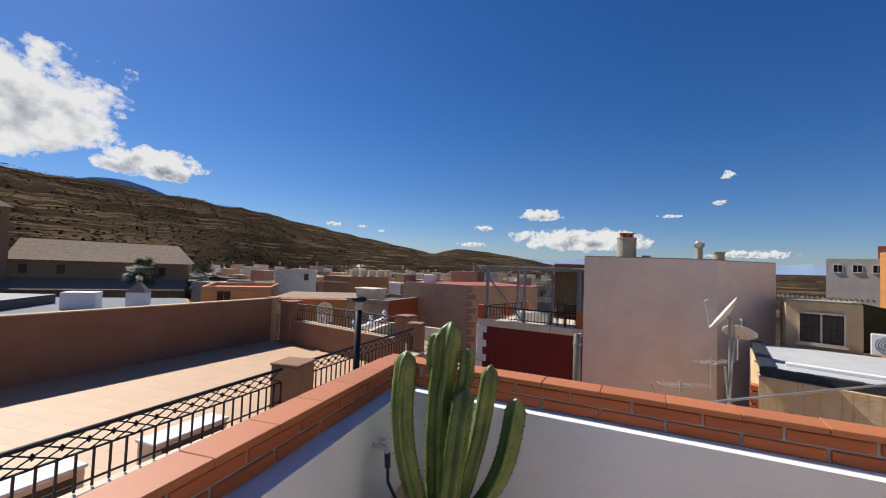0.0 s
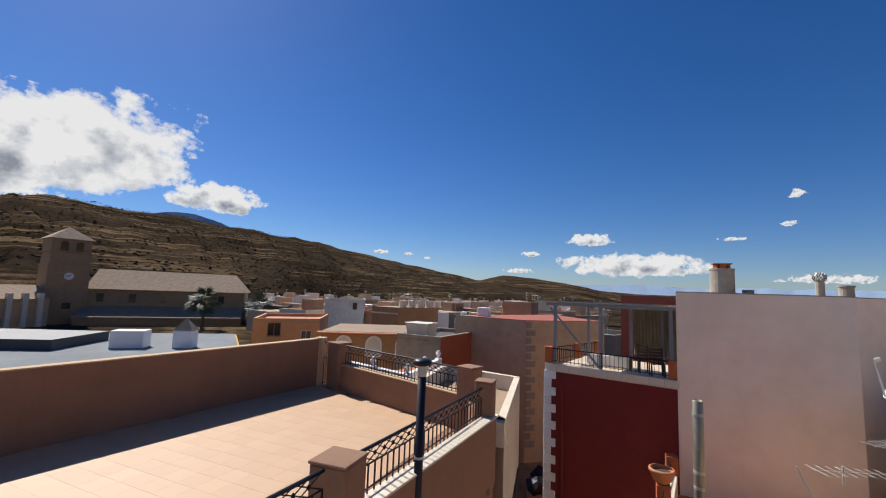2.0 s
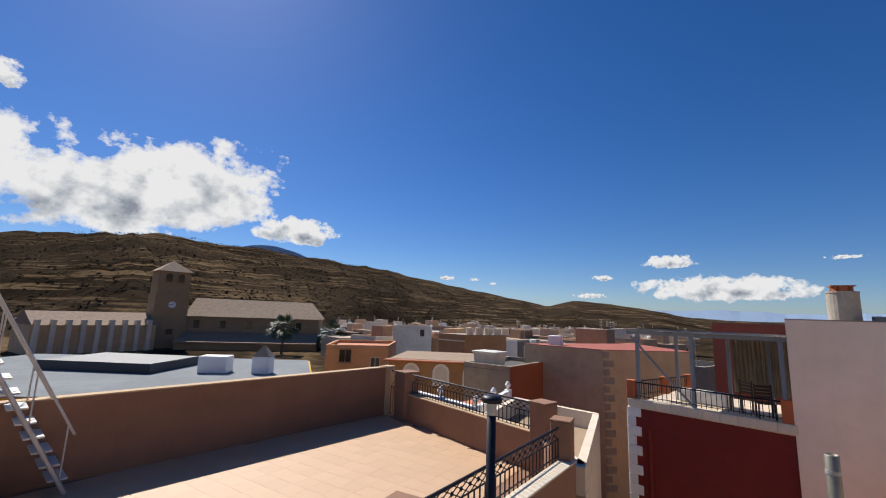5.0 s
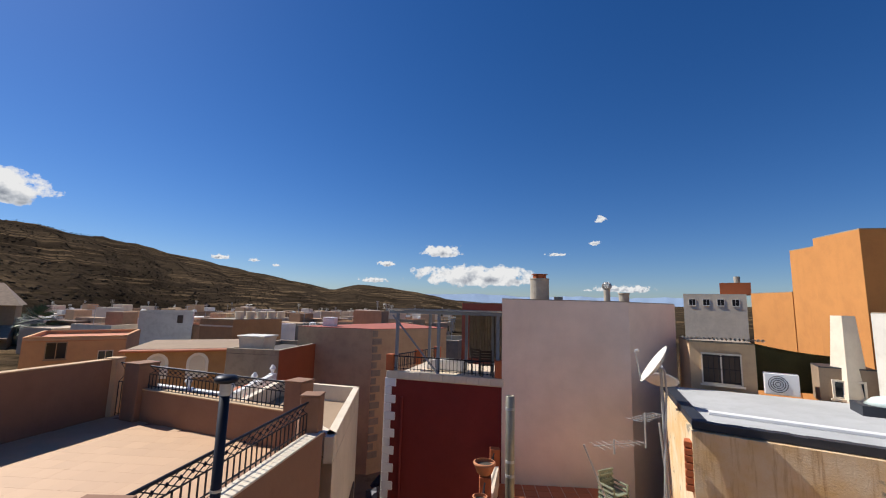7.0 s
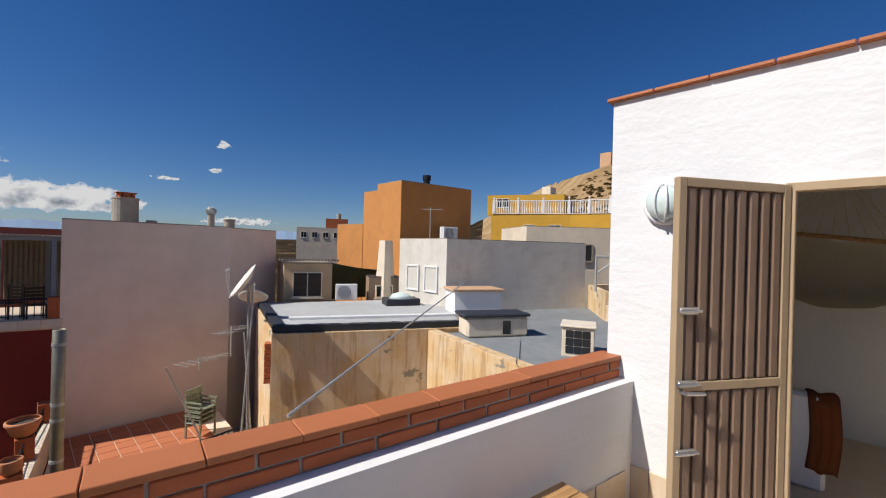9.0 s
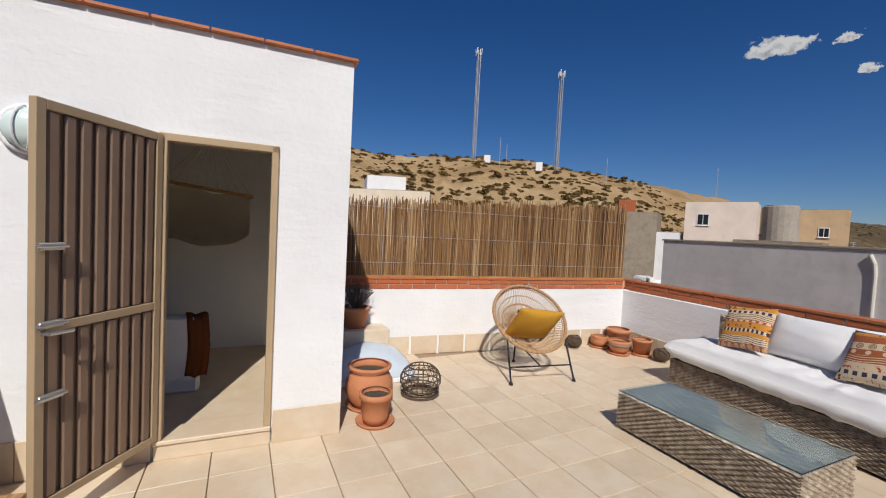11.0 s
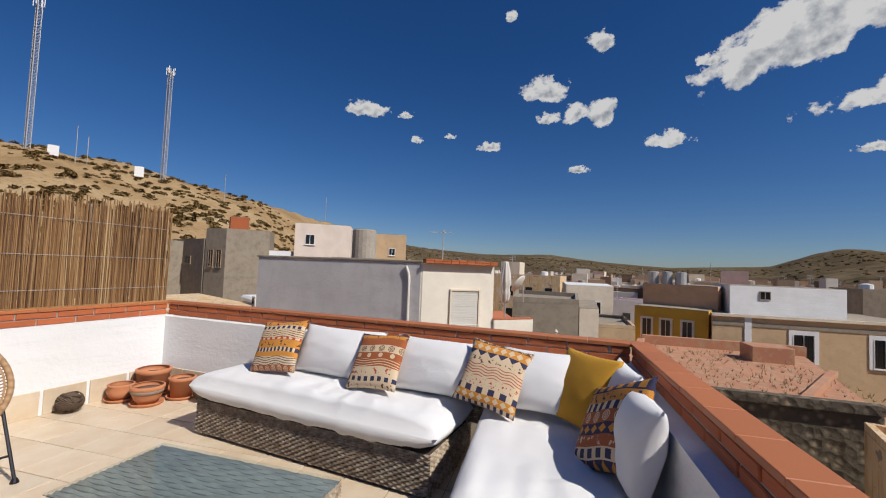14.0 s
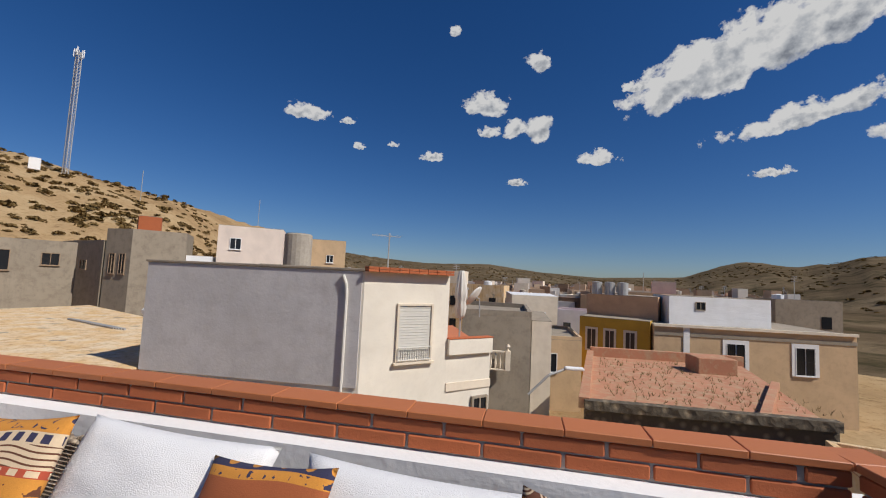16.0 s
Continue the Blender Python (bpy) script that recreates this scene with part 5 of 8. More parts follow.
for sy in (-0.35, 0.35):
    bm = bmesh.new()
    m = Matrix.Translation((0, sy, 0))
    tube(bm, (0, sy, 0.0), (2.3, sy, 4.4), 0.035, 6)
    part("stringer", bm, STEEL, stair)
    bm = bmesh.new()
    tube(bm, (0.0, sy, 0.95), (2.3, sy, 5.3), 0.02, 6)
    for k in range(5):
        tube(bm, (0.1 + 0.5 * k, sy, 0.2 + 0.95 * k), (0.1 + 0.5 * k, sy, 1.12 + 0.95 * k), 0.014, 6)
    part("handrail", bm, STEEL, stair)
bm = bmesh.new()
box(bm, -0.13, 0.13, -0.33, 0.33, -0.015, 0.015, bevel=0.004)
tread = mesh_of("tread", bm, SHUTTER)
for k in range(17):
    piece("tread", tread, stair, pose(0.12 + 0.1285 * k, 0, 0.24 + 0.245 * k))
bm = bmesh.new()
box(bm, -0.3, 0.3, -0.3, 0.3, 0, 0.62, bevel=0.02)
wm = solid("water_heater", bm, WHITEPAINT, "white discarded appliance by the steel stair", "appliance", m=pose(-9.7, 1.3, NF, 0, 0, 20))
bm = bmesh.new()
tub = [(0.25, 0), (0.42, 0.25), (0.44, 0.26), (0.40, 0.24), (0.02, 0.03)]
lathe(bm, tub, 20)
solid("metal_tub", bm, STEEL, "grey metal tub by the steel stair", "tub", m=pose(-9.2, 0.4, NF), smooth=True)

# ---- lane and garage wall behind next door ----
lane = block("garage_house", "cream garage wall with a brown door along the lane", [(-2.15, 8.0), (-2.95, 13.0), (-5.9, 13.6), (-5.6, 10.3), (-3.3, 9.1)], STREET, -0.75, CREAM, BROWN, 0.5)
bm = bmesh.new()
box(bm, 2.6, 4.6, -0.02, 0.03, STREET, -3.4)
part("garage_door", bm, BROWNWOOD, lane, m=wall_frame(lane, (-2.15, 8.0), (-2.95, 13.0), 0, 0))
rub = thing("rubble_heap", "dark heap of bagged rubble in the lane", "rubble", pose(-2.3, 19.0, STREET))
rr = random.Random(3)
for k in range(16):
    bm = bmesh.new()
    bmesh.ops.create_icosphere(bm, subdivisions=2, radius=1.0)
    for v in bm.verts:
        v.co *= 1 + 0.35 * noise.noise(v.co * 1.7 + Vector((k, 0, 0)))
    s = rr.uniform(0.3, 0.6)
    part("bag", bm, IRON if k % 3 else GREY, rub, m=Matrix.LocRotScale((rr.uniform(-1.1, 1.1), rr.uniform(-1.1, 1.1), 0.25 + 0.9 * rr.random() * 0.8), None, (s, s, s * 0.7)))

# tan house with grey quoins
tan = block("tan_house", "tan rendered house with grey painted quoins and a red roof", [(-9.2, 23.0), (-4.70, 22.2), (-0.8, 25.5), (-4.5, 31)], STREET, 0.50, TAN, REDPAINT)
for k in range(16):
    bm = bmesh.new()
    w = 0.55 if k % 2 else 0.3
    box(bm, 0.0, w, -0.02, 0.045, 0.1 - k * 0.42, 0.42 - k * 0.42)
    part("quoin", bm, GREY, tan, m=wall_frame(tan, (-4.70, 22.2), (-0.8, 25.5), 0.02, 0))
bm = bmesh.new()
box(bm, -0.35, 0.35, -0.3, 0.3, 0.50, 1.05, bevel=0.02)
part("water_tank", bm, WHITEPAINT, tan, m=pose(1.6, 0.7, 0))

# grey block with a tank on top
G0, G1, G2 = (-11.1, 19.2), (-8.4, 18.95), (-8.0, 23.85)
gb = block("grey_block_house", "bare cement roof room with a cream tank and a brick side", [G0, G1, G2, (-10.8, 24.2)], STREET, -0.40, GREY, DARKROOF, 0.25)
tk = thing("water_tank", "cream fibre-cement water tank on the cement roof room", "water tank", pose(-10.1, 20.2, -0.62, 0, 0, -6))
bm = bmesh.new()
prism(bm, [(-0.62, -0.5), (0.62, -0.5), (0.62, 0.5), (-0.62, 0.5)], 0.0, 0.72)
for v in bm.verts:
    if v.co.z > 0.3:
        v.co.x, v.co.y = v.co.x * 1.12, v.co.y * 1.12
part("body", bm, CREAM, tk)
bm = bmesh.new()
box(bm, -0.76, 0.76, -0.62, 0.62, 0.721, 0.80, bevel=0.02)
part("lid", bm, SHUTTER, tk)
bm = bmesh.new()
box(bm, 0.05, 4.85, -0.02, 0.03, -3.2, -0.42)
part("brick_face", bm, BRICK, gb, "rough brick side", m=wall_frame(gb, G1, G2, 0, 0))
bm = bmesh.new()
path_tube(bm, [(2.0, -0.12, -3.2), (2.0, -0.12, -0.7), (2.05, -0.05, -0.5), (2.2, 0.1, -0.5)], 0.06, 8)
part("drainpipe", bm, STEEL, gb)

# houses stepping back towards the mountain
pe = block("peach_house", "peach rendered house with a dark window and a banded cornice", [(-25.9, 22.95), (-22.31, 26.38), (-26, 32), (-30, 28)], STREET, -0.62, ORANGEPALE, TERRACOTTA, 0.3)
strip(pe, (-25.9, 22.95), (-22.31, 26.38), 0.14, -0.86, -0.74, PEACH, "cornice")
window(pe, wall_frame(pe, (-25.9, 22.95), (-22.31, 26.38), 1.1, -1.95), 0.9, 0.95, BROWN)
window(pe, wall_frame(pe, (-25.9, 22.95), (-22.31, 26.38), 3.6, -2.3), 0.7, 0.7, CREAM)
br = block("brown_house", "ochre-brown rendered house with a pale corner band", [(-21.54, 32.75), (-18.48, 32.3), (-16.2, 36.2), (-19.5, 37)], STREET, 0.32, OCHREBROWN, GREY)
strip(br, (-21.54, 32.75), (-18.48, 32.3), 0.12, -0.28, -0.16, CREAM, "string_course")
for k in range(5):
    bm = bmesh.new()
    lathe(bm, [(0.34, 0.0), (0.38, 0.55), (0.40, 0.56), (0.40, 0.62), (0.04, 0.64)], 12)
    solid("water_tank", bm, CREAM, "cream round water tank in a row on a roof", "water tank", m=pose(-18.6 + 0.5 * k, 33.4 + 0.85 * k, 0.36), group="tanks on the brown house")
ar = block("arched_window_house", "tan house with white arched windows under a clay eave", [(-17.4, 20.6), (-11.9, 23.6), (-14.5, 29), (-20, 26)], STREET, -0.85, OCHREBROWN, BROWN)
for k in range(3):
    fr_ = wall_frame(ar, (-17.4, 20.6), (-11.9, 23.6), 1.0 + 1.9 * k, -2.3)
    bm = bmesh.new()
    box(bm, -0.08, 0.98, -0.03, 0.06, -0.08, 0.75)
    bmesh.ops.create_cone(bm, cap_ends=True, segments=20, radius1=0.53, radius2=0.53, depth=0.09, matrix=pose(0.45, 0.015, 0.72, 90, 0, 0))
    aw = part("window", bm, WHITEPAINT, ar, "white arched window surround", m=fr_)
    bm = bmesh.new()
    box(bm, 0.06, 0.84, 0.02, 0.075, 0.0, 0.72)
    bmesh.ops.create_cone(bm, cap_ends=True, segments=20, radius1=0.39, radius2=0.39, depth=0.10, matrix=pose(0.45, 0.026, 0.72, 90, 0, 0))
    part("pane", bm, SHUTTER, aw)
bm = bmesh.new()
box(bm, -0.2, 6.5, -0.25, 0.55, -0.95, -0.84, bevel=0.03)
part("eave", bm, TERRACOTTA, ar, "clay-tiled eave", m=wall_frame(ar, (-17.4, 20.6), (-11.9, 23.6), 0, 0))
wc = block("white_cube_house", "long white roof house with a small brown door", [(-43.9, 53.4), (-38.95, 57.2), (-42, 62), (-47, 58)], STREET, 0.16, DIRTYWHITE, GREY, 0.15)
bm = bmesh.new()
box(bm, 4.4, 5.1, -0.02, 0.05, -1.5, -0.4)
part("door", bm, BROWNWOOD, wc, m=wall_frame(wc, (-43.9, 53.4), (-38.95, 57.2), 0, 0))

# white balustrade terrace beyond the low wall
bal_terrace = block("balustrade_terrace", "roof terrace with a white stone balustrade", [(-9.4, 12.0), (-6.0, 10.95), (-6.4, 14.6), (-8.4, 17.5)], STREET, -1.55, CREAM, TERRACOTTA)


def balustrade(name, label, p, q, z0, h, posts=3, material=WHITEPAINT):
    m, n = along(p, q)
    b = thing(name, label, "balustrade", m)
    for z, t in ((z0, 0.06), (z0 + h - 0.08, 0.08)):
        bm = bmesh.new()
        box(bm, 0, n, -0.09, 0.09, z, z + t, bevel=0.01)
        part("rail", bm, material, b)
    bm = bmesh.new()
    k = h - 0.14
    lathe(bm, [(0.05, 0), (0.035, 0.08 * k), (0.065, 0.35 * k), (0.03, 0.7 * k), (0.045, 0.9 * k), (0.05, k)], 8, (0, 0, z0 + 0.06))
    one = mesh_of("baluster", bm, material, True)
    c = max(2, int(n / 0.22))
    for i in range(c):
        piece("baluster", one, b, pose((i + 0.5) * n / c, 0, 0))
    for i in range(posts):
        bm = bmesh.new()
        box(bm, -0.12, 0.12, -0.12, 0.12, z0, z0 + h + 0.02, bevel=0.01)
        lathe(bm, [(0.05, z0 + h + 0.02), (0.04, z0 + h + 0.08), (0.11, z0 + h + 0.2), (0.04, z0 + h + 0.32), (0.01, z0 + h + 0.33)], 10)
        part("post", bm, material, b, m=pose(i * n / max(1, posts - 1), 0, 0))
    return b


balustrade("stone_balustrade", "white stone balustrade with ball-topped posts", (-9.3, 12.1), (-6.1, 11.1), -1.55, 0.85)
balustrade("stone_balustrade", "white stone balustrade with ball-topped posts", (-6.1, 11.1), (-6.5, 14.4), -1.55, 0.85)

# ---- oxblood house ----
R0, R1 = (-2.37, 14.56), (1.70, 13.59)
red = block("oxblood_house", "dark red rendered house with white quoins and a covered roof terrace", [R0, R1, (2.75, 18.3), (-1.3, 19.3)], STREET, -0.72, OXBLOOD, TILE)
mr = wall_frame(red, R0, R1, 0, 0)
nr = 4.18
for k in range(10):
    bm = bmesh.new()
    box(bm, 0.0, nr / 10 - 0.006, -0.12, 0.06, -0.68, -0.45, bevel=0.008)
    part("cornice_stone", bm, CREAM, red, m=mr @ pose(k * nr / 10, 0, 0))
for k in range(22):
    bm = bmesh.new()
    w = 0.26 if k % 2 else 0.42
    box(bm, -0.05, w - 0.05, -0.05, 0.05, -0.69 - (k + 1) * 0.285, -0.69 - k * 0.285 - 0.012, bevel=0.012)
    part("quoin", bm, WHITEPAINT, red, m=mr)
bm = bmesh.new()
tube(bm, (0.62, 0.05, -1.3), (0.62, 0.05, STREET), 0.05, 8)
part("drainpipe", bm, OXBLOOD, red, m=mr)
for x, y in ((0.08, -0.1), (4.0, -0.1), (0.45, -2.0), (0.75, -3.6)):
    bm = bmesh.new()
    box(bm, x - 0.13, x + 0.13, y - 0.13, y + 0.13, -0.44, 0.12, bevel=0.01)
    part("brick_pier", bm, BRICK, red, m=mr)
m_red = pose(R0[0], R0[1], 0, 0, 0, math.degrees(math.atan2(R1[1] - R0[1], R1[0] - R0[0])))


def on_red(x, y):
    v = m_red @ Vector((x, y, 0))
    return (v.x, v.y)


railing("balcony_railing", "black iron railing of the covered roof terrace", on_red(0.2, 0.1), on_red(3.86, 0.1), -0.42, 0.06, lattice=False)
railing("balcony_railing", "black iron railing of the covered roof terrace", on_red(0.1, 0.25), on_red(0.75, 3.6), -0.42, 0.06, lattice=False)
PERG = plain("blue_grey_steel", (0.25, 0.28, 0.31), 0.5, 0.3, vary=0.1)
perg = thing("pergola", "blue-grey steel pergola with a corrugated sheet roof", "pergola", m_red)
for x, y in ((0.28, 0.15), (1.85, 0.15), (3.95, 0.15), (0.7, 2.6), (2.2, 2.9), (3.3, 2.9)):
    bm = bmesh.new()
    box(bm, x - 0.05, x + 0.05, y - 0.05, y + 0.05, -0.69, 1.58)
    part("post", bm, PERG, perg)
for y in (0.15, 1.5, 2.9):
    bm = bmesh.new()
    box(bm, -0.05, 4.15, y - 0.05, y + 0.05, 1.58, 1.68)
    part("beam", bm, PERG, perg)
bm = bmesh.new()
tube(bm, (0.1, 0.1, 1.5), (2.0, 0.12, -0.62), 0.035, 6)
part("brace", bm, PERG, perg)
bm = bmesh.new()
corrugated(bm, (-0.15, -0.1, 1.70), (1, 0, 0), (0, 1, 0), 4.32, 3.3)
part("roof_sheet", bm, STEEL, perg)
bm = bmesh.new()
corrugated(bm, (2.3, 2.98, -0.2), (1, 0, 0), (0, 0, 1), 1.85, 1.76)
part("back_sheet", bm, GREY, perg, "grey corrugated wind screen")


def terrace_chair(m, label):
    c = thing("terrace_chair", label, "chair", m, "chairs under the pergola")
    bm = bmesh.new()
    box(bm, -0.22, 0.22, -0.22, 0.22, 0.43, 0.46, bevel=0.01)
    part("seat", bm, BROWNWOOD, c)
    bm = bmesh.new()
    for k in range(4):
        box(bm, -0.22, 0.22, 0.2, 0.225, 0.55 + k * 0.1, 0.62 + k * 0.1)
    part("backrest", bm, BROWNWOOD, c)
    for x in (-0.2, 0.2):
        for y in (-0.2, 0.21):
            bm = bmesh.new()
            box(bm, x - 0.02, x + 0.02, y - 0.02, y + 0.02, 0, 0.95 if y > 0 else 0.43)
            part("leg", bm, BROWNWOOD, c)
    return c


c1 = terrace_chair(m_red @ pose(3.3, 1.6, -0.69, 0, 0, 20), "dark wooden slatted terrace chair under the pergola")
copy_thing(c1, m_red @ pose(2.6, 2.2, -0.69, 0, 0, -30))
bm = bmesh.new()
box(bm, 0.75, 2.2, 2.4, 2.75, -0.688, -0.25, bevel=0.04)
solid("white_bench", bm, WHITEPAINT, "white rendered bench under the pergola", "bench", m=m_red)

# ---- tall white house and its chimneys ----
wh = block("plain_white_house", "tall blank pinkish-white rendered house wall", [(1.62, 13.57), (5.77, 13.57), (6.3, 20), (2.9, 20)], STREET, 2.157, PINKWHITE, GREY)
wh2 = block("plain_white_house", "set-back pinkish-white rendered house wall", [(5.79, 14.0), (8.03, 15.2), (8.6, 20), (6.32, 20)], STREET, 2.15, PINKWHITE, GREY)
CONC = plain("weathered_concrete", (0.40, 0.35, 0.285), 0.9, vary=0.25, relief=0.4)
ch = thing("chimney_stack", "round concrete chimney with a pierced brick crown", "chimney", pose(3.34, 16.31, 2.15))
bm = bmesh.new()
lathe(bm, [(0.37, 0.0), (0.37, 0.86), (0.385, 0.87), (0.385, 0.92), (0.05, 0.93)], 24)
part("drum", bm, CONC, ch, smooth=False)
for k in range(6):
    bm = bmesh.new()
    box(bm, -0.09, 0.09, 0.14, 0.24, 0.93, 1.07)
    part("brick", bm, BRICK, ch, m=pose(0, 0, 0, 0, 0, 60 * k))
bm = bmesh.new()
box(bm, -0.28, 0.28, -0.22, 0.22, 1.071, 1.10)
part("slab", bm, BRICK, ch)
cw = thing("chimney_cowl", "spinning steel chimney cowl on a concrete flue", "chimney", pose(5.85, 15.9, 2.15))
bm = bmesh.new()
lathe(bm, [(0.12, 0.0), (0.12, 0.52)], 14)
part("flue", bm, CONC, cw)
bm = bmesh.new()
for k in range(12):
    a = k * math.pi / 6
    path_tube(bm, [(0.17 * math.sin(q) * math.cos(a + 0.6 * q), 0.17 * math.sin(q) * math.sin(a + 0.6 * q), 0.66 - 0.15 * math.cos(q)) for q in [0.3 + i * 0.5 for i in range(6)]], 0.022, 5)
part("turbine", bm, STEEL, cw)
bm = bmesh.new()
lathe(bm, [(0.19, 0.0), (0.19, 0.36), (0.22, 0.37), (0.22, 0.42), (0.02, 0.43)], 16)
solid("flue_stub", bm, CONC, "short round concrete flue", "chimney", m=pose(6.6, 16.2, 2.15))
bm = bmesh.new()
lathe(bm, [(0.17, 0.0), (0.17, 0.2), (0.02, 0.21)], 16)
solid("flue_stub", bm, CONC, "low round concrete flue", "chimney", m=pose(4.1, 16.4, 2.16))

# ---- terracotta roof terrace ----
TZ = -3.6
ter = block("terracotta_terrace", "low house with a sunken terracotta-tiled roof terrace", [(0.75, 7.6), (4.95, 8.7), (5.3, 13.4), (1.6, 13.5)], STREET, TZ - 0.015, CREAM)
bm = bmesh.new()
box(bm, -0.19, 0.19, -0.19, 0.19, TZ - 0.014, TZ, bevel=0.003)
tt = mesh_of("tile", bm, TERRACOTTA)
o = ter.matrix_basis.translation
for i in range(9):
    for j in range(13):
        x, y = 1.25 + i * 0.4, 8.45 + j * 0.4
        if y < 13.4 and x < 4.8 + 0.06 * (y - 8.7) and y > 8.2 + 0.26 * (x - 0.9) and x > 0.95 + 0.11 * (y - 8):
            piece("tile", tt, ter, pose(x - o.x, y - o.y, 0, 0, 0, 0))
strip(ter, (0.72, 8.6), (1.45, 13.4), 0.2, TZ - 0.1, TZ + 0.65, CREAM, cap=CREAM)
for x, y in ((0.80, 9.2), (0.99, 10.95), (1.38, 13.1)):
    bm = bmesh.new()
    box(bm, -0.15, 0.15, -0.15, 0.15, TZ + 0.6, TZ + 1.15, bevel=0.01)
    part("brick_pier", bm, BRICK, ter, m=pose(x - o.x, y - o.y, 0))
railing("terrace_railing", "black iron railing between brick piers", (0.83, 9.4), (0.97, 10.75), TZ + 0.7, TZ + 1.05, lattice=False)
railing("terrace_railing", "black iron railing between brick piers", (1.02, 11.15), (1.34, 12.9), TZ + 0.7, TZ + 1.05, lattice=False)
railing("terrace_railing", "black iron railing on the edge of the terracotta terrace", (0.85, 8.2), (4.7, 8.85), TZ, TZ + 1.0, lattice=False)
pot("wide cream stone urn on a brick pier", 0.97, 10.98, [(0.11, 0), (0.2, 0.08), (0.27, 0.26), (0.29, 0.28), (0.29, 0.33), (0.26, 0.34)], 0.25, z=TZ + 1.15, name="stone_urn")
pot("round ochre clay pot on a brick pier", 0.80, 9.2, [(0.1, 0), (0.17, 0.09), (0.15, 0.2), (0.17, 0.24), (0.15, 0.25)], 0.18, z=TZ + 1.15, name="clay_pot")
vent = thing("vent_pipe", "weathered steel vent pipe with clamps", "pipe", pose(1.3, 7.82, 0))
bm = bmesh.new()
lathe(bm, [(0.085, -3.7), (0.085, 0.20), (0.075, 0.21), (0.07, 0.15), (0.02, 0.14)], 16)
part("pipe", bm, plain("tarnished_steel", (0.32, 0.29, 0.22), 0.45, 0.7, vary=0.3), vent, smooth=True)
for z in (-0.05, -1.0, -1.25, -1.9, -2.6):
    bm = bmesh.new()
    lathe(bm, [(0.092, z), (0.092, z + 0.05)], 16)
    part("clamp", bm, STEEL, vent)
GREENP = plain("faded_green_plastic", (0.20, 0.22, 0.15), 0.6, vary=0.2)
stack = thing("stacked_chairs", "stack of faded green plastic garden chairs", "chairs", pose(4.35, 11.3, TZ, 0, 0, 30))
for k in range(4):
    bm = bmesh.new()
    z = 0.12 * k
    box(bm, -0.27, 0.27, -0.25, 0.25, 0.40 + z, 0.43 + z, bevel=0.01)
    for i in range(6):
        box(bm, -0.24 + i * 0.085, -0.19 + i * 0.085, 0.23, 0.26, 0.43 + z, 0.85 + z)
    box(bm, -0.27, 0.27, 0.225, 0.265, 0.85 + z, 0.9 + z)
    for sx in (-1, 1):
        box(bm, sx * 0.27 - 0.03, sx * 0.27 + 0.03, -0.25, 0.25, 0.60 + z, 0.63 + z)
        for y in (-0.23, 0.23):
            box(bm, sx * 0.25 - 0.02, sx * 0.25 + 0.02, y - 0.02, y + 0.02, 0.0 if k == 0 else 0.41 + z, 0.40 + z + 0.2)
    part("chair", bm, GREENP, stack)


# ---- antennas ----
def dish(m, r, label, tilt=35):
    d = thing("satellite_dish", label, "satellite dish", m)
    bm = bmesh.new()
    prof = [(r * s, 0.22 * r * s * s) for s in (0.03, 0.3, 0.55, 0.8, 1.0)]
    lathe(bm, prof + [(r, 0.22 * r + 0.012)] + [(q, z + 0.012) for q, z in reversed(prof)], 28)
    part("reflector", bm, SHUTTER, d, m=pose(0, 0, 0, 90 - tilt, 0, 0), smooth=True)
    bm = bmesh.new()
    tip = Matrix(pose(0, 0, 0, 90 - tilt, 0, 0)) @ Vector((0, 0, r * 1.15))
    low = Matrix(pose(0, 0, 0, 90 - tilt, 0, 0)) @ Vector((0, -r * 0.97, 0.2 * r))
    tube(bm, low, tip, 0.013, 6), tube(bm, tip, tip + Vector((0, 0.07, 0.03)), 0.03, 8)
    part("feed_arm", bm, STEEL, d)
    bm = bmesh.new()
    path_tube(bm, [(0, 0, 0), (0, 0.12, -0.05), (0, 0.14, -0.6)], 0.022, 8)
    part("bracket", bm, STEEL, d)
    return d


def yagi(m, length, n, w, label, mast=0.0):
    y = thing("tv_antenna", label, "antenna", m)
    bm = bmesh.new()
    tube(bm, (0, 0, 0), (length, 0, 0), 0.009, 6)
    part("boom", bm, STEEL, y)
    for k in range(n):
        bm = bmesh.new()
        x = length * (k + 0.5) / n
        tube(bm, (x, -w / 2 * (1 - 0.3 * k / n), 0), (x, w / 2 * (1 - 0.3 * k / n), 0), 0.004, 5)
        part("element", bm, STEEL, y)
    if mast:
        bm = bmesh.new()
        tube(bm, (length * 0.4, 0, -mast), (length * 0.4, 0, 0.1), 0.02, 6)
        part("mast", bm, STEEL, y)
    return y


dish(pose(4.50, 8.75, 0.72, 0, 0, 253), 0.46, "tilted white satellite dish on the stained house corner")
dish(pose(5.3, 10.4, 0.12, 0, 0, 150), 0.38, "grey satellite dish seen from behind", 58)
yagi(pose(3.9, 8.6, -0.35, 0, 0, 40), 1.1, 7, 0.45, "television antenna with orange clips", 0.6)
yagi(pose(3.2, 9.0, -1.0, 0, 0, 20), 1.3, 8, 0.5, "comb-like television antenna on the house corner", 0.2)
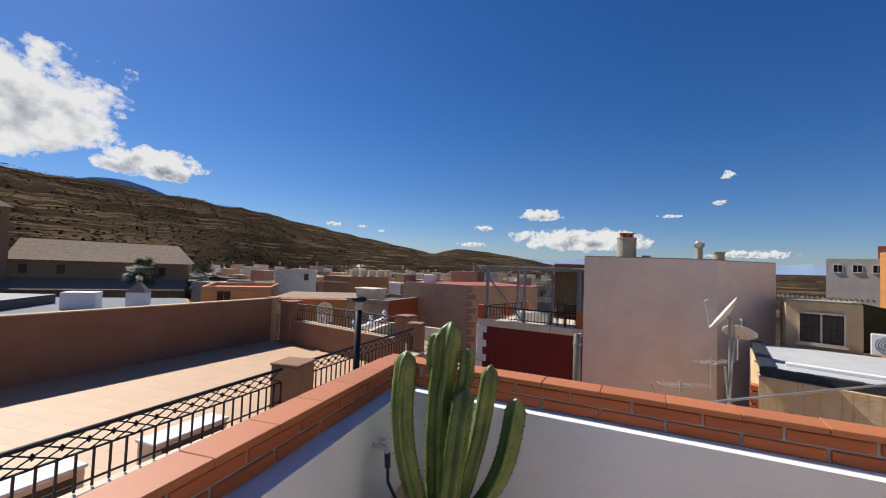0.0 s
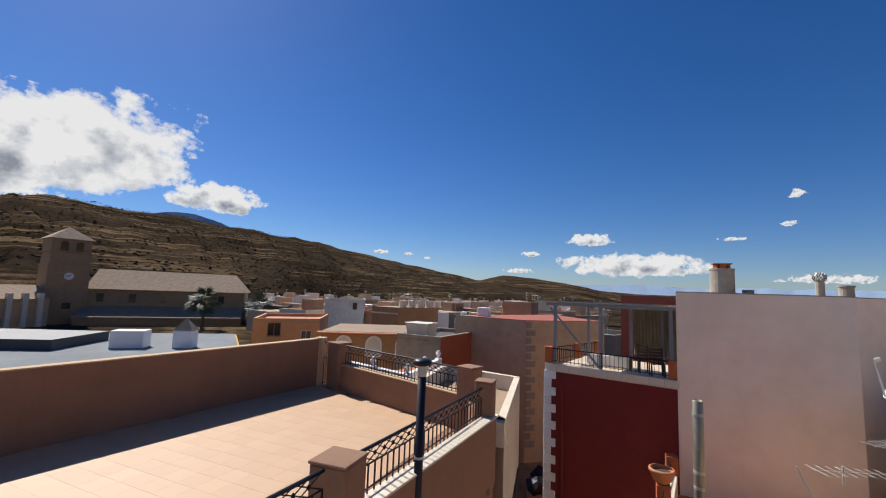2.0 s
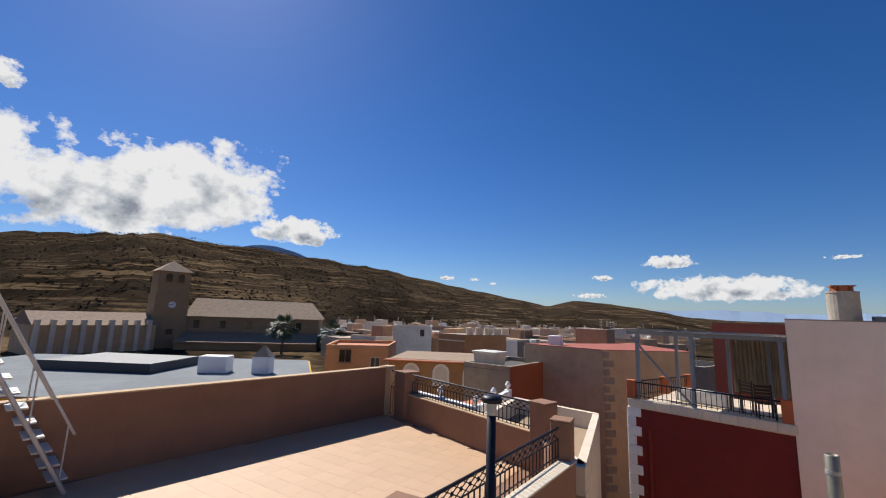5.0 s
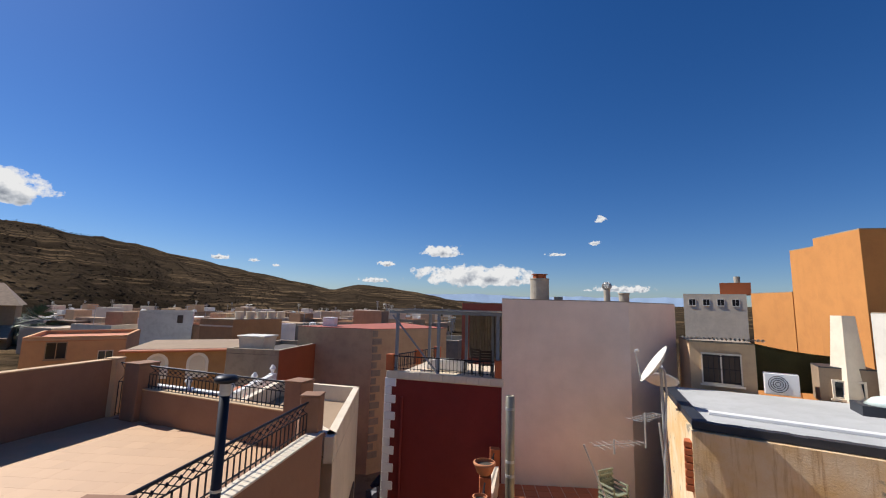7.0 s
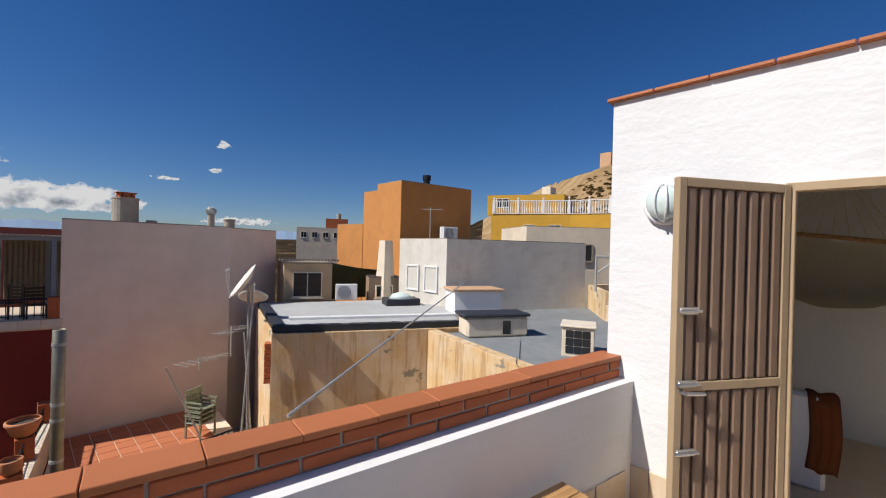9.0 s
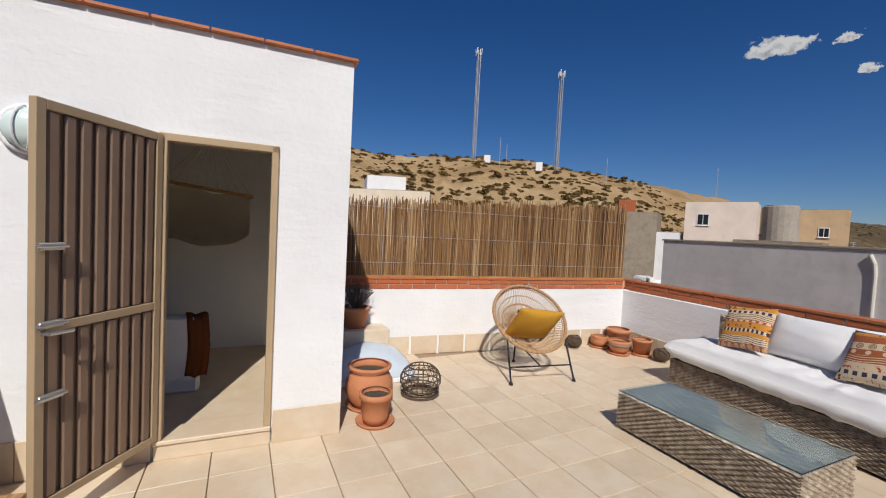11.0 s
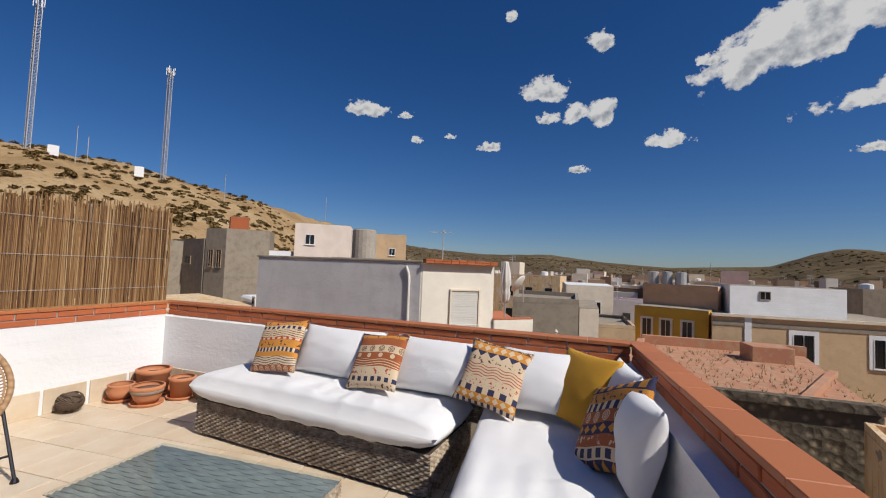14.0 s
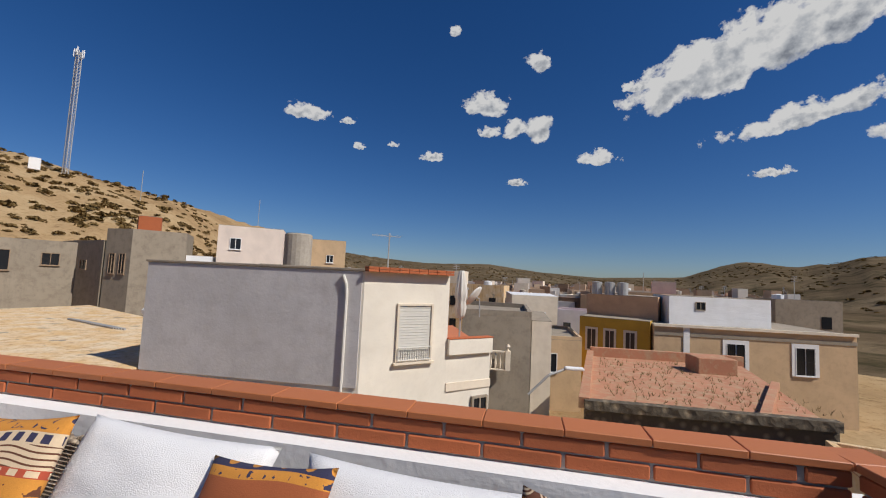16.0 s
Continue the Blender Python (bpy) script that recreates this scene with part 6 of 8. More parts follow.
for a, b2, r in (((4.55, 8.6, -3.58), (4.55, 8.75, 0.72), 0.03), ((4.35, 8.6, -3.58), (4.62, 8.7, 0.2), 0.022), ((4.75, 8.75, -3.58), (4.45, 8.7, -0.4), 0.022), ((3.1, 9.4, -1.1), (4.1, 9.3, -3.58), 0.02)):
    bm = bmesh.new()
    tube(bm, a, b2, r, 6)
    solid("antenna_pole", bm, STEEL, "galvanised antenna pole on the terrace corner", "pole")

# ---- stained house with the membrane roof ----
SZ = -0.5
S0, S1, S2 = (5.05, 8.61), (8.53, 6.67), (7.35, 2.4)
st = block("stained_house", "low house with rust-stained ochre render and a grey membrane roof", [S0, S1, (9.4, 6.2), (13.2, 10.6), (6.6, 13.4)], STREET, SZ, STAINED)
o = st.matrix_basis.translation
DARKM = plain("black_bitumen", (0.028, 0.032, 0.042), 0.55, vary=0.3, relief=0.4)
bm = bmesh.new()
prism(bm, [(5.25 - o.x, 8.75 - o.y), (8.6 - o.x, 6.9 - o.y), (9.4 - o.x, 6.5 - o.y), (13.0 - o.x, 10.5 - o.y), (6.7 - o.x, 13.2 - o.y)], SZ, SZ + 0.10)
MEMBRANE = stucco("pale_roof_membrane", (0.47, 0.475, 0.465), (0.33, 0.32, 0.30), 0.35)
part("roof", bm, MEMBRANE, st, "pale grey roof membrane")
bm = bmesh.new()
m, n = along((S0[0] - o.x, S0[1] - o.y), (9.3 - o.x, 6.25 - o.y))
for i in range(40):
    w = 0.16 + 0.03 * noise.noise(Vector((i * 0.6, 0, 0)))
    box(bm, n * i / 40, n * (i + 1) / 40 + 0.01, 0.1, 0.14 + w, SZ + 0.02, SZ + 0.17 + 0.02 * noise.noise(Vector((i * 0.4, 3, 0))))
part("bitumen_edge", bm, DARKM, st, "black bitumen upstand", m=m)
bm = bmesh.new()
m2, n2 = along((S0[0] - o.x, S0[1] - o.y), (6.5 - o.x, 13.2 - o.y))
box(bm, 0.1, n2, -0.32, -0.06, SZ + 0.02, SZ + 0.18)
part("bitumen_edge", bm, DARKM, st, m=m2)
bm = bmesh.new()
box(bm, 0.3, 5.3, 1.3, 1.5, SZ + 0.1, SZ + 0.17, bevel=0.01)
part("roof_seam", bm, WHITEPAINT, st, m=m)
bm = bmesh.new()
for k in range(7):
    box(bm, -0.16, -0.01, 0.04, 0.30, -0.85 - k * 0.14, -0.73 - k * 0.14, bevel=0.01)
part("hollow_bricks", bm, BRICK, st, "exposed hollow red bricks", m=m)
strip(st, S1, S2, 0.28, STREET, SZ - 0.02, STAINED, "side_wall")
# lower grey roof to the right of it
gr = block("grey_roof_house", "house with a flat grey roof and a chimney box", [(7.5, 2.4), (8.75, 6.4), (9.6, 6.0), (13.3, 10.4), (17.0, 6.0), (14.0, 1.0)], STREET, -0.62, CREAM, ROOFGREY)
gb2 = thing("roof_chimney_box", "low cement chimney box with a dark opening", "chimney", pose(9.55, 5.45, -0.59, 0, 0, -30))
bm = bmesh.new()
box(bm, -0.85, 0.85, -0.35, 0.35, 0, 0.52, bevel=0.06)
part("box", bm, CREAM, gb2)
bm = bmesh.new()
box(bm, -0.95, 0.9, -0.4, 0.42, 0.521, 0.60, bevel=0.03)
part("cover", bm, DARKM, gb2)
# Dark plate on the solid face, standing for the shade of a hollow.
bm = bmesh.new()
box(bm, 0.12, 0.34, -0.36, -0.352, 0.08, 0.42)
part("opening", bm, DARKGLASS, gb2)
wb1 = thing("white_roof_box", "white rendered roof box with a tiled lid", "roof box", pose(11.3, 7.6, -0.59, 0, 0, -30))
bm = bmesh.new()
box(bm, -0.8, 0.8, -0.5, 0.5, 0, 0.9, bevel=0.02)
part("box", bm, WHITE, wb1)
bm = bmesh.new()
box(bm, -0.88, 0.88, -0.58, 0.58, 0.901, 0.97, bevel=0.01)
part("lid", bm, PEACH, wb1)
gl = thing("glass_block_box", "cream skylight box with a pane of glass blocks", "skylight", pose(9.42, 3.02, -0.6, 0, 0, -66))
bm = bmesh.new()
box(bm, -0.33, 0.33, -0.35, 0.35, 0, 0.64, bevel=0.015)
part("box", bm, CREAM, gl)
bm = bmesh.new()
box(bm, -0.37, 0.37, -0.40, 0.40, 0.641, 0.68, bevel=0.01)
part("lid", bm, CREAM, gl)
for i in range(3):
    for j in range(3):
        bm = bmesh.new()
        box(bm, -0.25 + i * 0.17, -0.09 + i * 0.17, -0.365, -0.352, 0.08 + j * 0.17, 0.235 + j * 0.17, bevel=0.006)
        part("glass_block", bm, DARKGLASS, gl)
bm = bmesh.new()
tube(bm, (1.75, 0.90, 0.80), (8.1, 5.1, 0.95), 0.009, 8)
solid("steel_strut", bm, STEEL, "long slanting galvanised steel tube", "pole")

# shed with a grille window, nets and clutter behind the membrane roof
shed = block("roof_shed", "small tan roof room with a grilled window", [(7.6, 13.5), (9.1, 12.7), (10.2, 15), (8.4, 15.8)], STREET, 0.95, TAN, GREY)
window(shed, wall_frame(shed, (7.6, 13.5), (9.1, 12.7), 0.35, -0.25), 0.95, 0.85, CREAM, BROWNWOOD, bars=True)
bm = bmesh.new()
corrugated(bm, (-0.2, -0.5, 1.02), (1, 0, 0), (0, 1, 0.12), 2.15, 0.75)
part("sheet_eave", bm, STEEL, shed, "corrugated sheet eave", m=wall_frame(shed, (7.6, 13.5), (9.1, 12.7), 0, 0))
NET = plain("olive_shade_net", (0.10, 0.11, 0.05), 0.9, vary=0.3, grain=200)
bm = bmesh.new()
sheet(bm, lambda u, v: (9.4 + 5.2 * u, 13.6 - 1.6 * u + 0.25 * math.sin(5 * u), -0.5 + 1.5 * v - 0.35 * math.sin(math.pi * u) * v), 24, 10, 0.01)
solid("shade_net", bm, NET, "sagging olive shade netting along the roof", "netting", smooth=True)
hut2 = block("small_roof_hut", "small dark roof hut with a tarpaulin top", [(10.3, 12.0), (11.4, 11.5), (11.9, 12.4), (10.8, 12.9)], SZ, 0.45, BROWN, DARKM)
window(hut2, wall_frame(hut2, (10.3, 12.0), (11.4, 11.5), 0.3, -0.3), 0.6, 0.4, CREAM)
ac2 = thing("outdoor_unit", "white air conditioner with a round fan grille", "air conditioner", pose(9.55, 12.4, -0.4, 0, 0, -30))
bm = bmesh.new()
box(bm, -0.4, 0.4, -0.15, 0.15, 0.0, 0.6, bevel=0.02)
part("body", bm, WHITEPAINT, ac2)
bm = bmesh.new()
for k in range(4):
    path_tube(bm, [(-0.08 + (0.06 + 0.055 * k) * math.cos(a), -0.16, 0.3 + (0.06 + 0.055 * k) * math.sin(a)) for a in [i * math.pi / 8 for i in range(16)]], 0.008, 4, True)
part("fan_grille", bm, IRON, ac2)
skl = thing("roof_skylight", "dark framed roof skylight", "skylight", pose(10.4, 10.2, -0.42, 0, 0, -25))
bm = bmesh.new()
prism(bm, [(-0.6, -0.4), (0.6, -0.4), (0.6, 0.4), (-0.6, 0.4)], 0, 0.25)
part("kerb", bm, DARKM, skl)
bm = bmesh.new()
lathe(bm, [(0.45, 0.25), (0.3, 0.4), (0.1, 0.46), (0.01, 0.47)], 16)
part("dome", bm, FROST, skl, smooth=True)
bm = bmesh.new()
for k in range(9):
    box(bm, 0, 1.9, k * 0.11, k * 0.11 + 0.08, 0.0, 0.05 + 0.03 * (k % 3))
solid("timber_stack", bm, WOOD, "stack of old timber boards on the roof", "timber", m=pose(11.4, 11.0, -0.42, 0, 0, -20))

# orange house, white house, ochre house
org = block("orange_house", "tall orange rendered house", [(11.97, 12.19), (15.81, 11.59), (16.6, 14.2), (12.1, 14.0)], STREET, 4.45, ORANGE, GREY)
org2 = block("orange_house_wing", "lower orange rendered wing", [(12.16, 14.02), (16.6, 14.22), (16.8, 15.3), (12.22, 15.2)], STREET, 4.2, ORANGE, GREY)
org3 = block("orange_house_wing", "low orange rendered wing behind the net", [(12.2, 15.22), (16.8, 15.32), (17, 17.5), (12.0, 17.1)], STREET, 2.7, ORANGE, GREY)
yagi(pose(12.9, 11.85, 3.3, 0, 0, -60), 0.9, 6, 0.8, "television antenna on the orange wall", 1.9)
ac3 = copy_thing(ac2, pose(14.0, 11.3, 1.99, 0, 0, -8))
bm = bmesh.new()
lathe(bm, [(0.16, 0), (0.16, 0.35), (0.2, 0.4), (0.2, 0.6), (0.02, 0.62)], 12)
solid("chimney_cowl", bm, IRON, "black chimney cowl on the orange house", "chimney", m=pose(14.2, 13.0, 4.46))
W0, W1 = (11.25, 8.8), (16.6, 6.2)
w3 = block("white_house", "white rendered roof house with shuttered windows", [W0, W1, (18.5, 9), (14.4, 11.2), (11.3, 11.4)], STREET, 1.98, DIRTYWHITE, GREY)
for s in (0.35, 1.35):
    window(w3, wall_frame(w3, (11.3, 11.4), W0, s + 0.2, 0.1), 0.6, 0.85, WHITEPAINT, shutter=True, sill=False)
bm = bmesh.new()
prism(bm, [(-0.3, -0.3), (0.3, -0.3), (0.3, 0.3), (-0.3, 0.3)], -0.5, 1.9)
for v in bm.verts:
    if v.co.z > 1:
        v.co.x *= 0.6
        v.co.y *= 0.6
solid("tapered_chimney", bm, CREAM, "tapered cream rendered chimney", "chimney", m=pose(11.0, 11.9, 0))
low = block("grey_parapet_house", "cream house with a bare cement parapet and pergola frame", [(14.0, 1.0), (14.2, 4.4), (16.7, 6.1), (22, 4), (20, -1)], STREET, 0.35, STAINED, GREY, 0.4)
fr = thing("steel_pergola", "bare galvanised steel pergola frame", "pergola", pose(14.6, 4.9, 0, 0, 0, -52))
for x0 in (0.0, 2.2, 4.4):
    bm = bmesh.new()
    tube(bm, (x0, 0, 0.3), (x0, 0, 1.5), 0.04, 6), tube(bm, (x0, 0, 0.9), (x0 + 0.7, 0, 1.45), 0.03, 6)
    part("post", bm, STEEL, fr)
bm = bmesh.new()
tube(bm, (0, 0, 1.5), (5, 0, 1.5), 0.045, 6)
part("beam", bm, STEEL, fr)
wg = block("grey_white_house", "white and grey rendered house with a dark window", [(19, 10.5), (23, 7.0), (25, 10), (21, 13.5)], STREET, 2.9, CREAM, GREY)
window(wg, wall_frame(wg, (19, 10.5), (23, 7.0), 2.6, 1.2), 0.9, 0.8, GREY)
wg2 = block("grey_white_house", "grey rendered house in shade", [(23.1, 6.9), (26, 3.4), (29, 6), (26, 9.5)], STREET, 2.7, GREY, GREY)
YL = 6.9
yl = block("ochre_house", "ochre yellow house with a white stone balustrade", [(33.5, 23.8), (37.0, 17.2), (38.5, 12.0), (46, 16), (41, 27)], STREET, 5.2, YELLOW, GREY)
yu = block("ochre_house_upper", "ochre upper storey of the yellow house", [(35.0, 25.5), (38.3, 18.5), (44, 20), (40.5, 27)], 5.2, 7.3, YELLOW, GREY)
bm = bmesh.new()
box(bm, -0.6, 0.6, -0.5, 0.5, 7.3, 8.2, bevel=0.05)
solid("chimney_stack", bm, CREAM, "cream chimney on the ochre house", "chimney", m=pose(38.8, 20.5, 0))
balustrade("stone_balustrade", "white stone balustrade of the ochre house", (33.6, 23.6), (37.0, 17.3), 5.2, 1.3, 4)
balustrade("stone_balustrade", "white stone balustrade of the ochre house", (37.0, 17.3), (38.5, 12.1), 5.2, 1.3, 4)
window(yl, wall_frame(yl, (33.5, 23.8), (37.0, 17.2), 3.2, 3.2), 1.0, 0.9)
window(yl, wall_frame(yl, (33.5, 23.8), (37.0, 17.2), 5.6, 3.2), 1.0, 0.9)
window(yu, wall_frame(yu, (35.0, 25.5), (38.3, 18.5), 1.0, 6.1), 1.2, 0.8)
ruin = thing("castle_tower", "ruined reddish castle tower on the hill", "tower", pose(245, 99, 0))
bm = bmesh.new()
box(bm, -3.2, 3.2, -3.2, 3.2, 40, 59.8)
for k in range(4):
    box(bm, -3.2 + k * 1.8, -2.3 + k * 1.8, -3.2, 3.2, 59.8, 60.8)
part("walls", bm, PEACH, ruin)
far_w = block("cream_far_house", "cream apartment house with a brick roof room", [(41.05, 79.8), (49.4, 75.05), (54, 83), (46, 88)], STREET, 5.26, CREAM, GREY)
for k in range(4):
    window(far_w, wall_frame(far_w, (41.05, 79.8), (49.4, 75.05), 0.9 + 2.2 * k, 3.2), 1.0, 1.1, WHITEPAINT)
far_b = block("brick_roof_room", "small brick roof room on the cream apartment house", [(47.15, 78.8), (51.1, 76.3), (53.3, 80), (49.5, 82.5)], 5.27, 7.4, BRICK, GREY)
bm = bmesh.new()
lathe(bm, [(0.5, 0), (0.5, 1.2), (0.05, 1.25)], 14)
solid("chimney_pipe", bm, CONC, "round concrete flue on the brick roof room", "chimney", m=pose(50.2, 78.6, 7.43))
block("red_wall_house", "house with a plain brick-red roof wall", [(0.1, 29.6), (4.2, 29.2), (4.6, 33), (0.6, 33.4)], STREET, 2.12, REDPAINT, GREY)

# ---- behind the sofa: white house with a roller shutter ----
K0, K1, K2 = (3.97, -13.42), (2.20, -14.83), (1.12, -15.70)
wb = block("shutter_house", "cream white house with a roller-shuttered window and a grey side wall", [K1, K0, (9.40, -13.62), (9.6, -18.5), (4.9, -19.5)], STREET, 1.60, IVORY)
o = wb.matrix_basis.translation
bm = bmesh.new()
m, n = along((K0[0] - o.x, K0[1] - o.y), (9.40 - o.x, -13.62 - o.y))
box(bm, 0.05, n, 0.002, 0.03, -0.95, 1.59)
for v in bm.verts:
    v.co.y += 0.004 * noise.noise(v.co * 3)
part("side_render", bm, LIGHTGREY, wb, "streaked grey cement render", m=m)
bm = bmesh.new()
box(bm, 0.0, n + 0.05, -0.1, 0.06, 1.602, 1.66, bevel=0.01)
part("coping", bm, GREY, wb, m=m)
m, n = along((K1[0] - o.x, K1[1] - o.y), (K0[0] - o.x, K0[1] - o.y))
for k in range(9):
    for j in range(2):
        bm = bmesh.new()
        box(bm, n * k / 9 + 0.006, n * (k + 1) / 9 - 0.006, -0.05, 0.2, 1.602 + j * 0.06, 1.655 + j * 0.06, bevel=0.004)
        part("brick", bm, BRICK, wb, m=m)
wl = thing("drain", "grey drainpipe on the house corner", "pipe", pose(4.35, -13.37, 0))
bm = bmesh.new()
path_tube(bm, [(0.1, 0, 1.5), (0.02, 0, 1.3), (0, 0, 1.1), (0, 0, -3)], 0.04, 8)
part("pipe", bm, SHUTTER, wl)
wf = pose(K0[0] - o.x, K0[1] - o.y, 0, 0, 0, math.degrees(math.atan2(K1[1] - K0[1], K1[0] - K0[0]))) @ Matrix.Diagonal((1, -1, 1, 1))
shut = window(wb, wf @ pose(0.88, 0, -0.40), 0.86, 1.25, CREAM, shutter=True)
bm = bmesh.new()
for k in range(15):
    tube(bm, (k * 0.86 / 14, 0.1, -0.02), (k * 0.86 / 14, 0.1, 0.28), 0.009, 5)
tube(bm, (0, 0.1, 0.29), (0.86, 0.1, 0.29), 0.016, 6)
tube(bm, (0, 0.1, 0.0), (0.86, 0.1, 0.0), 0.012, 6)
part("grille", bm, SHUTTER, shut)
wlow = block("shutter_house_wing", "lower white wing with a roof terrace and brick coping", [K2, (K1[0] + 0.01, K1[1] - 0.01), (4.85, -19.4), (2.6, -21.2)], STREET, -0.35, IVORY, TERRACOTTA)
strip(wlow, K2, K1, 0.2, -0.36, 0.03, IVORY, cap=BRICK)
o = wlow.matrix_basis.translation
wf2 = pose(K1[0] - o.x, K1[1] - o.y, 0, 0, 0, math.degrees(math.atan2(K2[1] - K1[1], K2[0] - K1[0]))) @ Matrix.Diagonal((1, -1, 1, 1))
window(wlow, wf2 @ pose(0.85, 0.02, -2.4), 0.4, 0.9, GREY)
bm = bmesh.new()
box(bm, 0, 1.4, -0.02, 0.03, -1.25, -1.05)
part("string_course", bm, CREAM, wlow, m=wf2)
UMB = plain("ivory_parasol_cloth", (0.62, 0.58, 0.52), 0.9, vary=0.1, relief=0.3)
par = thing("folded_parasol", "folded ivory parasol on the roof terrace", "parasol", pose(2.0, -16.3, -0.32))
bm = bmesh.new()
tube(bm, (0, 0, 0), (0, 0, 2.1), 0.025, 8)
part("pole", bm, STEEL, par)
bm = bmesh.new()
n = 24
rings = []
for i in range(14):
    s = i / 13
    base_r = 0.03 + 0.13 * math.sin(math.pi * min(1, 0.15 + s * 0.8)) * (1 - 0.25 * (abs(s - 0.35) < 0.06))
    rings.append([bm.verts.new((base_r * (1 + 0.35 * math.sin(4 * k * math.pi / 6 + s)) * math.cos(2 * math.pi * k / n), base_r * (1 + 0.35 * math.sin(4 * k * math.pi / 6 + s)) * math.sin(2 * math.pi * k / n), 0.75 + 1.35 * s)) for k in range(n)])
for p, q in zip(rings, rings[1:]):
    for k in range(n):
        bm.faces.new((p[k], p[(k + 1) % n], q[(k + 1) % n], q[k]))
bm.faces.new(rings[0][::-1]), bm.faces.new(rings[-1])
part("canopy", bm, UMB, par, smooth=True)
dish(pose(1.6, -17.3, 1.0, 0, 0, 70), 0.35, "white satellite dish on a pole on the terrace")
yagi(pose(4.0, -17.0, 2.75, 0, 0, 30), 0.9, 6, 0.9, "television antenna with dark end plates", 1.2)

# flat ochre roof beside it
flat = block("flat_roof_house", "low house with a bare sandy flat roof", [(9.45, -13.2), (12.0, -10.0), (26, -16), (24.0, -26), (9.6, -18.5)], STREET, -0.95, STAINED, STAINED)
bm = bmesh.new()
for k in range(5):
    tube(bm, (k * 0.12, 0.05 * k, 0.05), (3.6 + 0.2 * k, 0.5 + 0.05 * k, 0.05), 0.045, 6)
solid("pipe_bundle", bm, STEEL, "bundle of pipes lying on the flat roof", "pipes", m=pose(14.5, -18.5, -0.93, 0, 0, -30))
copy_thing(ac2, pose(14.9, -20.5, -0.92, 0, 0, 140))
copy_thing(ac2, pose(20.0, -17.5, -0.92, 0, 0, 130))
bm = bmesh.new()
box(bm, -1.4, 1.4, -0.5, 0.5, 0, 0.4, bevel=0.12)
solid("roof_cover", bm, WHITEPAINT, "white rounded roof cover", "roof cover", m=pose(16.5, -22.5, -0.92, 0, 0, -35))


def simple_house(label, pts, z1, wall, roof=GREY, lip=0.0, wins=(), name="town_house"):
    h = block(name, label, pts, STREET - 1, z1, wall, roof, lip)
    for k, s, z, w, hh in wins:
        p, q = pts[k], pts[(k + 1) % len(pts)]
        if sum(a[0] * b2[1] - a[1] * b2[0] for a, b2 in zip(pts, pts[1:] + pts[:1])) < 0:
            p, q = q, p
        window(h, wall_frame(h, p, q, s, z), w, hh, BROWN if wall in (WHITE, GREY) else WHITEPAINT)
    return h


simple_house("grey cement house with a brick roof room", [(31.2, -33.4), (35.0, -34.9), (39, -37), (33, -38)], 3.3, GREY, wins=((0, 0.6, 1.0, 1.0, 0.7),))
simple_house("dark cement house front in shade", [(25.9, -35.5), (28.6, -33.2), (31.1, -33.5), (31, -38), (28, -39)], 4.25, GREY, wins=((1, 0.5, 0.8, 0.5, 1.5), (1, 1.5, 0.8, 0.5, 1.5)))
simple_house("red brick roof room", [(27.93, -35.1), (29.07, -34.1), (30.2, -35.2), (29, -36.4)], 5.45, BRICK)
simple_house("grey cement house with blue garage door", [(35.2, -35.0), (39.5, -29.4), (45, -33), (40, -39)], 3.1, GREY, wins=((0, 1.0, 0.7, 2.2, 1.5), (0, 5.0, 1.2, 1.0, 0.9)))
simple_house("long low grey house with brick coping", [(41.2, -19.4), (47, -8.0), (52, -11), (46, -24)], 3.6, GREY)
simple_house("pinkish white cube house", [(19.9, -39.8), (24.4, -37.2), (26, -41), (21.5, -43.5)], 5.3, PINKWHITE, wins=((0, 1.0, 3.3, 0.8, 0.9),))
simple_house("low white house wall", [(24.6, -36.9), (26.3, -35.8), (28, -38.5), (26, -40)], 2.5, WHITE)
simple_house("sandy brick house with one small window", [(16.0, -45.5), (19.1, -44.3), (21, -48), (18, -50)], 4.95, TAN, wins=((0, 1.5, 2.7, 0.6, 0.7),))
simple_house("beige house above the reed fence", [(25.5, -12.4), (29.7, -5.0), (35, -8), (31, -15)], 4.1, CREAM)
simple_house("white house above the reed fence", [(28.7, -11.9), (29.6, -9.3), (33, -10), (32, -13)], 5.3, WHITE)
bm = bmesh.new()
lathe(bm, [(1.0, 0), (1.0, 2.3), (0.9, 2.35), (0.9, 2.4), (0.05, 2.45)], 20)
solid("water_tank", bm, CONC, "round grey concrete water tank on a roof", "water tank", m=pose(15.5, -33.85, 2.0))
simple_house("low grey roof under the tank", [(13.0, -33.4), (17.6, -32.4), (18.4, -35.4), (13.8, -36.4)], 2.0, GREY)

# ---- salmon roof on the rubble-walled house ----
def rubble_build(t, b):
    v = coords(t)
    w = node(t, "ShaderNodeTexVoronoi", Scale=3.4)
    t.links.new(v, w.inputs["Vector"])
    col = mix(t, noisy(t, v, 1.1, 6), (0.17, 0.13, 0.08), (0.46, 0.36, 0.235))
    col = mix(t, ramp(t, w.outputs["Distance"], [(0.0, (1, 1, 1)), (0.45, (0, 0, 0))]), (0.10, 0.08, 0.055), col)
    t.links.new(col, b.inputs["Base Color"])
    b.inputs["Roughness"].default_value = 1.0
    bump(t, b, mix(t, 0.5, w.outputs["Distance"], noisy(t, v, 3, 6)), 1.0, 0.12)


RUBBLE = mat("rubble_masonry", rubble_build)
P0, P1, P2, P3 = (-2.09, -19.02), (-9.6, -18.7), (-13.0, -29.5), (-4.84, -29.67)
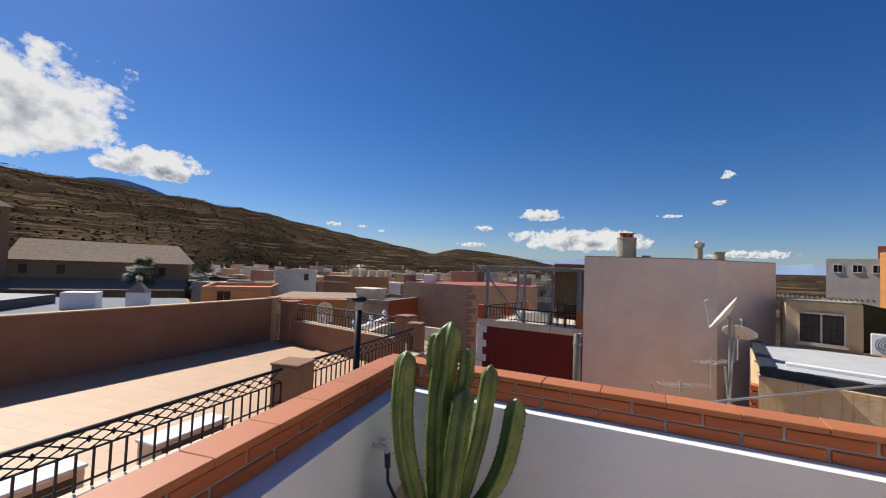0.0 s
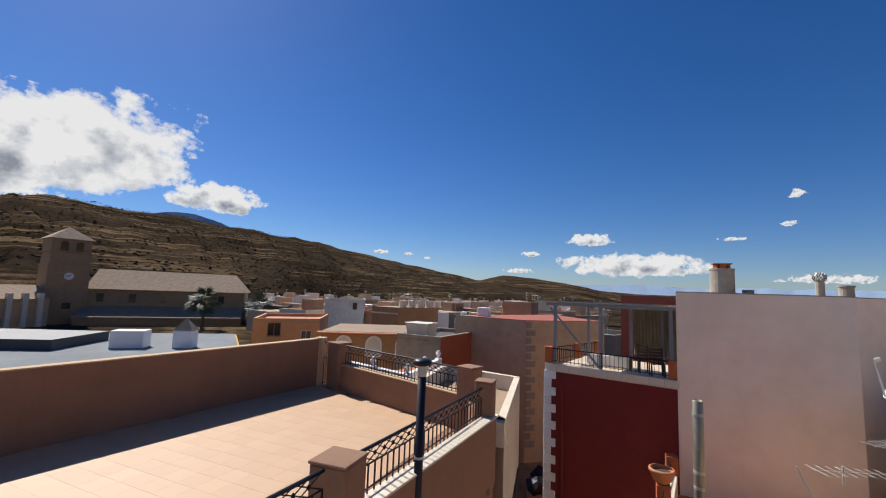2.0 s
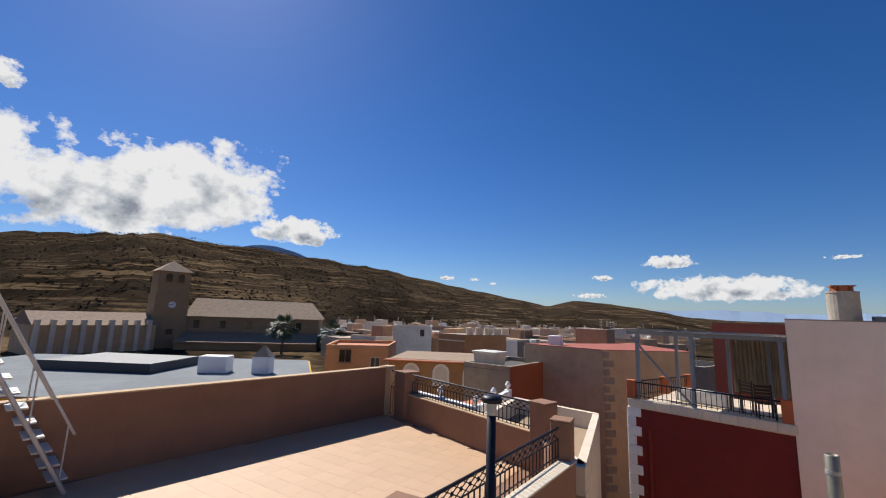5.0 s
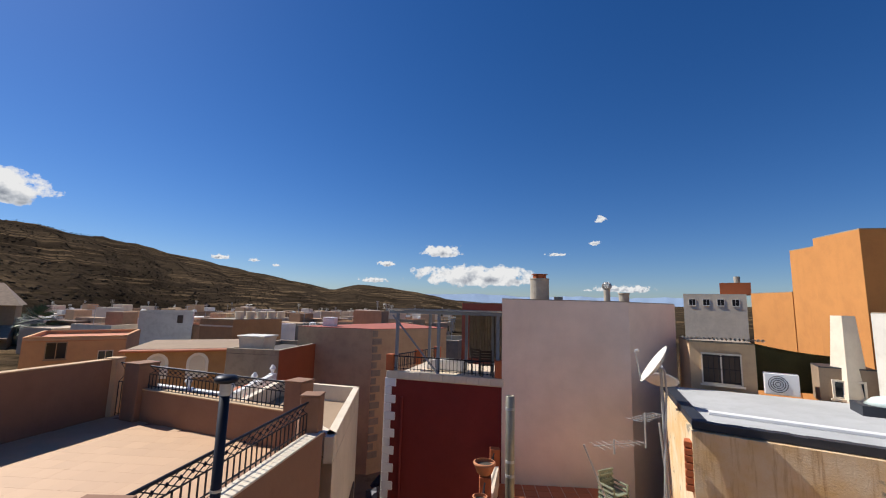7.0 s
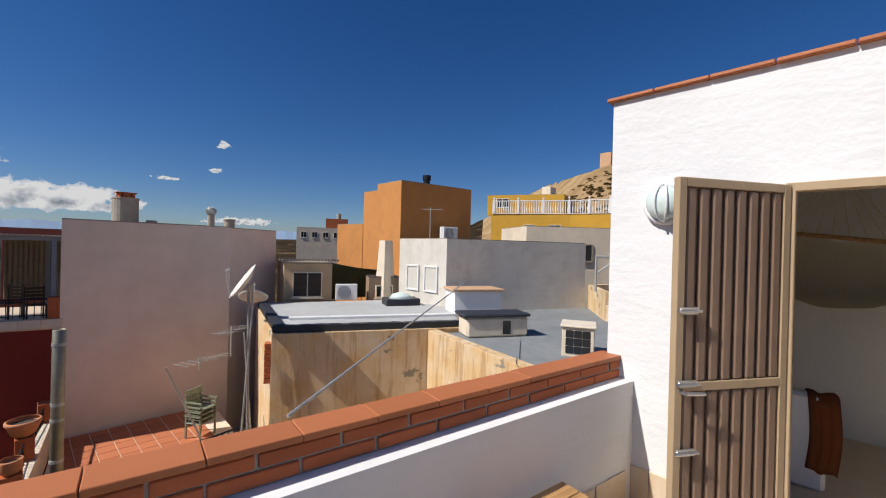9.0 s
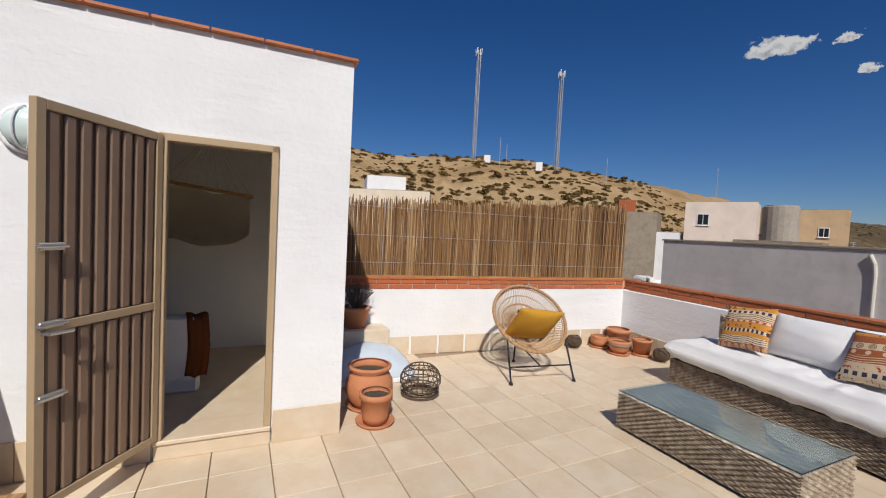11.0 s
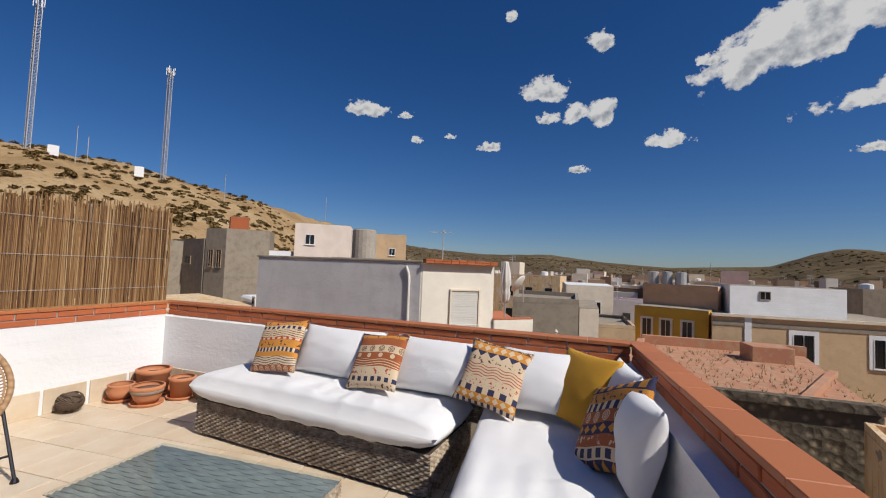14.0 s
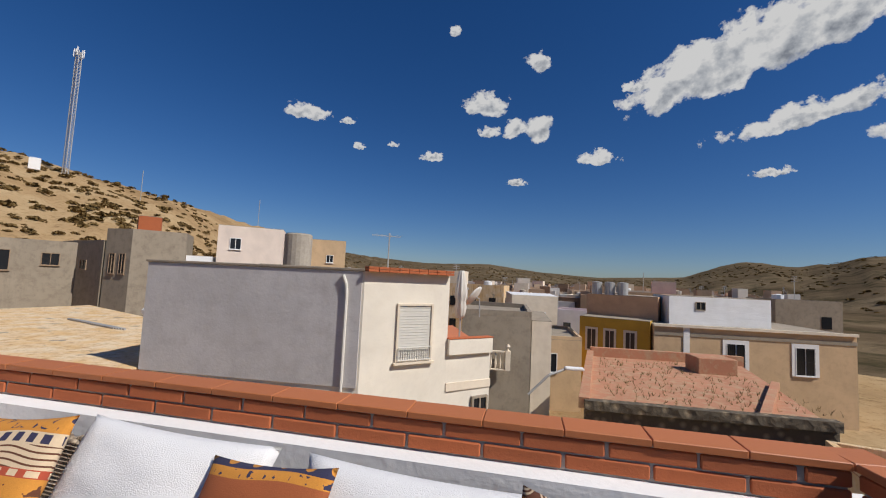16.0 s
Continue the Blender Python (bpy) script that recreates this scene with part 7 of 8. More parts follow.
pk = block("salmon_roof_house", "rubble-walled house with a salmon rendered flat roof", [P0, P1, P2, P3], STREET, -2.55, RUBBLE, SALMON)
strip(pk, P0, P3, 0.35, -2.56, -2.2, SALMON)
strip(pk, P3, P2, 0.3, -2.56, -2.0, SALMON)
strip(pk, P0, P1, 0.35, -2.56, -2.25, RUBBLE)
strip(pk, (-11.5, -24.5), (-7.6, -18.9), 0.3, -2.56, -2.3, SALMON)
bm = bmesh.new()
box(bm, -0.9, 0.9, -0.7, 0.7, -2.56, -1.75, bevel=0.03)
part("roof_box", bm, SALMON, pk, m=pose(-8.0, -8.0, 0))
GRASS = plain("dry_grass", (0.28, 0.20, 0.09), 1.0, vary=0.3)
bm = bmesh.new()
rr = random.Random(12)
for k in range(420):
    x, y = rr.uniform(-11, -3.5), rr.uniform(-29, -20)
    if x > -2.6 - 0.26 * (-19.0 - y):
        continue
    for _ in range(3):
        tube(bm, (x, y, -2.53), (x + rr.uniform(-0.1, 0.1), y + rr.uniform(-0.1, 0.1), -2.53 + rr.uniform(0.06, 0.2)), 0.012, 3, 0.002)
solid("dry_grass", bm, GRASS, "tufts of dry grass on the salmon roof", "grass", "stuff")
lowwall = block("ochre_low_house", "low ochre house with a worn salmon roof edge", [(-8.6, -17.9), (-7.6, -15.0), (-12.5, -11.5), (-14.5, -16)], STREET, -2.6, STAINED, SALMON, 0.25)
# taupe street house with white window surrounds
T0, T1 = (-10.3, -34.7), (-23.0, -34.7)
tp = block("taupe_house", "taupe rendered street house with white window surrounds", [T0, T1, (-24, -44), (-13, -46)], STREET, -0.95, TAN, GREY)
o = tp.matrix_basis.translation
m, n = along((T0[0] - o.x, T0[1] - o.y), (T1[0] - o.x, T1[1] - o.y))
bm = bmesh.new()
box(bm, -0.1, n, -0.02, 0.18, -1.0, -0.82)
part("cornice", bm, CREAM, tp, m=m @ Matrix.Diagonal((1, -1, 1, 1)))
bm = bmesh.new()
box(bm, 0, n, 0, 0.04, -1.6, -1.35)
part("string_course", bm, GREY, tp, m=m @ Matrix.Diagonal((1, -1, 1, 1)))
for s in (4.7, 9.0):
    window(tp, m @ Matrix.Diagonal((1, -1, 1, 1)) @ pose(s, 0, -3.7), 1.1, 1.75, WHITEPAINT, bars=True, surround=0.28)
bm = bmesh.new()
box(bm, 1.9, 2.3, 0, 0.06, STREET, -1.0)
part("pilaster", bm, WHITEPAINT, tp, m=m @ Matrix.Diagonal((1, -1, 1, 1)))
yy = block("ochre_street_house", "ochre street house with tall arched windows", [(-5.9, -37.5), (-10.25, -35.25), (-14.9, -45), (-11, -48)], STREET, -0.8, YELLOW, GREY)
for s in (0.6, 1.9, 3.3):
    window(yy, wall_frame(yy, (-5.9, -37.5), (-10.25, -35.25), s, -3.2), 0.6, 1.5, CREAM, BROWNWOOD, surround=0.15)
uw = block("white_roof_house", "white washed roof house with one small window", [(-11.9, -36.2), (-19.0, -36.6), (-20, -41), (-13, -42)], STREET, 1.1, WHITE, GREY)
window(uw, wall_frame(uw, (-11.9, -36.2), (-19.0, -36.6), 1.9, 0.2), 0.6, 0.5, GREY, sill=False)
up = block("peach_roof_house", "peach roof house with water tanks", [(-7.0, -40), (-11.5, -37.2), (-14, -42), (-9, -45)], STREET, 0.9, PEACH, GREY)
for k in range(3):
    bm = bmesh.new()
    lathe(bm, [(0.4, 0.9), (0.4, 1.9), (0.05, 1.95)], 14)
    part("tank", bm, STEEL, up, m=pose(-0.7 - 0.9 * k, 0.3 + 0.4 * k, 0))
simple_house("grey terrace house with a stone balustrade", [(2.4, -24.5), (-0.9, -24.8), (-1.3, -32), (2.9, -33)], 0.15, GREY, lip=0.3)
balustrade("stone_balustrade", "weathered balcony balustrade on the street house", (2.0, -24.2), (0.2, -24.3), -2.6, 0.9, 2, CREAM)
simple_house("cream street house with narrow windows", [(-0.95, -25.0), (-1.9, -25.1), (-2.4, -32), (-1.35, -32)], -0.3, CREAM)
simple_house("tan street corner house", [(-1.6, -33.5), (-5.3, -33.9), (-5.8, -41), (-1.5, -42)], -2.0, TAN, lip=0.25, wins=((0, 1.2, -4.4, 0.8, 1.2),))
simple_house("cream street house with white roof", [(-1.0, -43), (-5.2, -43.5), (-6, -54), (-1, -55)], 0.4, CREAM, WHITEPAINT, wins=((0, 0.8, -2.2, 0.7, 1.1), (0, 2.4, -2.2, 0.7, 1.1)))
sl = thing("street_lamp", "grey street lamp with a long white head", "street lamp", pose(-2.9, -22.0, 0))
bm = bmesh.new()
path_tube(bm, [(2.4, 0.5, -2.9), (1.6, 0.4, -2.1), (0.9, 0.2, -1.85)], 0.05, 8)
part("arm", bm, STEEL, sl)
bm = bmesh.new()
box(bm, 0.2, 0.95, 0.05, 0.33, -1.88, -1.76, bevel=0.04)
part("lamp_head", bm, WHITEPAINT, sl)

# ---- rooftops towards the church ----
yr = block("ochre_roof_house", "ochre house with a pale grey membrane roof", [(-20.5, -2.0), (-12.2, 5.0), (-12.6, 10.4), (-16.5, 13.5), (-26, 6)], STREET, -0.42, YELLOW, ROOFGREY)
o = yr.matrix_basis.translation
bm = bmesh.new()
prism(bm, [(-20 - o.x, 4.5 - o.y), (-16.5 - o.x, 6.6 - o.y), (-18 - o.x, 9 - o.y), (-21.5 - o.x, 7 - o.y)], -0.4, -0.05)
part("raised_roof", bm, DARKM, yr)
bm = bmesh.new()
box(bm, -0.5, 0.5, -0.35, 0.35, -0.4, 0.2, bevel=0.02)
part("vent_box", bm, WHITEPAINT, yr, m=pose(-15.6 - o.x, 8.4 - o.y, 0, 0, 0, 40))
chm = thing("whitewashed_chimney", "white rendered chimney with a pointed cap", "chimney", pose(-14.2, 9.4, -0.4, 0, 0, 30))
bm = bmesh.new()
box(bm, -0.32, 0.32, -0.25, 0.25, 0, 0.62, bevel=0.03)
part("shaft", bm, WHITE, chm)
bm = bmesh.new()
prism(bm, [(-0.32, -0.25), (0.32, -0.25), (0.32, 0.25), (-0.32, 0.25)], 0.622, 0.7)
for v in bm.verts:
    if v.co.z > 0.65:
        v.co.x, v.co.y, v.co.z = v.co.x * 0.15, v.co.y * 0.15, 1.0
part("cap", bm, GREY, chm)
tr = thing("tile_ridge", "row of curved clay ridge tiles", "roof tiles", pose(-11.4, 2.0, -0.25, 0, 0, 74))
bm = bmesh.new()
for k in range(8):
    bmesh.ops.create_cone(bm, cap_ends=True, segments=12, radius1=0.12, radius2=0.10, depth=0.46, matrix=pose(0, 0, 0, 0, 90, 0))
    break
rt = mesh_of("roof_tile", bm, TERRACOTTA, True)
for k in range(18):
    piece("roof_tile", rt, tr, pose(0.4 * k, 0, 0.0, 0, 3, 0))

# ---- church ----
STONE = stucco("brown_ashlar", (0.36, 0.245, 0.135), (0.22, 0.145, 0.08), 0.4, grain=6, relief=0.6)
CLAYROOF = plain("old_clay_roof", (0.31, 0.215, 0.14), 0.9, grain=14, vary=0.3, relief=0.7)
FAR = 108.0


def pol(a, r, z=0.0):
    return Vector((r * math.cos(radians(a)), r * math.sin(radians(a)), z))


church = thing("church", "brown stone church with a clock tower and clay roofs", "church", pose(0, 0, 0))
ta, tb = pol(157.6, FAR), pol(154.3, FAR + 1.5)
m, n = along((ta.x, ta.y), (tb.x, tb.y))
bm = bmesh.new()
box(bm, 0, n, 0, n, -14, 4.4), box(bm, 0.15, n - 0.15, 0.15, n - 0.15, 4.4, 9.6)
box(bm, -0.12, n + 0.12, -0.12, n + 0.12, 4.3, 4.6), box(bm, -0.1, n + 0.1, -0.1, n + 0.1, 6.9, 7.1)
tower = part("tower", bm, STONE, church, m=m)
bm = bmesh.new()
prism(bm, [(-0.35, -0.35), (n + 0.35, -0.35), (n + 0.35, n + 0.35), (-0.35, n + 0.35)], 9.6, 9.75)
for v in bm.verts:
    if v.co.z > 9.7:
        v.co.x, v.co.y, v.co.z = n / 2 + (v.co.x - n / 2) * 0.02, n / 2 + (v.co.y - n / 2) * 0.02, 12.2
part("spire_roof", bm, CLAYROOF, tower)
SIDE = -1 if (m.inverted() @ Vector((0, 0, 0))).y < 0 else 1
YF = 0 if SIDE < 0 else n
# Dark arched boxes stand for the shade inside the bell openings.
for k in range(2):
    bm = bmesh.new()
    x = n * (0.32 + 0.36 * k)
    box(bm, x - 0.55, x + 0.55, YF - 0.2, YF + 0.2, 7.3, 8.6)
    bmesh.ops.create_cone(bm, cap_ends=True, segments=16, radius1=0.55, radius2=0.55, depth=0.4, matrix=pose(x, YF, 8.6, 90, 0, 0))
    part("bell_opening", bm, DARKGLASS, tower)
bm = bmesh.new()
bmesh.ops.create_cone(bm, cap_ends=True, segments=24, radius1=0.72, radius2=0.72, depth=0.3, matrix=pose(n * 0.5, YF + SIDE * 0.05, 2.3, 90, 0, 0))
clock = part("clock_face", bm, WHITEPAINT, tower, "white clock face")
for a, ln in ((40, 0.45), (-85, 0.6)):
    bm = bmesh.new()
    box(bm, -0.05, 0.05, -0.02, 0.02, 0, ln)
    part("clock_hand", bm, IRON, clock, m=pose(n * 0.5, YF + SIDE * 0.24, 2.3) @ pose(0, 0, 0, 0, a, 0))
bm = bmesh.new()
box(bm, n * 0.42, n * 0.62, YF - 0.1, YF + 0.1, -4.0, -2.9)
part("slit_window", bm, DARKGLASS, tower)
na, nb2 = pol(154.4, FAR + 2), pol(139.2, FAR - 4)
m, n = along((na.x, na.y), (nb2.x, nb2.y))
inward = (m.inverted() @ Vector((0, 0, 0))).y
s = -1 if inward < 0 else 1
bm = bmesh.new()
box(bm, 0, n, min(0, -s * 12), max(0, -s * 12), -14, 0.2)
nave = part("nave", bm, STONE, church, m=m)
bm = bmesh.new()
ridge = -s * 6
vs = [bm.verts.new(p) for p in ((-0.3, s * 0.7, 0.0), (n + 0.6, s * 0.7, 0.0), (n - 2.5, ridge, 4.0), (-0.3, ridge, 4.2), (-0.3, -s * 12.6, 0.0), (n + 0.6, -s * 12.6, 0.0))]
for f in ((0, 1, 2, 3), (3, 2, 5, 4), (1, 5, 2), (0, 3, 4), (0, 4, 5, 1)):
    bm.faces.new([vs[i] for i in f])
part("nave_roof", bm, CLAYROOF, nave)
for k in range(5):
    bm = bmesh.new()
    x = n * (0.08 + 0.19 * k)
    box(bm, x - 0.6, x + 0.6, min(s * 0.05, -0.4 * s), max(s * 0.05, -0.4 * s), -2.6, -0.9)
    part("nave_window", bm, DARKGLASS, nave)
bm = bmesh.new()
box(bm, 0, n, min(0, s * 5), max(0, s * 5), -14, -5.2)
aisle = part("aisle", bm, STONE, church, m=m)
bm = bmesh.new()
vs = [bm.verts.new(p) for p in ((0, s * 5.6, -5.3), (n, s * 5.6, -5.3), (n, 0, -3.4), (0, 0, -3.4), (0, s * 5.6, -5.6), (n, s * 5.6, -5.6), (n, 0, -5.0), (0, 0, -5.0))]
for f in ((0, 1, 2, 3), (4, 7, 6, 5), (0, 4, 5, 1), (2, 6, 7, 3), (0, 3, 7, 4), (1, 5, 6, 2)):
    bm.faces.new([vs[i] for i in f])
part("aisle_roof", bm, CLAYROOF, aisle)
for k in range(6):
    bm = bmesh.new()
    x = n * (0.1 + 0.15 * k)
    box(bm, x - 0.25, x + 0.25, s * 4.9 if s > 0 else s * 5.1, s * 5.1 if s > 0 else s * 4.9, -9.5, -7.5)
    part("slit_window", bm, DARKGLASS, aisle)
bm = bmesh.new()
qa, qb = pol(168, FAR - 4), pol(158.2, FAR + 2)
m, n = along((qa.x, qa.y), (qb.x, qb.y))
box(bm, 0, n, -5, 5, -14, -2.0)
west = part("west_range", bm, TAN, church, "tan rendered range beside the tower", m=m)
bm = bmesh.new()
prism(bm, [(0, -5.4), (n, -5.4), (n, 5.4), (0, 5.4)], -2.0, 0.4)
for v in bm.verts:
    if v.co.z > 0:
        v.co.y *= 0.04
part("ridge_roof", bm, CLAYROOF, west)
for k in range(9):
    for y in (-5.25, 5.25):
        bm = bmesh.new()
        box(bm, n * (k + 0.3) / 9 - 0.35, n * (k + 0.3) / 9 + 0.35, y - 0.5, y + 0.5, -14, -1.0)
        part("buttress", bm, CREAM, west)

# ---- palms ----
FROND = plain("palm_frond_green", (0.05, 0.085, 0.03), 0.6, vary=0.35)
BARK = plain("palm_bark", (0.14, 0.10, 0.07), 0.95, vary=0.3, relief=0.5)


def palm(x, y, base, top, r, seed):
    p = thing("palm_tree", "fan palm with a shaggy green crown", "palm tree", pose(x, y, 0))
    bm = bmesh.new()
    tube(bm, (0, 0, base), (0.2, 0, top), 0.38, 10, 0.26)
    part("trunk", bm, BARK, p)
    bm = bmesh.new()
    q = random.Random(seed)
    for k in range(110):
        a, el = q.uniform(0, 6.283), q.uniform(-0.9, 1.3)
        d = Vector((math.cos(a) * math.cos(el), math.sin(a) * math.cos(el), math.sin(el)))
        ln = r * q.uniform(0.7, 1.0)
        stem = Vector((0.2, 0, top)) + d * ln * 0.5
        side = d.cross(Vector((0, 0, 1))).normalized() if abs(d.z) < 0.99 else Vector((1, 0, 0))
        c = bm.verts.new(stem)
        fan = []
        for i in range(9):
            w = (i - 4) / 4 * 1.1
            tip = stem + (d * math.cos(w) + side * math.sin(w)) * ln * 0.55 * q.uniform(0.8, 1.1) + Vector((0, 0, -0.25 * r * abs(math.cos(el)) * q.uniform(0.5, 1)))
            fan.append((tip, side * 0.05 + d * 0.02))
        for tip, e in fan:
            v1, v2 = bm.verts.new(stem.lerp(tip, 0.6) + e * 1.6), bm.verts.new(stem.lerp(tip, 0.6) - e * 1.6)
            v3 = bm.verts.new(tip)
            bm.faces.new((c, v1, v3, v2))
    part("crown", bm, FROND, p)


palm(-74.5, 55.0, -12, -1.6, 3.6, 1)
palm(-68.0, 62.5, -12, -2.6, 3.6, 2)

# ---- the rest of the town ----
tones = [TAN, CREAM, CREAM, PINKWHITE, WHITE, BROWN, PEACH, GREY, TAN, STAINED]
rr = random.Random(77)


def town_proto(k, joined=False):
    w, d, hgt = rr.uniform(5.5, 11), rr.uniform(6, 11), rr.uniform(3.0, 6.0)
    wall = tones[k % len(tones)]
    h = thing("town_house", ("flat-roofed tan town house", "flat-roofed cream town house", "flat-roofed pale town house", "flat-roofed pinkish town house", "flat-roofed white town house", "flat-roofed brown town house", "flat-roofed peach town house", "flat-roofed grey cement house", "flat-roofed tan rendered house", "flat-roofed weathered ochre house")[k % 10] + " with small windows", "house", pose(0, 0, -300 - 40 * k), "houses of the town")
    bm = bmesh.new()
    box(bm, -w / 2, w / 2, -d / 2, d / 2, -14, hgt - 0.4)
    part("wall", bm, wall, h)
    for x0, x1, y0, y1 in ((-w / 2, w / 2, -d / 2, -d / 2 + 0.25), (-w / 2, w / 2, d / 2 - 0.25, d / 2), (-w / 2, -w / 2 + 0.25, -d / 2 + 0.25, d / 2 - 0.25), (w / 2 - 0.25, w / 2, -d / 2 + 0.25, d / 2 - 0.25)):
        bm = bmesh.new()
        box(bm, x0, x1, y0, y1, hgt - 0.4, hgt + 0.3)
        part("parapet", bm, wall, h)
    bm = bmesh.new()
    box(bm, -w / 2 + 0.25, w / 2 - 0.25, -d / 2 + 0.25, d / 2 - 0.25, hgt - 0.4, hgt - 0.3)
    part("roof", bm, (REDPAINT, GREY, TERRACOTTA, ROOFGREY)[k % 4], h)
    if k % 3 != 1:
        bm = bmesh.new()
        a, b2 = rr.uniform(-w / 4, w / 4), rr.uniform(-d / 4, d / 4)
        box(bm, a - 1.3, a + 1.3, b2 - 1.5, b2 + 1.5, hgt - 0.3, hgt + 2.0)
        part("roof_room", bm, tones[(k + 3) % len(tones)], h)
    bm = bmesh.new()
    lathe(bm, [(0.55, hgt - 0.3), (0.55, hgt + 0.75), (0.1, hgt + 0.85)], 10, (w / 4, -d / 3, 0))
    part("tank", bm, WHITEPAINT if k % 2 else CONC, h)
    far_win = bmesh.new()
    for side in range(4):
        ln = w if side % 2 == 0 else d
        for j in range(int(ln / 2.6)):
            for z in (hgt - 2.6, hgt - 5.6):
                if rr.random() < 0.25:
                    continue
                x = -ln / 2 + 1.0 + j * 2.6
                off = d / 2 if side % 2 == 0 else w / 2
                if joined:
                    box(far_win, x, x + 0.9, off - 0.02, off + 0.04, z, z + 1.25, pose(0, 0, 0, 0, 0, 90 * side))
                    continue
                bm = bmesh.new()
                box(bm, x, x + 0.9, off - 0.02, off + 0.04, z, z + 1.25)
                part("window", bm, DARKGLASS if rr.random() < 0.7 else SHUTTER, h, m=pose(0, 0, 0, 0, 0, 90 * side))
    if joined:
        tagged(part("windows", far_win, DARKGLASS, h), kind="stuff")
    else:
        far_win.free()
    bm = bmesh.new()
    tube(bm, (-w / 3, d / 4, hgt - 0.3), (-w / 3, d / 4, hgt + 3), 0.04, 5)
    for z in (2.4, 2.7, 2.95):
        tube(bm, (-w / 3 - 0.5, d / 4, hgt + z), (-w / 3 + 0.5, d / 4, hgt + z), 0.03, 4)
    part("antenna", bm, STEEL, h)
    return h, hgt


protos, far_protos = [town_proto(k) for k in range(10)], [town_proto(k, True) for k in range(10)]
placed = []


def try_house(a, r, top, seed):
    v = pol(a, r)
    if len(placed) > 298 or any((v.x - x) ** 2 + (v.y - y) ** 2 < 110 + 0.35 * r for x, y in placed):
        return
    placed.append((v.x, v.y))
    h, hgt = (protos if r < 62 else far_protos)[seed % 10]
    copy_thing(h, pose(v.x, v.y, top - hgt, 0, 0, rr.choice((0, 90, 180, 270)) - 12 + rr.uniform(-8, 8)))


for k in range(260):
    a = rr.uniform(93, 152)
    r = 30 + 150 * rr.random() ** 0.9
    if a > 131 and r < 90 and r > 38 or a > 137 or (a < 106 and r < 36) or (a > 107 and r < 52) or (a > 121 and r < 72):
        continue
    try_house(a, r, -0.9 - 0.012 * r + rr.uniform(-1.2, 0.9), rr.randrange(10))
for k in range(900):
    a = rr.uniform(-122, -58)
    r = 58 + 520 * rr.random() ** 1.1
    try_house(a, r, 0.2 - 0.004 * r + rr.uniform(-2.0, 1.2), rr.randrange(10))
for k in range(60):
    a = rr.uniform(50, 92)
    try_house(a, rr.uniform(38, 140), rr.uniform(-1.2, 0.6), rr.randrange(10))
for k in range(60):
    a = rr.uniform(152, 185)
    try_house(a, rr.uniform(34, 80), rr.uniform(-6.0, -4.4), rr.randrange(10))
for h, _ in protos + far_protos:
    for ob in (*h.children_recursive, h):
        bpy.data.objects.remove(ob)

# ---- distant roofs: one joined spread of small houses over the valley floor ----
def roofs_build(t, b):
    g = t.nodes.new("ShaderNodeNewGeometry")
    col = ramp(t, g.outputs["Random Per Island"], [(0.0, (0.16, 0.10, 0.065)), (0.2, (0.36, 0.22, 0.13)), (0.45, (0.55, 0.40, 0.27)), (0.7, (0.66, 0.58, 0.48)), (0.9, (0.76, 0.74, 0.70)), (1.0, (0.42, 0.17, 0.09))])
    t.links.new(mix(t, noisy(t, coords(t), 0.4, 5), col, shade_mix(t, col, 0.7)), b.inputs["Base Color"])
    b.inputs["Roughness"].default_value = 0.95


ROOFS = mat("mixed_house_renders", roofs_build)
rr = random.Random(31)
V, Fc, VW, FW = [], [], [], []


def add_block(V, Fc, x, y, z0, z1, w, d, a):
    n, ca, sa = len(V), math.cos(a), math.sin(a)
    V += [(x + px * ca - py * sa, y + px * sa + py * ca, z) for z in (z0, z1) for px, py in ((-w, -d), (w, -d), (w, d), (-w, d))]
    Fc += [tuple(n + i for i in f) for f in ((4, 5, 6, 7), (0, 1, 5, 4), (1, 2, 6, 5), (2, 3, 7, 6), (3, 0, 4, 7))]


for k in range(1500):
    south = k < 1050
    a = rr.uniform(-123, -64) if south else rr.uniform(94, 136)
    r = (95 + 600 * rr.random() ** 1.3) if south else (85 + 170 * rr.random())
    p = pol(a, r)
    top = (0.0 - 0.004 * r if south else -1.6 - 0.012 * r) + rr.uniform(-1.8, 1.2)
    w, d, turn = rr.uniform(1.8, 4.6), rr.uniform(1.8, 4.6), radians(rr.choice((0, 90)) - 12 + rr.uniform(-14, 14))
    add_block(V, Fc, p.x, p.y, -16, top, w, d, turn)
    if rr.random() < 0.5:
        add_block(V, Fc, p.x + rr.uniform(-1, 1), p.y + rr.uniform(-1, 1), top, top + rr.uniform(0.8, 2.2), w * 0.4, d * 0.4, turn)
    for side in range(4):
        for j in (-0.5, 0.45):
            if rr.random() < 0.75:
                off, ln = (d, w) if side % 2 == 0 else (w, d)
                q = turn + side * math.pi / 2
                lx, ly = j * ln, off
                add_block(VW, FW, p.x + lx * math.cos(q) - ly * math.sin(q), p.y + lx * math.sin(q) + ly * math.cos(q), top - 2.3, top - 1.1, 0.4, 0.05, q)
for name, label, v2, f2, one in (("distant_houses", "dense pale and tan houses of the far town", V, Fc, ROOFS), ("distant_windows", "small dark windows of the far town", VW, FW, DARKGLASS)):
    me = bpy.data.meshes.new(name)
    me.from_pydata(v2, [], f2)
    me.materials.append(one)
    tagged(new(name, me), label, "houses", kind="stuff")

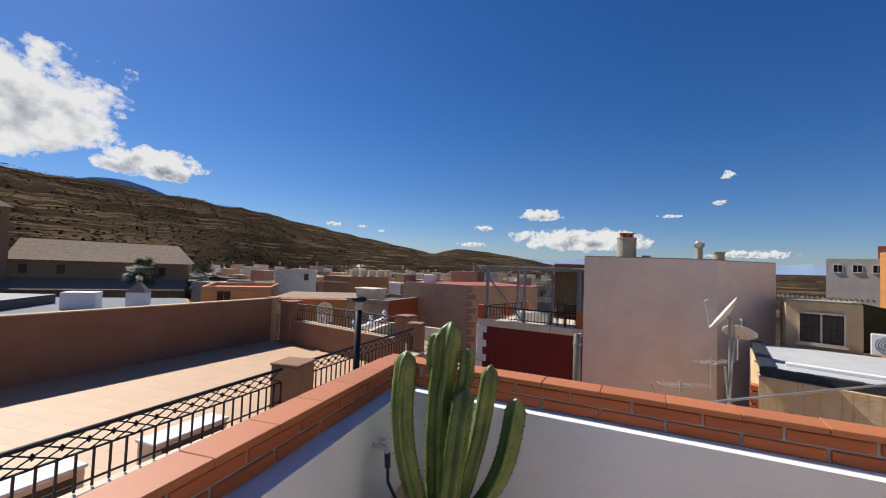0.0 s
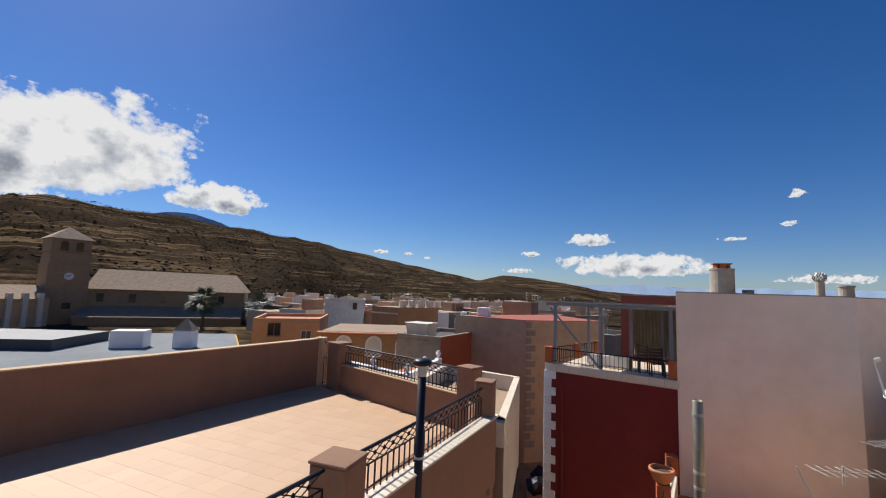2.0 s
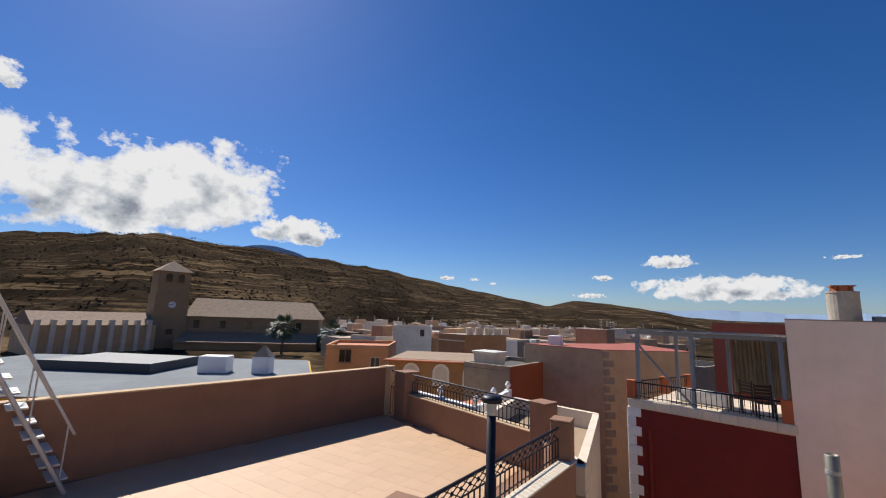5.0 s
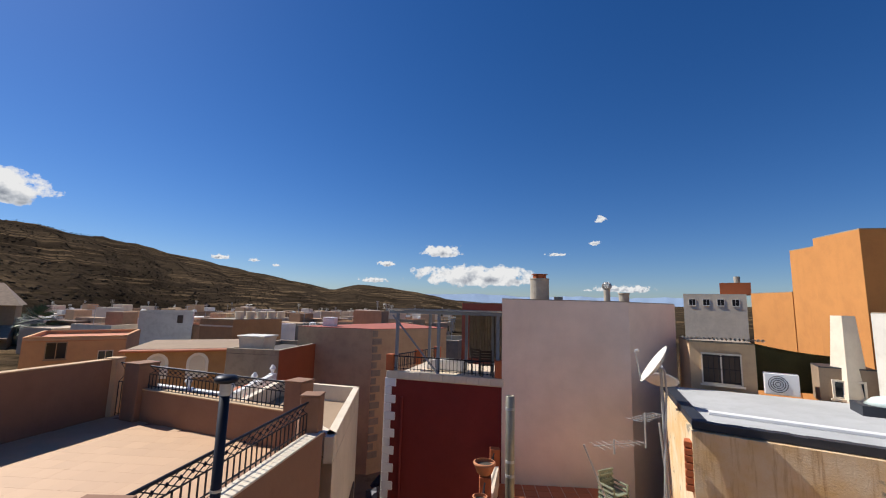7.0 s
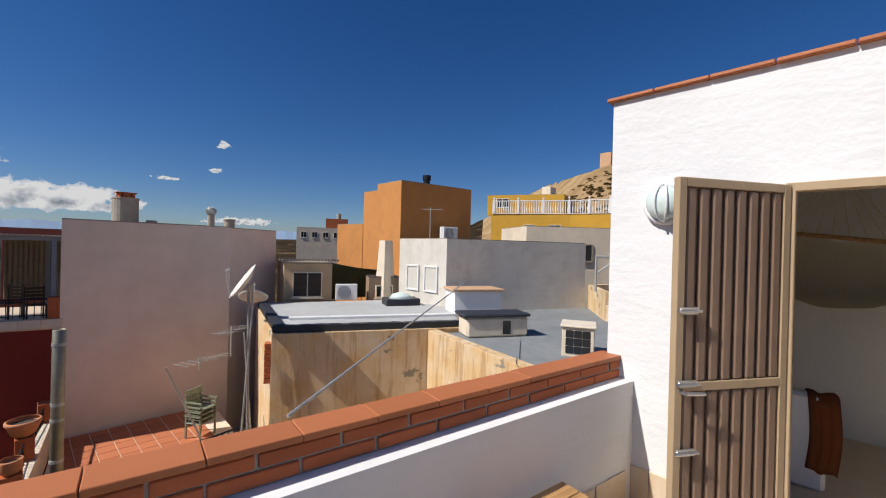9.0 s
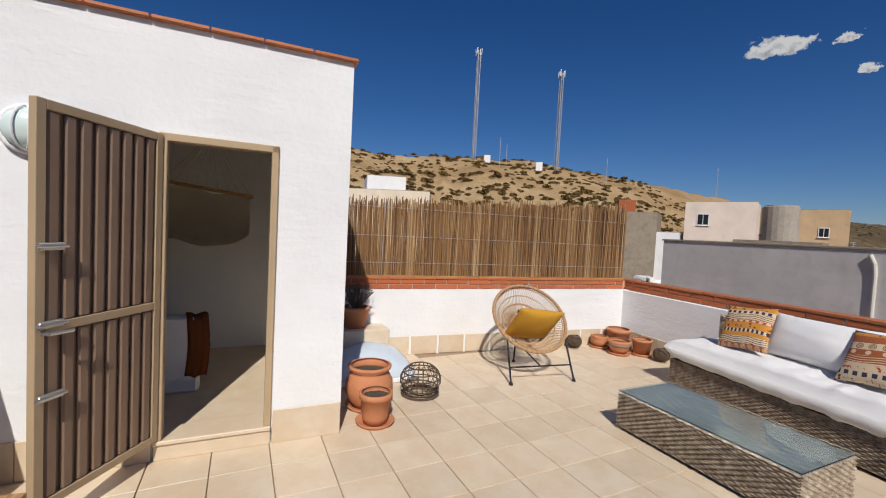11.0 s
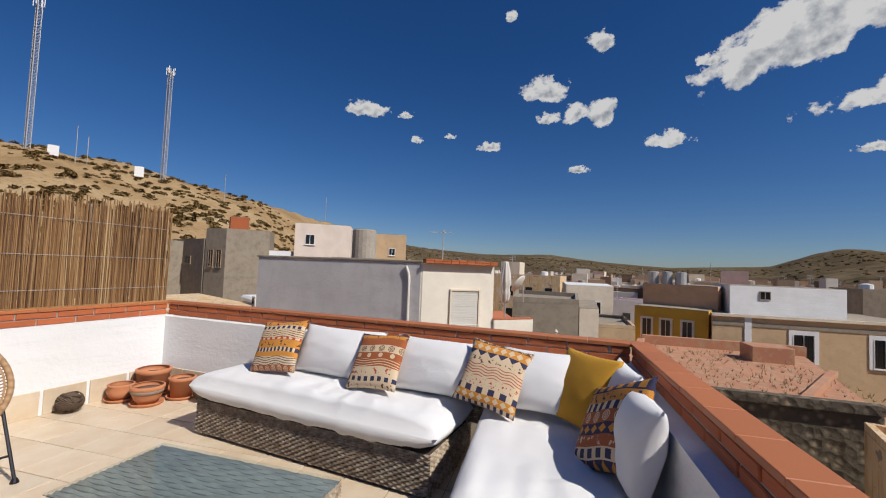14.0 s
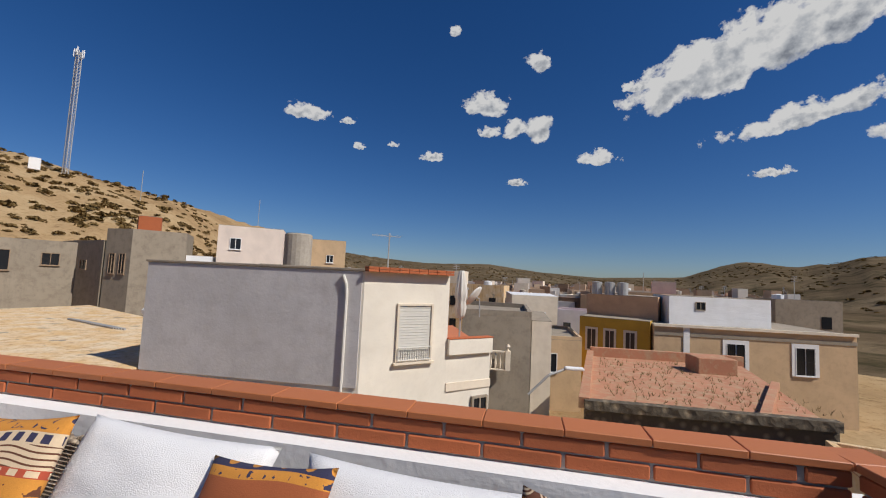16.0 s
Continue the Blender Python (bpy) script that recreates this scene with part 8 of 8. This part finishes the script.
# ---- masts on the hill ----
def mast(a, r, z0, z1, label):
    p = thing("radio_mast", label, "radio mast", pose(pol(a, r).x, pol(a, r).y, 0))
    w = 0.8
    bm = bmesh.new()
    cs = [(w * math.cos(q), w * math.sin(q)) for q in (0.3, 2.4, 4.5)]
    bm.free()
    for x, y in cs:
        bm = bmesh.new()
        tube(bm, (x, y, z0 - 3), (x, y, z1), 0.13, 5)
        part("leg", bm, STEEL, p)
    bm = bmesh.new()
    k, z = 0, z0
    while z < z1 - 1:
        for i in range(3):
            (x0, y0), (x1, y1) = cs[i], cs[(i + 1) % 3]
            tube(bm, (x0, y0, z), (x1, y1, z + 1.0), 0.07, 4)
            tube(bm, (x0, y0, z + 1.0), (x1, y1, z + 1.0), 0.03, 4)
        z += 1.0
    part("bracing", bm, STEEL, p)
    for i in range(6):
        bm = bmesh.new()
        q = i * 1.05
        box(bm, -0.15, 0.15, -0.1, 0.1, z1 - 1.6 - (i % 2) * 0.6, z1 + 0.8 - (i % 2) * 0.6, bevel=0.03)
        part("panel_antenna", bm, WHITEPAINT, p, m=pose(1.15 * math.cos(q), 1.15 * math.sin(q), 0, 0, 0, math.degrees(q) + 90))
    bm = bmesh.new()
    for i in range(6):
        q = i * 1.05
        tube(bm, (0, 0, z1 - 0.8), (1.15 * math.cos(q), 1.15 * math.sin(q), z1 - 0.8), 0.05, 4)
    part("head_frame", bm, STEEL, p)
    return p


RM = 165
mast(-30.1, RM, 1.5 + RM * math.tan(radians(9.8)), 1.5 + RM * math.tan(radians(23.4)), "tall lattice radio mast on the scrub hill")
mast(-41.2, RM, 1.5 + RM * math.tan(radians(8.6)), 1.5 + RM * math.tan(radians(20.7)), "lattice radio mast with a crown of antennas")
for a, wd in ((-32.0, 3.0), (-39.0, 2.6)):
    bm = bmesh.new()
    box(bm, -wd / 2, wd / 2, -1.2, 1.2, -2, 1.2, bevel=0.05)
    solid("equipment_cabin", bm, WHITEPAINT, "white equipment cabin beside the masts", "cabin", m=pose(pol(a, RM - 4).x, pol(a, RM - 4).y, 1.5 + RM * math.tan(radians(lookup(RIDGE, a))) - 1.2, 0, 0, a))
for a, el, hh in ((-33.7, 10.2, 8), (-34.6, 10.0, 6), (-47.5, 8.2, 6), (-59.5, 5.6, 9)):
    bm = bmesh.new()
    rz = 1.5 + (RM - 6) * math.tan(radians(el))
    tube(bm, (0, 0, rz - 4), (0, 0, rz + hh), 0.1, 5)
    solid("steel_pole", bm, STEEL, "thin steel pole on the ridge", "pole", m=pose(pol(a, RM - 6).x, pol(a, RM - 6).y, 0))

# ---- scrub ----
SCRUB = plain("olive_scrub", (0.18, 0.118, 0.048), 0.95, grain=10, vary=0.45, relief=0.8)
for soft in (SCRUB,):
    soft.node_tree.nodes["Principled BSDF"].inputs["Specular IOR Level"].default_value = 0.0

# Scrub colour is darkened along with the backlit slope under it.
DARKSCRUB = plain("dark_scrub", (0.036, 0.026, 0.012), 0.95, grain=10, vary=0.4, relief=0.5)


def bush_mesh(seed, n=70):
    """A low scrub clump: many small leafy blades on a mound."""
    q = random.Random(seed)
    bm = bmesh.new()
    for _ in range(n):
        a, el = q.uniform(0, 6.283), q.uniform(0.05, 1.5)
        d = Vector((math.cos(a) * math.cos(el), math.sin(a) * math.cos(el), math.sin(el) * 0.75))
        c = d * q.uniform(0.45, 1.0)
        s = q.uniform(0.16, 0.34)
        e1 = Vector((q.uniform(-1, 1), q.uniform(-1, 1), q.uniform(-1, 1))).normalized() * s
        e2 = e1.cross(Vector((q.uniform(-1, 1), q.uniform(-1, 1), q.uniform(-1, 1)))).normalized() * s
        bm.faces.new([bm.verts.new(c + e1), bm.verts.new(c + e2), bm.verts.new(c - e1), bm.verts.new(c - e2)])
    me = bpy.data.meshes.new("scrub_clump")
    bm.to_mesh(me)
    bm.free()
    return me


def scatter(name, label, n, az0, az1, r0, r1, size, seed, material, keep=None):
    """Clumps of scrub over the hillside, joined into one object."""
    q = random.Random(seed)
    protos2 = [np.array([v.co[:] for v in bush_mesh(seed + k).vertices]) for k in range(4)]
    V, Fc = [], []
    base = 0
    for _ in range(n):
        a, r = q.uniform(az0, az1), r0 + (r1 - r0) * q.random()
        if keep and not keep(a, r):
            continue
        s = size * q.uniform(0.45, 1.25)
        p = pol(a, r, terrain(a, r) - 0.1 * s)
        t = q.uniform(0, 6.283)
        rot = np.array([[math.cos(t), -math.sin(t), 0], [math.sin(t), math.cos(t), 0], [0, 0, 0.75]])
        pts = protos2[q.randrange(4)] @ rot.T * s + np.array(p[:])
        V.append(pts)
        for i in range(0, len(pts), 4):
            Fc.append((base + i, base + i + 1, base + i + 2, base + i + 3))
        base += len(pts)
    me = bpy.data.meshes.new(name)
    me.from_pydata(np.concatenate(V).tolist(), [], Fc)
    me.materials.append(material)
    return tagged(new(name, me), label, "scrub", kind="stuff")


scatter("scrub", "dry olive scrub scattered over the sandy hill", 1900, -66, 30, 75, 205, 1.25, 5, SCRUB)
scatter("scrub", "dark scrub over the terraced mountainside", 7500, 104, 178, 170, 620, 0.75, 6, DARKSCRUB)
scatter("scrub", "trees and scrub over the valley", 1500, -135, -66, 330, 1500, 3.0, 7, SCRUB)

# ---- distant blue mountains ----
# Blue of the distance haze is given to the mountains as surface colour.
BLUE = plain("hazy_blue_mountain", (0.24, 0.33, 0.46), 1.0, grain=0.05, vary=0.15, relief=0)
verts, faces = [], []
AR = [(a, 4300) for a in range(60, 161)]
for a, r in AR:
    el = 1.6 + 0.35 * noise.noise(Vector((a * 0.13, 0, 0))) + 0.22 * noise.noise(Vector((a * 0.5, 4, 0))) + (6.6 * math.exp(-((a - 146) / 12.0) ** 2) if a > 120 else 0)
    for d, k in ((-400, 0.0), (0, 1.0), (300, 0.6)):
        v = pol(a, r + d, -40 + (r * math.tan(radians(el)) + 42) * k)
        verts.append(v[:])
for i in range(len(AR) - 1):
    for j in range(2):
        faces.append((3 * i + j, 3 * i + 3 + j, 3 * i + 4 + j, 3 * i + j + 1))
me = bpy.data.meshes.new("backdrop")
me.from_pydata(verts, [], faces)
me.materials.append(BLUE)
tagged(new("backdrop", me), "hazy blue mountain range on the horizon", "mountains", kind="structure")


# ---- clouds ----
def cloud_build(seed, thin, aspect, grain):
    def build(t, b):
        t.nodes.remove(b)
        out = t.nodes["Material Output"]
        c = t.nodes.new("ShaderNodeTexCoord")
        v = t.nodes.new("ShaderNodeMapping")
        v.inputs["Location"].default_value = (seed * 3.7, seed * 1.3, seed)
        v.inputs["Scale"].default_value = (aspect * grain, grain, 1)
        t.links.new(c.outputs["Object"], v.inputs[0])
        s = t.nodes.new("ShaderNodeSeparateXYZ")
        t.links.new(c.outputs["Object"], s.inputs[0])

        def op(kind, a, d=0.0):
            q = t.nodes.new("ShaderNodeMath")
            q.operation = kind
            for i, w in enumerate((a, d)):
                if hasattr(w, "links"):
                    t.links.new(w, q.inputs[i])
                else:
                    q.inputs[i].default_value = w
            return q.outputs[0]

        low = op("MULTIPLY", op("LESS_THAN", s.outputs["Y"], -0.15), op("POWER", op("ABSOLUTE", op("ADD", s.outputs["Y"], 0.15)), 1.5))
        rad = op("POWER", op("ADD", op("POWER", op("ABSOLUTE", s.outputs["X"]), 2.0), op("POWER", op("ABSOLUTE", s.outputs["Y"]), 2.0)), 0.5)
        big, fine = noisy(t, v.outputs[0], 1.7, 9, 0.56), noisy(t, v.outputs[0], 6.5, 9, 0.62)
        edge = op("SUBTRACT", op("ADD", op("MULTIPLY", big, 1.9), op("MULTIPLY", fine, 0.42)), op("ADD", op("MULTIPLY", rad, 0.78), op("ADD", low, thin - 0.28)))
        alpha = ramp(t, edge, [(0.08, (0, 0, 0)), (0.17, (0.6, 0.6, 0.6)), (0.30, (1, 1, 1))])
        v2 = t.nodes.new("ShaderNodeVectorMath")
        v2.operation = "ADD"
        v2.inputs[1].default_value = (0.16, -0.22, 0)
        t.links.new(v.outputs[0], v2.inputs[0])
        # Sunlit tops and grey undersides are painted into the flat card's own glow.
        depth = op("SUBTRACT", noisy(t, v.outputs[0], 1.6, 7, 0.55), noisy(t, v2.outputs[0], 1.6, 7, 0.55))
        lit = op("SUBTRACT", op("ADD", op("ADD", op("MULTIPLY", depth, 1.7), 0.84), op("MULTIPLY", s.outputs["Y"], 0.25)), op("MULTIPLY", edge, 0.42))
        col = ramp(t, lit, [(0.15, (0.32, 0.35, 0.41)), (0.42, (0.64, 0.67, 0.72)), (0.70, (1.0, 1.0, 1.0))])
        e, tr, mx = t.nodes.new("ShaderNodeEmission"), t.nodes.new("ShaderNodeBsdfTransparent"), t.nodes.new("ShaderNodeMixShader")
        e.inputs["Strength"].default_value = 0.62
        t.links.new(col, e.inputs[0]), t.links.new(alpha, mx.inputs[0])
        t.links.new(tr.outputs[0], mx.inputs[1]), t.links.new(e.outputs[0], mx.inputs[2]), t.links.new(mx.outputs[0], out.inputs[0])

    return build


bm = bmesh.new()
bmesh.ops.create_grid(bm, x_segments=1, y_segments=1, size=1.25)
for k, (a, el, wa, he, thin, *lean) in enumerate((
    (163.0, 11.6, 21.0, 8.0, 0.55, 0), (174.5, 20.8, 5.0, 2.6, 0.64), (152.9, 13.6, 10.5, 9.6, 0.60, 0), (142.6, 9.9, 8.0, 2.9, 0.57), (122.1, 5.2, 1.6, 0.55, 0.6), (118.3, 5.1, 0.9, 0.35, 0.6), (115.7, 4.6, 0.7, 0.3, 0.62), (101.5, 5.5, 1.7, 0.65, 0.6),
    (93.5, 7.4, 4.2, 1.5, 0.6), (88.5, 3.9, 13.0, 2.6, 0.58), (78.0, 7.2, 2.2, 0.45, 0.7), (72.2, 11.7, 1.4, 0.9, 0.72), (103.0, 3.2, 3.0, 0.6, 0.62), (70.0, 2.6, 6.0, 0.8, 0.62), (73.0, 8.6, 1.1, 0.6, 0.74),
    (-63.9, 20.6, 4.6, 1.9, 0.66), (-71.1, 17.3, 1.3, 0.9, 0.64), (-75.8, 18.0, 1.4, 0.6, 0.62), (-81.5, 16.6, 3.0, 1.2, 0.68), (-88.8, 23.3, 4.4, 2.6, 0.56), (-93.0, 20.6, 3.0, 2.2, 0.6, 20), (-96.6, 20.1, 2.6, 2.8, 0.62, 30), (-89.4, 20.2, 2.4, 1.4, 0.64), (-103.8, 16.4, 4.0, 1.7, 0.6),
    (-93.5, 13.6, 2.2, 0.9, 0.66), (-95.9, 28.4, 2.6, 2.2, 0.68), (-83.9, 32.0, 1.4, 1.1, 0.66), (-121.5, 26.0, 18.0, 5.6, 0.52, 15), (-125.5, 18.5, 12.0, 2.2, 0.62, 8), (-122.3, 13.2, 3.2, 1.0, 0.7), (-108.6, 24.6, 2.6, 1.2, 0.68), (-69.5, 20.3, 1.7, 0.9, 0.7), (-136.0, 16.0, 8.0, 3.0, 0.6),
)):
    d = 3600.0
    m = look((0, 0, 1.6), Vector((0, 0, 1.6)) + pol(a, d * math.cos(radians(el)), d * math.sin(radians(el))))
    m.translation = Vector((0, 0, 1.6)) + pol(a, d * math.cos(radians(el)), d * math.sin(radians(el)))
    me = bpy.data.meshes.new("cloud")
    bm.to_mesh(me)
    me.materials.append(mat("glowing_cloud_card", cloud_build(k + 1.0, thin, wa / he * 0.8, 1.0 if he > 4 else 0.6)))
    c = tagged(new("cloud", me), "white cumulus cloud in a deep blue sky", "cloud", "clouds", "structure")
    c.matrix_basis = m @ Matrix.Rotation(radians(lean[0] if lean else 0), 4, "Z") @ Matrix.Diagonal((d * math.tan(radians(wa / 2)) * 1.3, d * math.tan(radians(he / 2)) * 1.45, 1, 1))
    c.visible_shadow = False
bm.free()

# ---- bricks and coping of the parapets, floor tiles: shared meshes ----
def chipped(w, d, h, seed, bevel=0.005):
    bm = bmesh.new()
    box(bm, -w / 2, w / 2, 0, d, 0, h, bevel=bevel)
    for v in bm.verts:
        v.co += Vector((1, 1, 1)) * 0.0022 * noise.noise(v.co * 40 + Vector((seed, 0, 0)))
    return bm


half_mesh = mesh_of("brick", chipped(0.137, 0.112, 0.054, 9), BRICK)
tile_meshes = []
for k in range(3):
    bm = bmesh.new()
    box(bm, -0.1715, 0.1715, -0.1715, 0.1715, -0.012, 0.0, bevel=0.0025)
    tile_meshes.append(mesh_of("tile", bm, TILE))
bm = bmesh.new()
box(bm, -0.168, 0.168, -0.013, -0.001, 0.0, 0.225, bevel=0.003)
base_mesh = mesh_of("base_tile", bm, TILE)
rr = random.Random(5)
for key in ("front", "left", "back", "right"):
    w, n = WALLS[key]
    count = int(n / 0.30)
    pitch = n / count
    brick_meshes = [mesh_of("brick", chipped(pitch - 0.012, 0.112, 0.053, k), BRICK) for k in range(6)]
    cap_meshes = [mesh_of("coping_tile", chipped(pitch - 0.003, 0.158, 0.028, 20 + k, 0.003), CAP) for k in range(4)]
    for row in range(2):
        for k in range(count + row):
            x = (k + 0.5 - 0.5 * row) * pitch
            if x < 0.14 or x > n - 0.14:
                continue
            ob = piece("brick", rr.choice(brick_meshes), w, pose(x + rr.uniform(-0.002, 0.002), 0.008 + rr.uniform(-0.002, 0.002), 0.801 + row * 0.062, 0, 0, rr.uniform(-0.4, 0.4)))
        for x in ((0.07, n - 0.07) if row == 1 else ()):
            piece("brick", half_mesh, w, pose(x, 0.008, 0.801 + row * 0.062))
    for k in range(count):
        piece("coping_tile", rr.choice(cap_meshes), w, pose((k + 0.5) * pitch, rr.uniform(-0.0012, 0.0012), 0.922 + rr.uniform(-0.0006, 0.0006), 0, 0, rr.uniform(-0.12, 0.12)))
    bm = bmesh.new()
    box(bm, -0.16, -0.001, 0.0, 0.158, 0.921, 0.949, bevel=0.005)
    part("corner_tile", bm, CAP, w)
    nb_tiles = int((n - 0.18) / 0.34)
    for k in range(nb_tiles):
        piece("base_tile", base_mesh, w, pose(0.09 + (k + 0.5) * (n - 0.18) / nb_tiles, -0.089, 0.0))


def inside(x, y):
    """Whether a floor tile's centre lies on the terrace."""
    front = 0.62 - 0.1667 * x
    back = -6.10 - 0.096 * x
    return 0.0 < x < 5.42 + 0.11 * min(0.0, y + 2.05) and back + 0.02 < y < front + 0.1 and not (x > 3.85 and y > -1.98)


PITCH = 0.35
for i in range(17):
    for j in range(23):
        x, y = 0.03 + i * PITCH, -6.95 + j * PITCH
        if inside(x, y):
            piece("tile", rr.choice(tile_meshes), floor, pose(x, y, rr.uniform(-0.001, 0.0), rr.uniform(-0.1, 0.1), rr.uniform(-0.1, 0.1), 90 * rr.randrange(4)))
bm = bmesh.new()
box(bm, -0.1938, 0.1938, -0.1938, 0.1938, -0.011, 0.0)
nt = mesh_of("tile", bm, PEACHTILE)
o = nb.matrix_basis.translation
cnt = 0
for i in range(20):
    for j in range(32):
        x, y = -9.7 + i * 0.39, -0.9 + j * 0.39
        left = -10.1 + 0.126 * (y - 2.7)
        right = -2.93 + 0.075 * y
        if left < x < right and y < 10.55 - 0.36 * (x + 9.0) and cnt < 300 and y > 2.2:
            piece("tile", nt, nb, pose(x - o.x, y - o.y, NF))
            cnt += 1
bm = bmesh.new()
for i in range(20):
    for j in range(8):
        x, y = -9.7 + i * 0.39, -0.9 + j * 0.39
        if x < -2.93 + 0.075 * y and x > -10.1 + 0.126 * (y - 2.7) and y <= 2.2:
            box(bm, x - o.x - 0.1938, x - o.x + 0.1938, y - o.y - 0.1938, y - o.y + 0.1938, NF - 0.011, NF)
tagged(part("far_tiles", bm, PEACHTILE, nb), kind="stuff")
